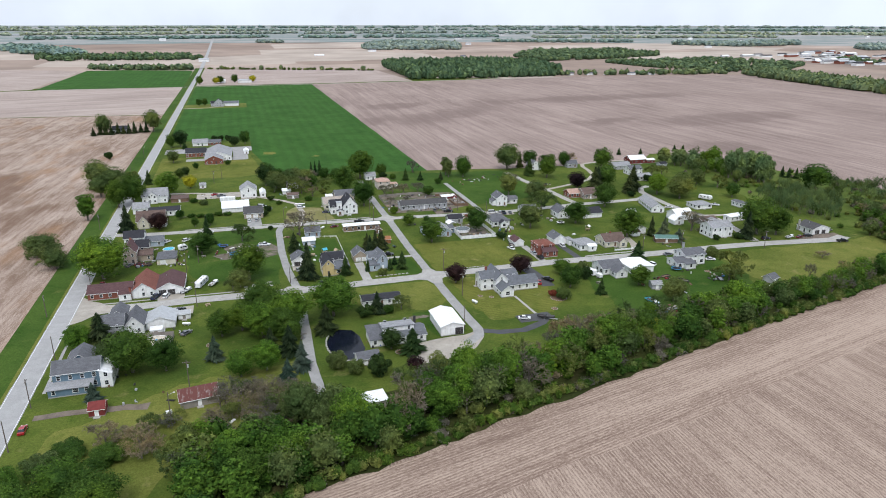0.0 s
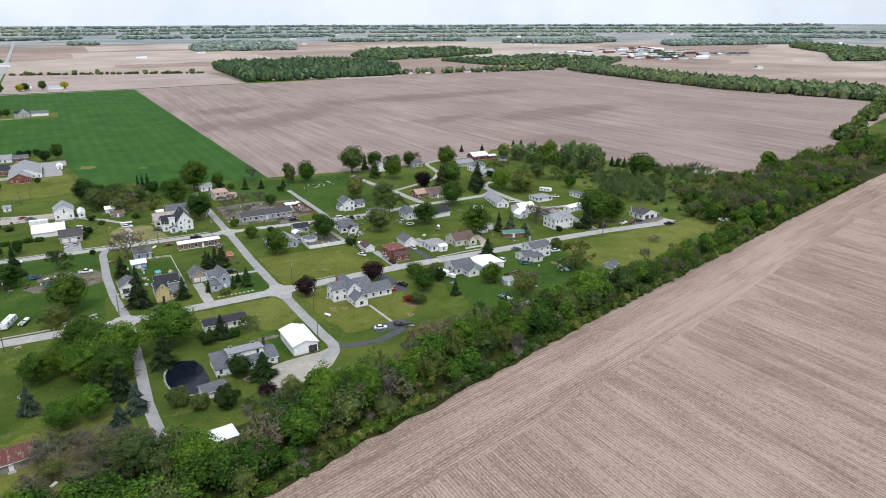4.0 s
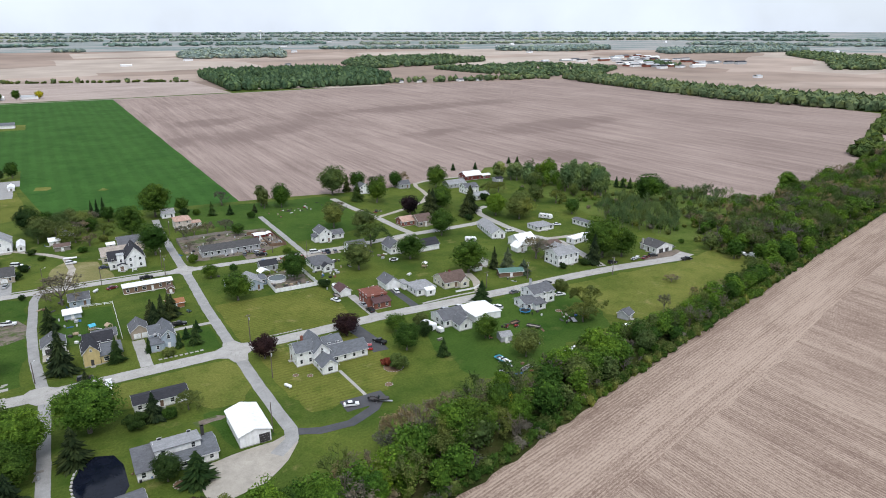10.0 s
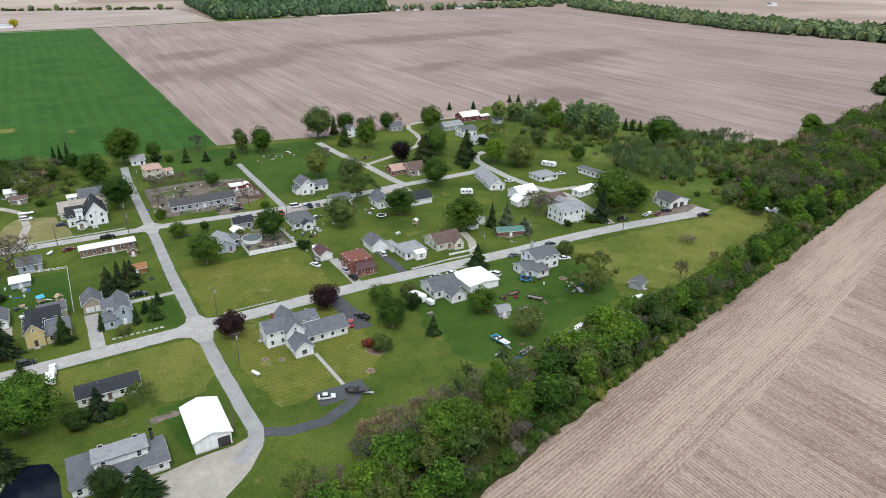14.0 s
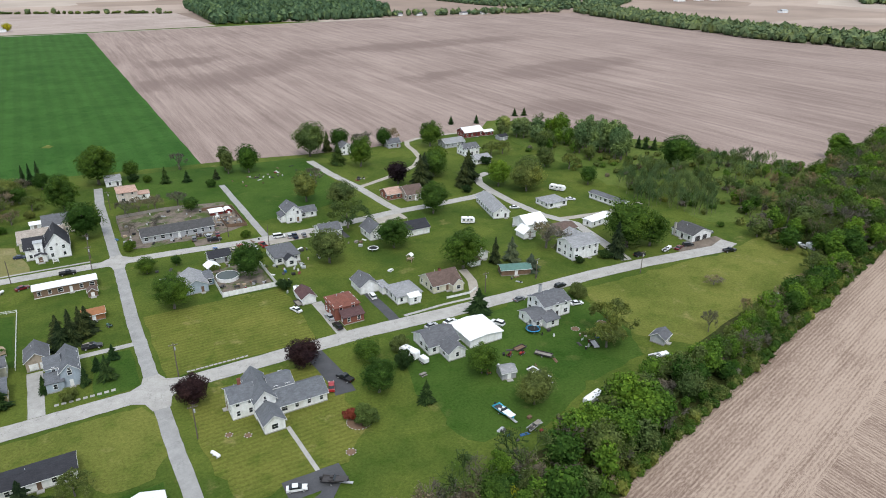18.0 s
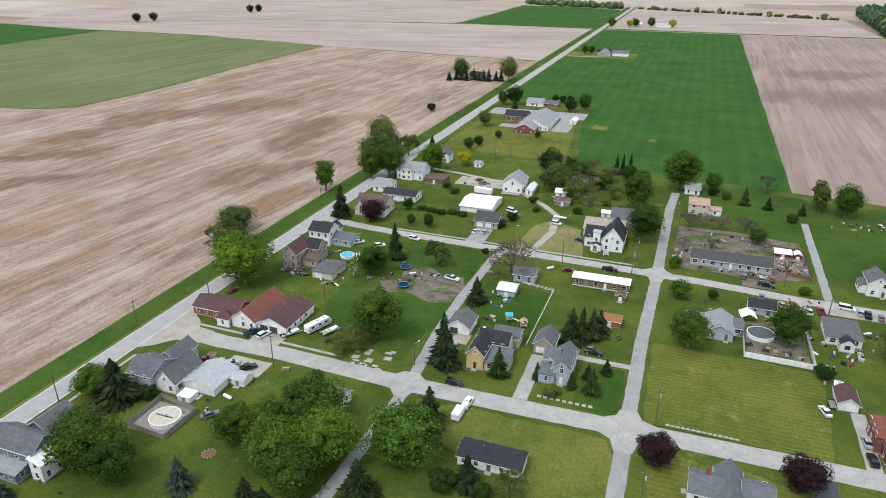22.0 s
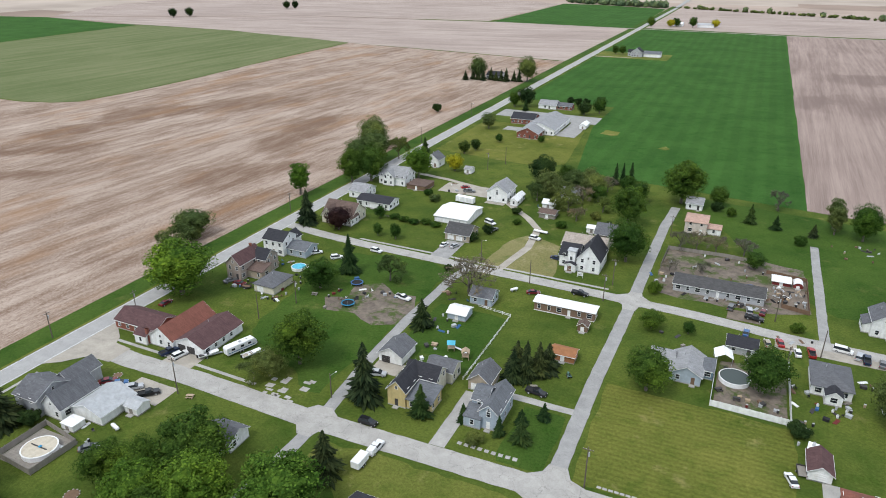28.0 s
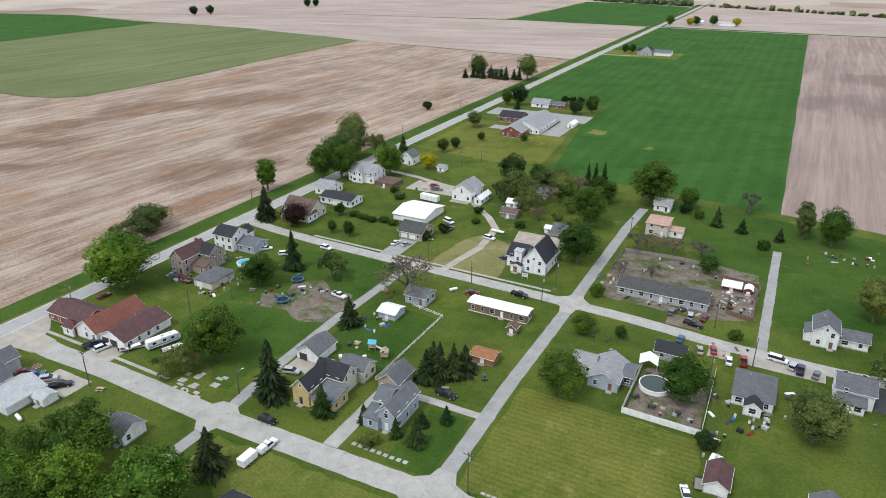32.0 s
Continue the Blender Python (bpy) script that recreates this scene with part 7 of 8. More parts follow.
for kind, col, x, y, rz, label in (
        ("suv", "black", -46.5, 4.3, 0, "black sport utility car parked on the street"),
        ("sedan", "darkred", -118, -9.5, 45, "dark red car in the gravel yard"), ("sedan", "blue", -114.5, -9, 45, "bright blue car in the gravel yard"),
        ("suv", "silver", -109.5, -8.8, 45, "silver car in the gravel yard"), ("pickup", "black", -104, -9.2, 48, "black pickup truck in the gravel yard"),
        ("sedan", "grey", -100.3, -30.5, 50, "grey car parked on the back lawn"), ("pickup", "navy", -114, 8.2, 70, "navy pickup truck by the double garage"),
        ("suv", "white", -110, 8.2, 75, "white car by the double garage"), ("sedan", "darkred", -124.5, 51.5, 12, "dark red car beside the taupe house"),
        ("sedan", "grey", -129, 51.8, 60, "dark grey car beside the taupe house"), ("sedan", "white", -115.5, 84.6, 45, "white car beside the blue annex"),
        ("suv", "white", -95.5, 95.5, -8, "white car parked by the north street"), ("suv", "white", -106, 84, 40, "white car under the garden trees"),
        ("pickup", "white", -68.5, 65.5, -10, "old white pickup truck on the dirt lot"), ("pickup", "black", -16, 93.2, -2, "black pickup truck opposite the church"),
        ("sedan", "white", -74.5, 112, 82, "white car on the concrete drive"), ("sedan", "silver", -70.3, 112.5, 75, "silver car on the concrete drive"),
        ("van", "white", -66.3, 141.5, -25, "white van beside the arched workshop"), ("pickup", "black", 38, 99.5, -8, "black pickup truck before the ranch house"),
        ("suv", "silver", 36.4, 104.3, 95, "silver car before the ranch house"), ("sedan", "darkred", 40.5, 105, 80, "dark red car before the ranch house"), ("suv", "grey", 31, 104.5, 80, "dark grey car before the ranch house"),
        ("sedan", "blue", 36, 89, 85, "grey-blue car behind the pool yard"), ("sedan", "tan", 42, 85, 100, "pale car behind the pool yard"), ("sedan", "red", 45.4, 87, 100, "faded red car behind the pool yard"),
        ("sedan", "white", 50, 83, 95, "white car beside the hip-roofed bungalow"), ("pickup", "red", 53.6, 84.5, 95, "red pickup truck beside the bungalow"), ("van", "white", 62, 89.8, -8, "long white van parked on the street"),
        ("pickup", "navy", 67.8, 87, 85, "dark pickup truck parked by the street"), ("sedan", "grey", 71.6, 86.5, 80, "grey car parked by the street"),
        ("sedan", "white", 47.4, 25.5, 110, "white car on the mown lawn edge"), ("sedan", "silver", 55.2, 15.5, 95, "silver car on the concrete drive"), ("suv", "black", 55.2, 8.6, 95, "black car on the concrete drive"),
        ("suv", "white", 73.3, 22, 85, "white car before the garage"), ("sedan", "red", 41.5, -21, 70, "bright red car on the asphalt drive"), ("pickup", "black", 46.3, -19, 112, "dark pickup truck on the asphalt drive"),
        ("sedan", "silver", 81, -5.6, 8, "silver car parked on the street"), ("sedan", "white", 87.5, -6.2, 8, "white car parked by the carport"), ("suv", "white", 100.3, -14.5, 115, "white car on the grass by the carport"),
        ("sedan", "grey", 116, -4.6, 4, "dark grey car parked on the street"), ("sedan", "white", 131, -16.5, -15, "white car beside the two-storey house"), ("suv", "black", 134.5, -3.5, 8, "black car on the village street"),
        ("pickup", "black", 213.5, -12, -12, "black pickup truck on the meadow"), ("sedan", "darkred", 198, 0, 20, "dark red car by the street end"), ("suv", "black", 203.5, 0.2, -15, "black car by the street end"),
        ("sedan", "grey", 222, 6, -30, "grey car behind the garage house"), ("sedan", "white", 168, 71, -25, "white car by the long house"), ("sedan", "white", 198.5, 67.5, -30, "white car by the low bungalow"),
        ("suv", "black", 179, 2.5, -5, "black car under the big tree"), ("sedan", "darkred", -30.5, 87.5, 20, "maroon car by the mobile home"), ("sedan", "white", 20.8, -53.2, -18, "white car on the asphalt pad"),
        ("sedan", "red", -139.6, -82.5, 92, "red car parked by the country road"), ("van", "white", -101.8, -86.5, 100, "white van beside the old barn"), ("suv", "silver", -54.5, 23.5, 15, "silver car behind the big conifer"),
        ("pickup", "black", -12.8, 33.2, -5, "black pickup truck on the narrow drive"), ("suv", "white", -44, 133, -10, "white car parked behind the church"), ("pickup", "grey", -62.5, 134, 70, "grey pickup truck by the gravel lane"),
        ("sedan", "navy", -31, 118, -8, "dark blue car beside the church"), ("pickup", "grey", -90, 176, 15, "old pickup truck in the gravel yard"), ("sedan", "red", -94, 181, 40, "red car in the gravel yard"),
        ("sedan", "navy", 126, 121, 20, "dark blue car behind the brick house"), ("suv", "silver", 66, 88.2, 75, "silver car before the white house"), ("sedan", "darkred", -137, 30, 88, "dark red car under the maple"), ("sedan", "silver", -137, 22, 85, "silver car by the brick gable")):
    vehicle(kind, col, x, y, rz, label)
vehicle("pickup", "white", -40.2, -3.2, 88, "white pickup truck with a covered bed", True)


def box_trailer(x, y, rz, length, width, h, mat, label, wheels=2, name="trailer"):
    t = thing(name, x, y, 0.05, rz, label, "trailer")
    box_part("body", t, mat, -length / 2, length / 2, -width / 2, width / 2, 0.5, 0.5 + h, 0.12)
    box_part("drawbar", t, "trim_dark", length / 2, length / 2 + 1.1, -0.06, 0.06, 0.42, 0.54)
    for s in (-1, 1):
        for k in range(wheels):
            add_wheel(t, (k - (wheels - 1) / 2) * 0.85, s * (width / 2 + 0.02), 0.33)
    return t


box_trailer(-40.9, -9, 88, 4.4, 2.2, 1.9, "metal_white", "white enclosed cargo trailer behind the pickup")
box_trailer(-86, 161.5, -5, 9, 2.6, 2.6, "metal_white", "long white box trailer on grass")
box_trailer(69.3, -22.4, 100, 2.8, 1.8, 1.5, "metal_white", "small white cargo trailer on the lawn")
box_trailer(99.5, -60.4, 14, 6.5, 2.2, 1.4, "metal_white", "old white trailer at the thicket edge")
box_trailer(244, -27, 80, 4.8, 2.2, 1.9, "metal_white", "weathered white trailer at the meadow edge")
box_trailer(-44, 140.8, -8, 6, 1.4, 0.5, "metal_white", "long pale flat trailer on grass", 1)


def camper(x, y, rz, length, label):
    """A caravan with a rounded nose, windows and a coloured stripe."""
    t = thing("camper_trailer", x, y, 0.05, rz, label, "camper")
    L = length / 2
    profile_part("body", [(-L, 0.55), (-L, 2.5), (-L + 0.3, 2.9), (L - 0.8, 2.9), (L, 2.1), (L, 0.9), (L - 0.5, 0.55)], 1.22, "metal_white", t, 0.04, 0.1)
    for s in (-1, 1):
        box_part("stripe", t, "tarp_blue" if length > 8 else "car_tan", -L + 0.3, L - 0.6, s * 1.225 - 0.01, s * 1.225 + 0.01, 1.1, 1.3)
        for px in (-L * 0.6, 0, L * 0.5):
            box_part("window", t, "glass_dark", px - 0.5, px + 0.5, s * 1.21 - 0.02, s * 1.21 + 0.02, 1.7, 2.3)
        for k in (-0.5, 0.5):
            add_wheel(t, k * 0.9 - 0.3, s * 1.1, 0.35)
    box_part("roof_vent", t, "metal_grey", -0.4, 0.4, -0.35, 0.35, 2.88, 3.1, 0.05)
    box_part("roof_vent", t, "metal_grey", L * 0.4, L * 0.4 + 0.5, -0.25, 0.25, 2.88, 3.05, 0.05)
    box_part("drawbar", t, "trim_dark", L, L + 1.2, -0.05, 0.05, 0.45, 0.57)
    return t


camper(-96.6, 18, 70, 9.5, "long white camper trailer on the lawn")
camper(67.2, -17.4, 108, 6.5, "white camper trailer beside the cottage")
camper(139, 65.5, -28, 6, "small white camper on the back lawn")
camper(202, 82, -58, 8, "white camper parked under the trees")
camper(-107, 69.5, 30, 4, "small white camper by the round pool")
camper(51.8, 37, 80, 3.6, "small white camper behind the garage")


def boat(x, y, rz, length, label, hull="metal_white", deck="metal_white", inside="trim_dark"):
    t = thing("boat", x, y, 0.0, rz, label, "boat", "boats on trailers")
    bm = bmesh.new()
    L, W = length, length * 0.18
    rows = []
    for k in range(9):
        f = k / 8
        w = W * (1 - max(0, f - 0.45) ** 2 * 3.2) if f < 1 else 0.02
        x0 = -L / 2 + L * f
        rise = 0.35 * f * f
        rows.append([bm.verts.new((x0, yy * w, z)) for yy, z in ((-1, 1.15 + rise), (-0.85, 0.75 + rise), (0, 0.45 + rise * 1.2), (0.85, 0.75 + rise), (1, 1.15 + rise))])
    for a, b in zip(rows, rows[1:]):
        for i in range(4):
            bm.faces.new((a[i], a[i + 1], b[i + 1], b[i]))
    bm.faces.new(rows[0])
    bmesh.ops.recalc_face_normals(bm, faces=bm.faces[:])
    bmesh.ops.solidify(bm, geom=bm.faces[:], thickness=0.06)
    part("hull", bm, hull, t)
    profile_part("foredeck", [(0.0, 1.2), (0.0, 1.32), (L * 0.46, 1.5), (L * 0.46, 1.42)], W * 0.75, deck, t, 0, 0.02)
    box_part("cockpit_floor", t, inside, -L * 0.45, 0, -W * 0.8, W * 0.8, 0.85, 0.92)
    for s in (-0.5, 0.5):
        box_part("seat", t, deck, -L * 0.22, -L * 0.1, s * W - 0.25, s * W + 0.25, 0.92, 1.35, 0.04)
    profile_part("windshield", [(-0.05, 1.3), (-0.35, 1.75), (-0.3, 1.75), (0.1, 1.3)], W * 0.8, "glass_dark", t, 0.1, 0)
    box_part("outboard_motor", t, "rubber", -L / 2 - 0.45, -L / 2 - 0.02, -0.2, 0.2, 0.6, 1.45, 0.06)
    box_part("trailer_frame", t, "metal_grey", -L * 0.4, L * 0.65, -0.35, 0.35, 0.34, 0.46)
    for s in (-1, 1):
        add_wheel(t, -L * 0.12, s * W * 0.9, 0.3)
    return t


boat(-102.6, 11.6, 55, 5.8, "white motorboat on its trailer by the garage")
boat(-91.8, 17, 64, 5.8, "white motorboat beside the camper", inside="car_tan")
boat(94, -44.4, -80, 7.6, "large white speedboat on the grass")
boat(75.8, -53.6, -84, 7.2, "pale blue boat with open white deck", "plastic_cyan")
boat(192.5, 1.0, 15, 5.5, "white boat on a trailer by the street")
boat(29, -55.2, -35, 6.2, "boat under a dark fitted cover", "trim_dark", "trim_dark")
boat(130.4, -54, -12, 6.2, "white boat beside the small meadow shed")
boat(79, -62, 15, 4.6, "old grey rowing boat in the scrub", "metal_grey", "wood_grey")


def garden_tractor(x, y, rz, colour, label):
    """A small lawn tractor with hood, seat and mower deck."""
    t = thing("lawn_tractor", x, y, 0.03, rz, label, "tractor")
    box_part("hood", t, colour, 0.15, 1.15, -0.32, 0.32, 0.5, 0.98, 0.08)
    box_part("fender", t, colour, -0.85, 0.1, -0.5, 0.5, 0.55, 0.72, 0.06)
    box_part("seat", t, "rubber", -0.6, -0.15, -0.25, 0.25, 0.72, 0.86, 0.04)
    box_part("seat_back", t, "rubber", -0.66, -0.54, -0.25, 0.25, 0.84, 1.2, 0.04)
    box_part("mower_deck", t, "trim_dark", -0.35, 0.6, -0.62, 0.62, 0.16, 0.34, 0.05)
    bm = bmesh.new()
    add_tube(bm, (0.1, 0, 0.8), (-0.02, 0, 1.2), 0.03, 0.03, 6)
    add_tube(bm, (-0.02, 0, 1.18), (-0.035, 0, 1.23), 0.2, 0.2, 12)
    part("steering_wheel", bm, "rubber", t)
    for s in (-1, 1):
        add_wheel(t, -0.55, s * 0.5, 0.36, 0.26)
        add_wheel(t, 0.95, s * 0.42, 0.22, 0.16)
    return t


def utility_trailer(x, y, rz, length, mat, label):
    """An open flat trailer with low sides."""
    t = thing("utility_trailer", x, y, 0.03, rz, label, "trailer")
    L = length / 2
    box_part("bed", t, mat, -L, L, -0.95, 0.95, 0.5, 0.6, 0.02)
    for s in (-1, 1):
        box_part("side_rail", t, "trim_dark", -L, L, s * 0.95 - 0.04, s * 0.95 + 0.04, 0.6, 0.95)
        add_wheel(t, -0.1, s * 1.08, 0.32)
    box_part("front_rail", t, "trim_dark", L - 0.04, L + 0.04, -0.95, 0.95, 0.6, 0.95)
    box_part("drawbar", t, "trim_dark", L, L + 1.2, -0.05, 0.05, 0.42, 0.54)
    return t


garden_tractor(92.8, -31.6, 30, "barn_red", "faded red lawn tractor on the grass")
garden_tractor(96.6, -32.6, 200, "paint_red", "red lawn tractor beside the scrap trailer")
garden_tractor(82.4, -36.2, 80, "shed_orange", "orange lawn tractor parked by the shed")
garden_tractor(-7, 44.5, 120, "metal_green", "green lawn tractor on the lawn")
utility_trailer(101.6, -36.4, -55, 5.2, "wood_grey", "open flat trailer loaded with scrap")
utility_trailer(97.6, -30.2, 10, 3.6, "wood_brown", "small open trailer with brown boards")
utility_trailer(118.5, -39.5, 70, 4.0, "metal_grey", "grey flat trailer under the half-bare tree")
utility_trailer(-121, 50.4, 10, 3.4, "wood_brown", "small open trailer beside the taupe house")
utility_trailer(49.5, 29.6, 95, 3.6, "wood_grey", "open grey trailer beside the maroon-roofed garage")


# ---- poles, fences, pools and garden things ----
def pole(x, y, h, label="weathered wooden utility pole with crossarm", arm=True, lamp=False, rz=0, z=0.0):
    t = thing("utility_pole" if not lamp else "street_lamp", x, y, z, rz, label, "pole", "utility poles")
    bm = bmesh.new()
    add_tube(bm, (0, 0, -0.2), (0, 0, h), 0.17, 0.11, 10)
    part("mast", bm, "pole_wood", t)
    if arm:
        box_part("crossarm", t, "pole_wood", -1.2, 1.2, -0.14, -0.02, h - 0.75, h - 0.6)
        for px in (-1.05, -0.4, 0.4, 1.05):
            bm = bmesh.new()
            add_tube(bm, (px, -0.08, h - 0.6), (px, -0.08, h - 0.4), 0.05, 0.035, 6)
            part("insulator", bm, "metal_grey", t)
        bm = bmesh.new()
        add_tube(bm, (0.28, 0, h - 2.4), (0.28, 0, h - 1.4), 0.2, 0.2, 10)
        part("transformer", bm, "metal_grey", t)
    if lamp:
        bm = bmesh.new()
        add_tube(bm, (0, 0, h - 0.8), (1.6, 0, h - 0.2), 0.04, 0.04, 6)
        part("lamp_arm", bm, "metal_grey", t)
        box_part("lamp_head", t, "metal_white", 1.4, 2.0, -0.14, 0.14, h - 0.32, h - 0.14, 0.04)
    return t


for i, (x, y, h) in enumerate([(5.6, -24.6, 10), (-3.6, -55, 9.5), (6.6, 5.0, 11), (-8, 92.4, 10), (-34, 94.4, 9), (-7.5, 105.5, 10), (5, 160, 9), (-56, 104.5, 9), (-97.6, -5.6, 11), (44, 101, 9.5), (56, 84, 9), (46.4, 70, 9), (-140.6, -69.8, 9.5), (-140.6, -92, 9.5),
                               (-97, -73, 10.5), (-101, -90, 10), (-140.4, -40, 9), (-151.6, 118, 9), (-139.4, 20.5, 9), (-103.5, 34.9, 9), (-99, 48.4, 8.5), (168, -9, 9), (-151.6, 60, 9), (-151.6, 0, 9), (-151.6, 180, 9), (-151.6, 250, 9), (-151.6, 330, 9), (-95, 214, 9.5), (-90, 228, 9.5), (131, 6, 8.5), (109, 6, 8)]):
    pole(x, y, h, arm=i % 3 != 1, rz=90 if x < -130 else 0) if i not in (7, 15, 26) else pole(x, y, h, "wooden street pole with a lamp arm", False, True)
pole(-60.4, 9.6, 7.5, "wooden street pole with a lamp arm", False, True, 60)


def fence(pts, h, mat, label, panel=2.4, gap=0.0, name="fence", rails=False):
    t = thing(name, pts[0][0], pts[0][1], 0, 0, label, "fence")
    ox, oy = pts[0]
    for a, b in zip(pts, pts[1:]):
        ln = math.hypot(b[0] - a[0], b[1] - a[1])
        n = max(1, round(ln / panel))
        ang = math.degrees(math.atan2(b[1] - a[1], b[0] - a[0]))
        for i in range(n):
            f, w = i / n, ln / n
            m = pose(a[0] - ox + (b[0] - a[0]) * f, a[1] - oy + (b[1] - a[1]) * f, 0, 0, 0, ang)
            fitted("post", ("fp", h, mat), lambda bm: add_box(bm, -0.07, 0.07, -0.07, 0.07, 0, h + 0.12, 0.02), mat, t, m)
            if rails:
                for zz in (h * 0.45, h * 0.9):
                    fitted("rail", ("fr", round(w, 2), mat), lambda bm: add_box(bm, 0.05, w - 0.05, -0.03, 0.03, -0.06, 0.06), mat, t, m @ pose(0, 0, zz))
            else:
                fitted("panel", ("fn", round(w, 2), h, mat), lambda bm: add_box(bm, 0.06, w - 0.06, -0.03, 0.03, 0.06, h, 0.01), mat, t, m)
    return t


fence([(29, 70), (28.8, 47), (47.6, 46.4), (47.4, 76)], 1.9, "fence_white", "tall white vinyl privacy fence around the pool yard")
fence([(-32.6, 31), (-32.2, 69), (-44, 71)], 1.1, "fence_white", "low white rail fence across the gardens", 3, rails=True)
fence([(-117, -41), (-104.8, -42), (-104.4, -30.5), (-117, -28.5), (-117, -41)], 1.7, "wood_grey", "weathered wooden fence around the pool deck", 2.0)
fence([(46, 124), (46, 112), (54, 110), (54, 136), (41, 138)], 1.5, "wood_brown", "brown wooden pen fence", 2.5)
fence([(5.5, 128), (6, 146), (27, 147), (41, 145)], 1.5, "wood_grey", "old weathered wooden field fence", 3)
fence([(95, 8.5), (104, 8), (108, 10)], 0.9, "fence_white", "white picket fence before the bungalow", 2.0)
fence([(-112, 130), (-84, 131)], 1.0, "wood_grey", "low weathered garden fence", 2.5, rails=True)


def round_pool(x, y, r, h, water, label, wall="metal_white", name="pool", z=0.0):
    t = thing(name, x, y, z, 0, label, "pool")
    bm = bmesh.new()
    add_tube(bm, (0, 0, 0), (0, 0, h), r, r, 32)
    part("wall", bm, wall, t)
    bm = bmesh.new()
    add_tube(bm, (0, 0, h), (0, 0, h + 0.06), r - 0.18, r - 0.18, 32)
    part("surface", bm, water, t)
    bm = bmesh.new()
    for k in range(32):
        a, b = k * math.pi / 16, (k + 1) * math.pi / 16
        v = [bm.verts.new((math.cos(q) * rr, math.sin(q) * rr, zz)) for q, rr, zz in ((a, r - 0.2, h + 0.12), (b, r - 0.2, h + 0.12), (b, r + 0.1, h + 0.1), (a, r + 0.1, h + 0.1))]
        bm.faces.new(v)
    bmesh.ops.remove_doubles(bm, verts=bm.verts[:], dist=0.001)
    bmesh.ops.recalc_face_normals(bm, faces=bm.faces[:])
    part("rim", bm, "fence_white" if wall == "metal_white" else wall, t)
    return t


round_pool(34, 61.5, 4.0, 1.2, "pool_water", "above-ground pool with white wall and dark water")
deckpool = round_pool(-109.8, -35.7, 3.9, 1.3, "cover_tan", "round pool under a tan winter cover")
box_part("cover_tube", deckpool, "trim_dark", -2.6, 2.4, -0.16, 0.1, 1.37, 1.5)
box_part("cover_float", deckpool, "plastic_blue", -0.2, 0.5, -0.3, 0.5, 1.38, 1.62, 0.1)
round_pool(-113.6, 70.6, 2.7, 1.0, "plastic_cyan", "round pool under a bright blue cover")
round_pool(-17.5, 37.2, 0.8, 0.3, "plastic_cyan", "small blue paddling pool on the grass", "plastic_cyan", "paddling_pool")
deck = thing("pool_deck", -110.8, -35.5, 0, 0, "weathered wooden deck around the pool", "deck")
for i in range(20):
    fitted("plank", ("plank", 12), lambda bm: add_box(bm, -6, 6, -0.27, 0.27, 0.0, 0.05), "wood_grey", deck, pose(0, -5.6 + i * 0.58, 0.06))
shed("small white pool shed with pale roof", -112.5, -108.5, -28, -24.5, 1.7, 0.5, "flat", "siding_white", "metal_white")


def trampoline(x, y, r, label, net=True, mat="plastic_blue"):
    t = thing("trampoline", x, y, 0.05, 0, label, "trampoline")
    bm = bmesh.new()
    add_tube(bm, (0, 0, 0.82), (0, 0, 0.86), r * 0.82, r * 0.82, 24)
    part("jump_mat", bm, "rubber", t)
    bm = bmesh.new()
    for k in range(24):
        a, b = k * math.pi / 12, (k + 1) * math.pi / 12
        bm.faces.new([bm.verts.new((math.cos(q) * rr, math.sin(q) * rr, zz)) for q, rr, zz in ((a, r * 0.8, 0.9), (b, r * 0.8, 0.9), (b, r, 0.86), (a, r, 0.86))])
    bmesh.ops.remove_doubles(bm, verts=bm.verts[:], dist=0.001)
    bmesh.ops.solidify(bm, geom=bm.faces[:], thickness=0.08)
    part("safety_pad", bm, mat, t)
    for k in range(6):
        a = k * math.pi / 3
        bm = bmesh.new()
        add_tube(bm, (math.cos(a) * r, math.sin(a) * r, 0), (math.cos(a) * r, math.sin(a) * r, 2.5 if net else 0.86), 0.03, 0.03, 6)
        part("leg", bm, "metal_grey", t)
    if net:
        bm = bmesh.new()
        for k in range(48):
            a = k * math.pi / 24
            add_tube(bm, (math.cos(a) * r * 0.95, math.sin(a) * r * 0.95, 0.9), (math.cos(a) * r * 0.95, math.sin(a) * r * 0.95, 2.4), 0.035, 0.035, 3)
        part("net", bm, "trim_dark", t)
    return t


trampoline(-83, 54.5, 2.3, "blue trampoline with dark safety net on the dirt lot")
trampoline(107.6, -23.4, 2.3, "blue trampoline with safety net by the house")
trampoline(90.6, 59, 2.2, "trampoline with pale rim on the lawn", False, "fence_white")
trampoline(-88, 68.5, 2.2, "dark trampoline beside the dirt lot", False, "tarp_blue")


def playset(x, y, rz, label, roof="plastic_cyan"):
    t = thing("playset", x, y, 0, rz, label, "playset")
    for px in (-0.9, 0.9):
        for py in (-0.9, 0.9):
            box_part("post", t, "wood_tan", px - 0.07, px + 0.07, py - 0.07, py + 0.07, 0, 2.6)
    box_part("platform", t, "wood_tan", -1, 1, -1, 1, 1.1, 1.2)
    bm = bmesh.new()
    roof_gable(bm, -1, 1, -1, 1, 2.5, 0.7, "x", 0.2, 0.06)
    part("roof", bm, roof, t)
    profile_part("slide", [(1.0, 1.1), (3.2, 0.1), (3.4, 0.1), (3.4, 0.18), (1.0, 1.25)], 0.35, "fence_white", t, 0, 0)
    return t


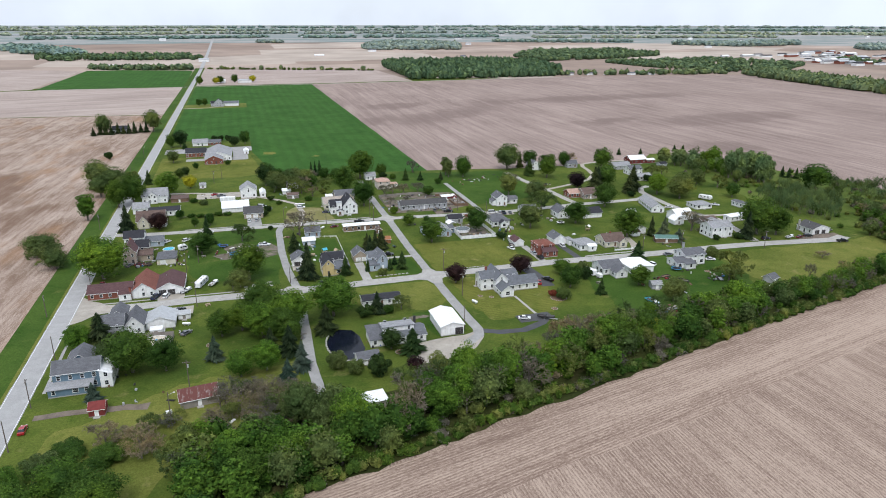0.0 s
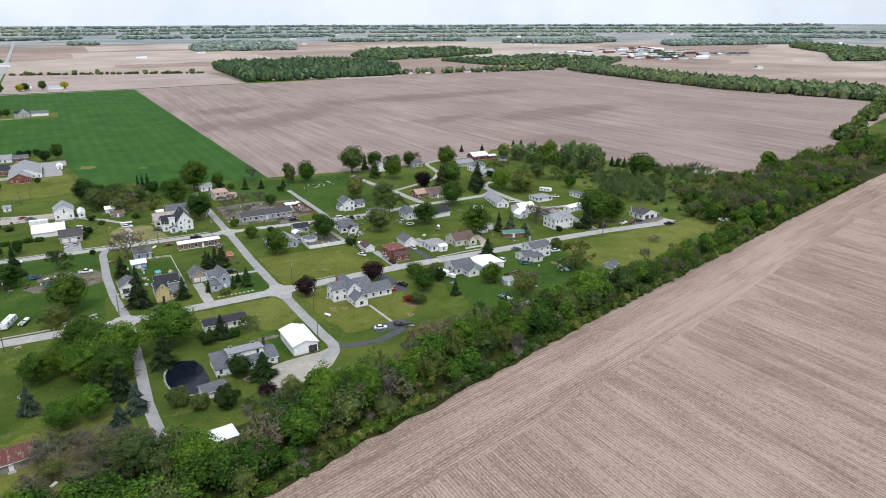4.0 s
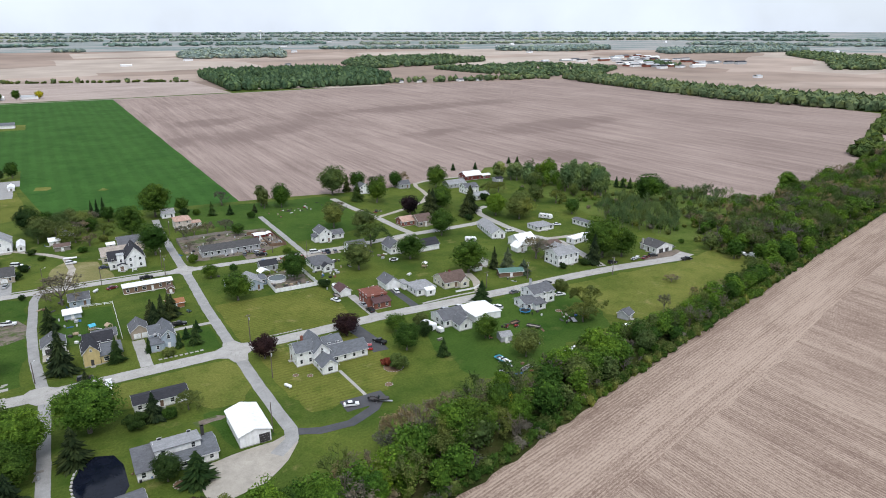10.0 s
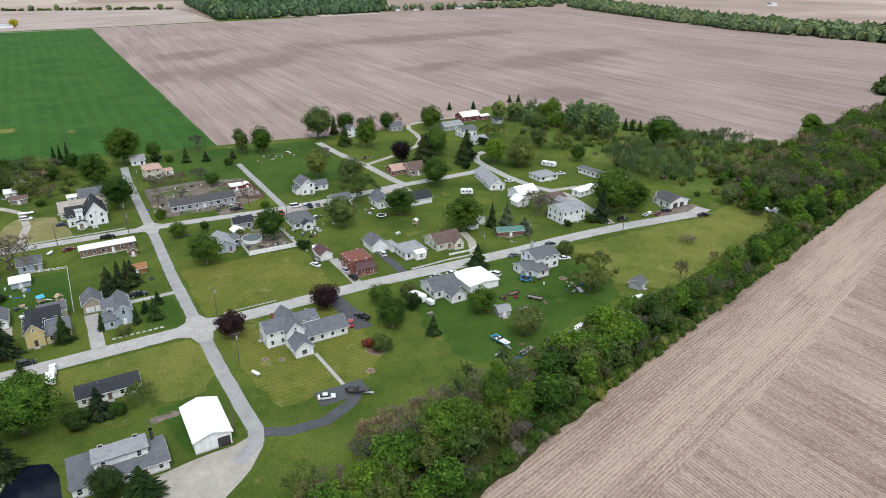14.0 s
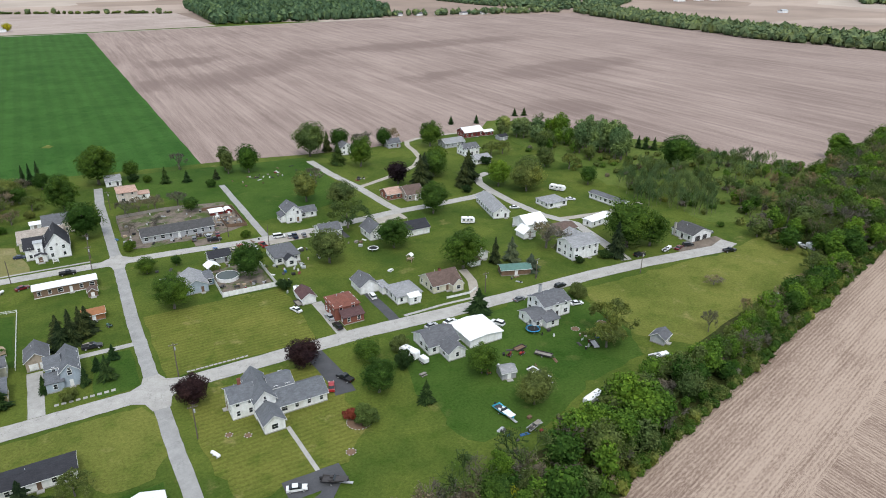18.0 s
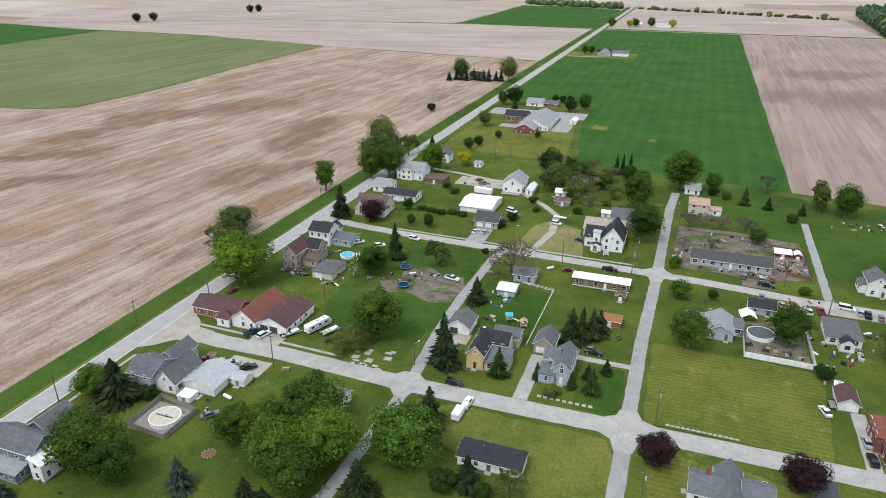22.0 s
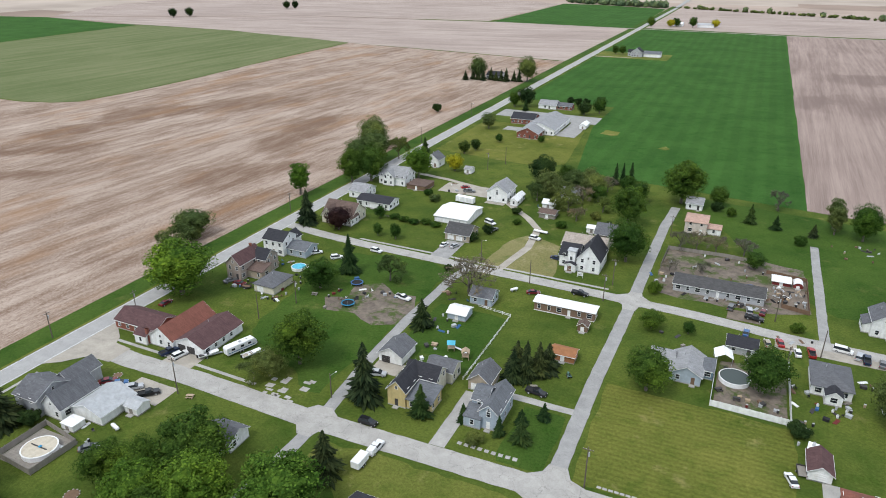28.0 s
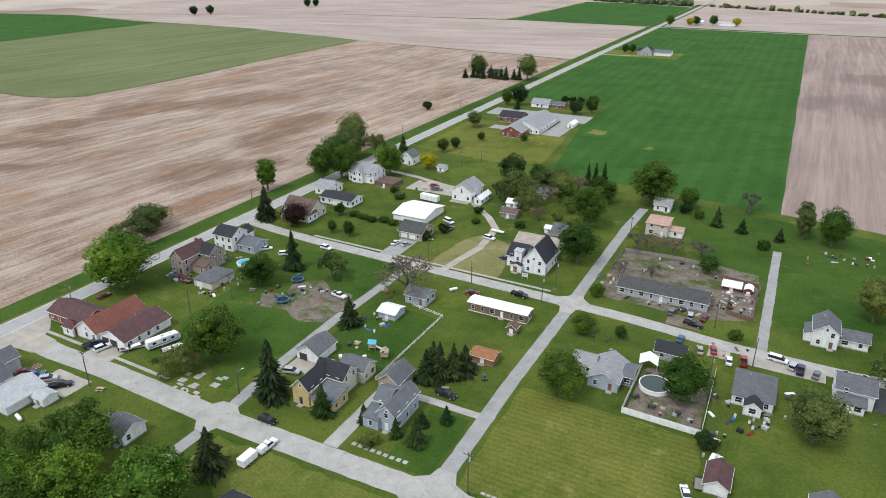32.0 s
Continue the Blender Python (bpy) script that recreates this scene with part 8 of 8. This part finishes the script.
playset(-41.5, 43.5, 20, "play tower with blue roof and white slide")
playset(-36, 41, 110, "wooden play tower with slide", "wood_tan")
playset(98.5, 42.5, 40, "white plastic play tower on the lawn", "fence_white")


def bench_table(x, y, rz, mat, label):
    t = thing("picnic_table", x, y, 0, rz, label, "table")
    box_part("tabletop", t, mat, -0.95, 0.95, -0.4, 0.4, 0.7, 0.77, 0.01)
    for s in (-1, 1):
        box_part("bench", t, mat, -0.95, 0.95, s * 0.75 - 0.14, s * 0.75 + 0.14, 0.42, 0.47, 0.01)
        box_part("leg_frame", t, mat, s * 0.7 - 0.05, s * 0.7 + 0.05, -0.8, 0.8, 0, 0.42)
        box_part("leg_post", t, mat, s * 0.7 - 0.05, s * 0.7 + 0.05, -0.3, 0.3, 0.42, 0.7)
    return t


for x, y, rz, mt in ((-14.2, 35.6, 20, "wood_grey"), (-93.6, -5.5, 20, "wood_tan"), (-47, 44, 0, "wood_tan"), (66, -28, 10, "wood_grey"), (30.5, 55, 40, "trim_dark"), (35, 52.5, 0, "trim_dark"), (-97, 56, 10, "wood_grey"), (88, 38, 30, "fence_white")):
    bench_table(x, y, rz, mt, "picnic table standing on the grass")


def tank(x, y, rz, label):
    t = thing("propane_tank", x, y, 0, rz, label, "tank")
    bm = bmesh.new()
    add_tube(bm, (-1.1, 0, 0.85), (1.1, 0, 0.85), 0.48, 0.48, 16)
    for s in (-1, 1):
        bmesh.ops.create_uvsphere(bm, u_segments=12, v_segments=8, radius=0.48, matrix=Matrix.Translation((s * 1.1, 0, 0.85)))
    part("vessel", bm, "metal_white", t)
    for s in (-0.7, 0.7):
        box_part("foot", t, "metal_grey", s - 0.08, s + 0.08, -0.35, 0.35, 0, 0.45)
    return t


for x, y, rz in ((7.9, -33.4, 115), (-100.6, -22.8, -15), (-21.5, -48.8, 8), (-37, 86.5, 50), (-120.5, 27, 30), (86, -36, 60)):
    tank(x, y, rz, "white propane tank on short feet")
canopy = thing("pop_up_canopy", 30.5, 70.5, 0, 8, "white peaked canopy beside the pool", "canopy")
bm = bmesh.new()
roof_gable(bm, -2.4, 2.4, -2.4, 2.4, 2.3, 1.3, "y", 0.1, 0.05)
part("top", bm, "canvas_white", canopy)
for px in (-2.2, 2.2):
    for py in (-2.2, 2.2):
        box_part("leg", canopy, "metal_grey", px - 0.04, px + 0.04, py - 0.04, py + 0.04, 0, 2.3)
sign = thing("church_sign", -19.2, 106.5, 0, 5, "white church notice board on the lawn", "sign")
box_part("board", sign, "trim_white", -0.9, 0.9, -0.08, 0.08, 0.7, 2.0, 0.02)
for s in (-1, 1):
    box_part("post", sign, "trim_white", s * 0.95 - 0.06, s * 0.95 + 0.06, -0.06, 0.06, 0, 2.2)
for k in range(4):
    box_part("text_bar", sign, "trim_dark", -0.7, 0.7 - 0.2 * (k % 2), -0.09, -0.082, 1.0 + k * 0.22, 1.08 + k * 0.22)


def mulch(x, y, r, label="round mulch bed in the lawn", ring="stone"):
    t = thing("flower_bed", x, y, 0.03, 0, label, "flower bed")
    bm = bmesh.new()
    add_tube(bm, (0, 0, 0), (0, 0, 0.1), r, r * 0.9, 18)
    part("soil", bm, "wood_brown", t)
    for k in range(int(r * 7)):
        a = k * 6.283 / int(r * 7)
        fitted("edging_stone", ("es",), lambda bm: add_box(bm, -0.2, 0.2, -0.12, 0.12, 0, 0.16, 0.04), ring, t, pose(math.cos(a) * r, math.sin(a) * r, 0, 0, 0, math.degrees(a) + 90))
    return t


for x, y, r in ((42.3, -38, 3.2), (36, -47.5, 1.2), (12.5, -27, 0.9), (16.5, -29.5, 0.9), (-91.6, -42.3, 1.6), (-118.5, -6, 1.2), (130, -30, 1.4), (120, -29, 1.3), (-30, -66, 1.8)):
    mulch(x, y, r)

# stone rim of the pond
rim = thing("pond_edging", -47, -55, 0.03, 0, "pale stone edging around the pond", "edging")
for k in range(46):
    a = k * 6.283 / 46
    x, y = math.cos(a) * 6.5, math.sin(a) * 12.4
    if x > -2.5 and not -12.5 < y < -9:
        continue
    fitted("stone", ("ps", k % 3), lambda bm: add_box(bm, -0.5, 0.5, -0.28, 0.28, 0, 0.25 + 0.06 * (k % 3), 0.08), "stone", rim, pose(x, y, 0, 0, 0, math.degrees(a) + 90 + 20 * (k % 2)))


# ---- scattered yard clutter ----
crnd = random.Random(31)
JUNK = ["wood_brown", "metal_grey", "tarp_blue", "trim_white", "barn_red", "rubber", "wood_tan", "metal_grey", "trim_dark", "metal_grey", "wood_brown", "metal_white", "trim_dark", "rubber", "wood_grey"]


def clutter(x, y, label_mat):
    mt = label_mat
    k = crnd.randrange(4)
    word = {"wood_brown": "brown wooden", "metal_grey": "grey metal", "tarp_blue": "blue tarpaulin-covered", "trim_white": "white plastic", "barn_red": "red painted", "rubber": "black rubber", "wood_tan": "pale wooden", "metal_white": "white metal", "trim_dark": "dark plastic", "plastic_blue": "blue plastic", "wood_grey": "weathered grey"}[mt]
    if k == 0:
        t = thing("crate", x, y, 0.03, crnd.uniform(0, 180), word + " crate lying in the yard", "crate")
        s = crnd.uniform(0.4, 0.8)
        box_part("box", t, mt, -s, s, -s * 0.7, s * 0.7, 0, s, 0.04)
        box_part("lid", t, mt, -s - 0.04, s + 0.04, -s * 0.7 - 0.04, s * 0.7 + 0.04, s, s + 0.08, 0.02)
    elif k == 1:
        t = thing("barrel", x, y, 0.03, 0, word + " barrel standing in the yard", "barrel")
        bm = bmesh.new()
        add_tube(bm, (0, 0, 0), (0, 0, 0.45), 0.28, 0.33, 14)
        add_tube(bm, (0, 0, 0.45), (0, 0, 0.9), 0.33, 0.28, 14)
        part("drum", bm, mt, t)
        bm = bmesh.new()
        add_tube(bm, (0, 0, 0.88), (0, 0, 0.94), 0.29, 0.29, 14)
        part("lid", bm, "metal_grey", t)
    elif k == 2:
        t = thing("garden_chair", x, y, 0.03, crnd.uniform(0, 360), word + " garden chair on the grass", "chair")
        box_part("seat", t, mt, -0.28, 0.28, -0.28, 0.28, 0.4, 0.46, 0.02)
        box_part("backrest", t, mt, -0.28, 0.28, 0.24, 0.3, 0.46, 1.0, 0.02)
        for px in (-0.24, 0.24):
            for py in (-0.24, 0.24):
                box_part("leg", t, mt, px - 0.03, px + 0.03, py - 0.03, py + 0.03, 0, 0.4)
    else:
        t = thing("lumber_pile", x, y, 0.03, crnd.uniform(0, 180), word + " boards piled on the ground", "lumber")
        for j in range(5):
            box_part("board", t, mt, -1.2 + crnd.uniform(-0.3, 0.3), 1.2, -0.4 + 0.18 * j, -0.24 + 0.18 * j, 0, 0.1 + 0.05 * (j % 3))


for cx, cy, rad, n in ((36, 121, 6, 5), (48, 118, 5, 14), (-122, 54, 5, 6), (-110, 50, 5, 6), (-107, 62, 6, 8), (-90, 64, 8, 7), (-76, 62, 6, 5), (-50, 57, 7, 9), (-47, 38, 6, 5), (96, -36, 6, 3), (119, -37, 4, 7), (112, -26, 4, 3), (76, -60, 5, 9), (57, 58, 6, 10), (50, 66, 4, 6),
                         (128, 12, 6, 7), (-104, -28, 5, 5), (-118, -60, 4, 6), (-108, -72, 8, 6), (-90, -95, 6, 4), (38, 68, 6, 8), (90, 178, 10, 6), (72, 172, 8, 6), (-48, 166, 6, 6), (-95, 178, 7, 8), (-38, -58, 3, 4), (86, 70, 6, 5), (160, 50, 6, 5), (187, 70, 6, 5)):
    for _ in range(n):
        clutter(cx + crnd.uniform(-rad, rad), cy + crnd.uniform(-rad, rad), crnd.choice(JUNK))

# distant farm and factory buildings
def far_shed(x, y, w, d, h, wall, roof):
    t = thing("farm_building", x, y, far_lift(x, y) - 0.3, crnd.choice([0, 0, 8, -6]), "pale distant building with low roof", "building", "distant buildings")
    box_part("wall", t, wall, -w / 2, w / 2, -d / 2, d / 2, 0, h)
    bm = bmesh.new()
    roof_gable(bm, -w / 2, w / 2, -d / 2, d / 2, h, h * 0.45, "x", 0.4, 0.2)
    part("roof", bm, roof, t)


for i in range(60):
    a = crnd.random()
    x, y = 1390 + crnd.uniform(0, 340), 1060 + crnd.uniform(0, 440)
    far_shed(x, y, crnd.uniform(14, 46), crnd.uniform(10, 20), crnd.uniform(4, 7), crnd.choice(["metal_white", "siding_white", "brick_red", "metal_grey"]), crnd.choice(["metal_white", "roof_grey", "metal_grey", "roof_dark"]))
for i in range(45):
    ang, r = crnd.uniform(-0.75, 1.15), crnd.uniform(1500, 3900)
    x, y = math.sin(ang) * r, math.cos(ang) * r
    far_shed(x, y, crnd.uniform(12, 40), crnd.uniform(9, 18), crnd.uniform(4, 8), crnd.choice(["metal_white", "siding_white", "metal_white", "metal_grey"]), crnd.choice(["metal_white", "roof_grey", "metal_grey"]))
for x, y in ((600, 1056), (640, 1048), (680, 1040), (730, 1030), (770, 1020), (-190, 1452), (-250, 1470), (-300, 1490)):
    far_shed(x, y, 14, 10, 4, "siding_white", "roof_grey")
tower = thing("water_tower", 1040, 3560, far_lift(1040, 3560), 0, "white water tower near the horizon", "water tower")
bm = bmesh.new()
add_tube(bm, (0, 0, 0), (0, 0, 32), 2.5, 2, 12)
part("shaft", bm, "metal_white", tower)
bm = bmesh.new()
bmesh.ops.create_uvsphere(bm, u_segments=16, v_segments=10, radius=9, matrix=Matrix.Translation((0, 0, 38)) @ Matrix.Diagonal((1, 1, 0.75, 1)))
part("vessel", bm, "metal_white", tower)

# crowded yards: the ranch front, the pen, the pool yard and the field-edge piles
for x0, x1, y0, y1, n in ((13, 40, 106.5, 109.6, 16), (43.5, 54, 112, 127, 22), (41, 56, 84, 92, 8), (53, 64, 56, 60, 8), (64.5, 70, 62, 78, 8), (29, 41, 62, 74, 6), (72, 90, 172, 181, 14), (101, 108, 159, 167, 8), (118.5, 126, 144, 150, 8), (-92, -76, 48, 70, 10), (-134, -119, 70, 76, 8), (-58, -48, 68, 84, 8), (86, 124, -46, -28, 4), (3, 11, 110, 125, 8), (8, 40, 122, 145, 12), (33, 45, 49, 58, 8), (48, 53, 38, 64, 8), (12, 26, 68, 84, 4), (-116, -106, 46, 50, 8), (-126, -117, 48, 53, 4), (-64, -58, -62, -40, 3)):
    for i in range(n):
        clutter(crnd.uniform(x0, x1), crnd.uniform(y0, y1), crnd.choice(JUNK))
for i in range(16):
    f = crnd.random()
    clutter(190 + 32 * f, -47 + 7 * f + crnd.uniform(-1.5, 1.5), crnd.choice(["metal_white", "trim_white", "metal_grey", "wood_brown"]))
boat(243, -23, 70, 6.0, "white boat beside the scrub at the meadow edge")
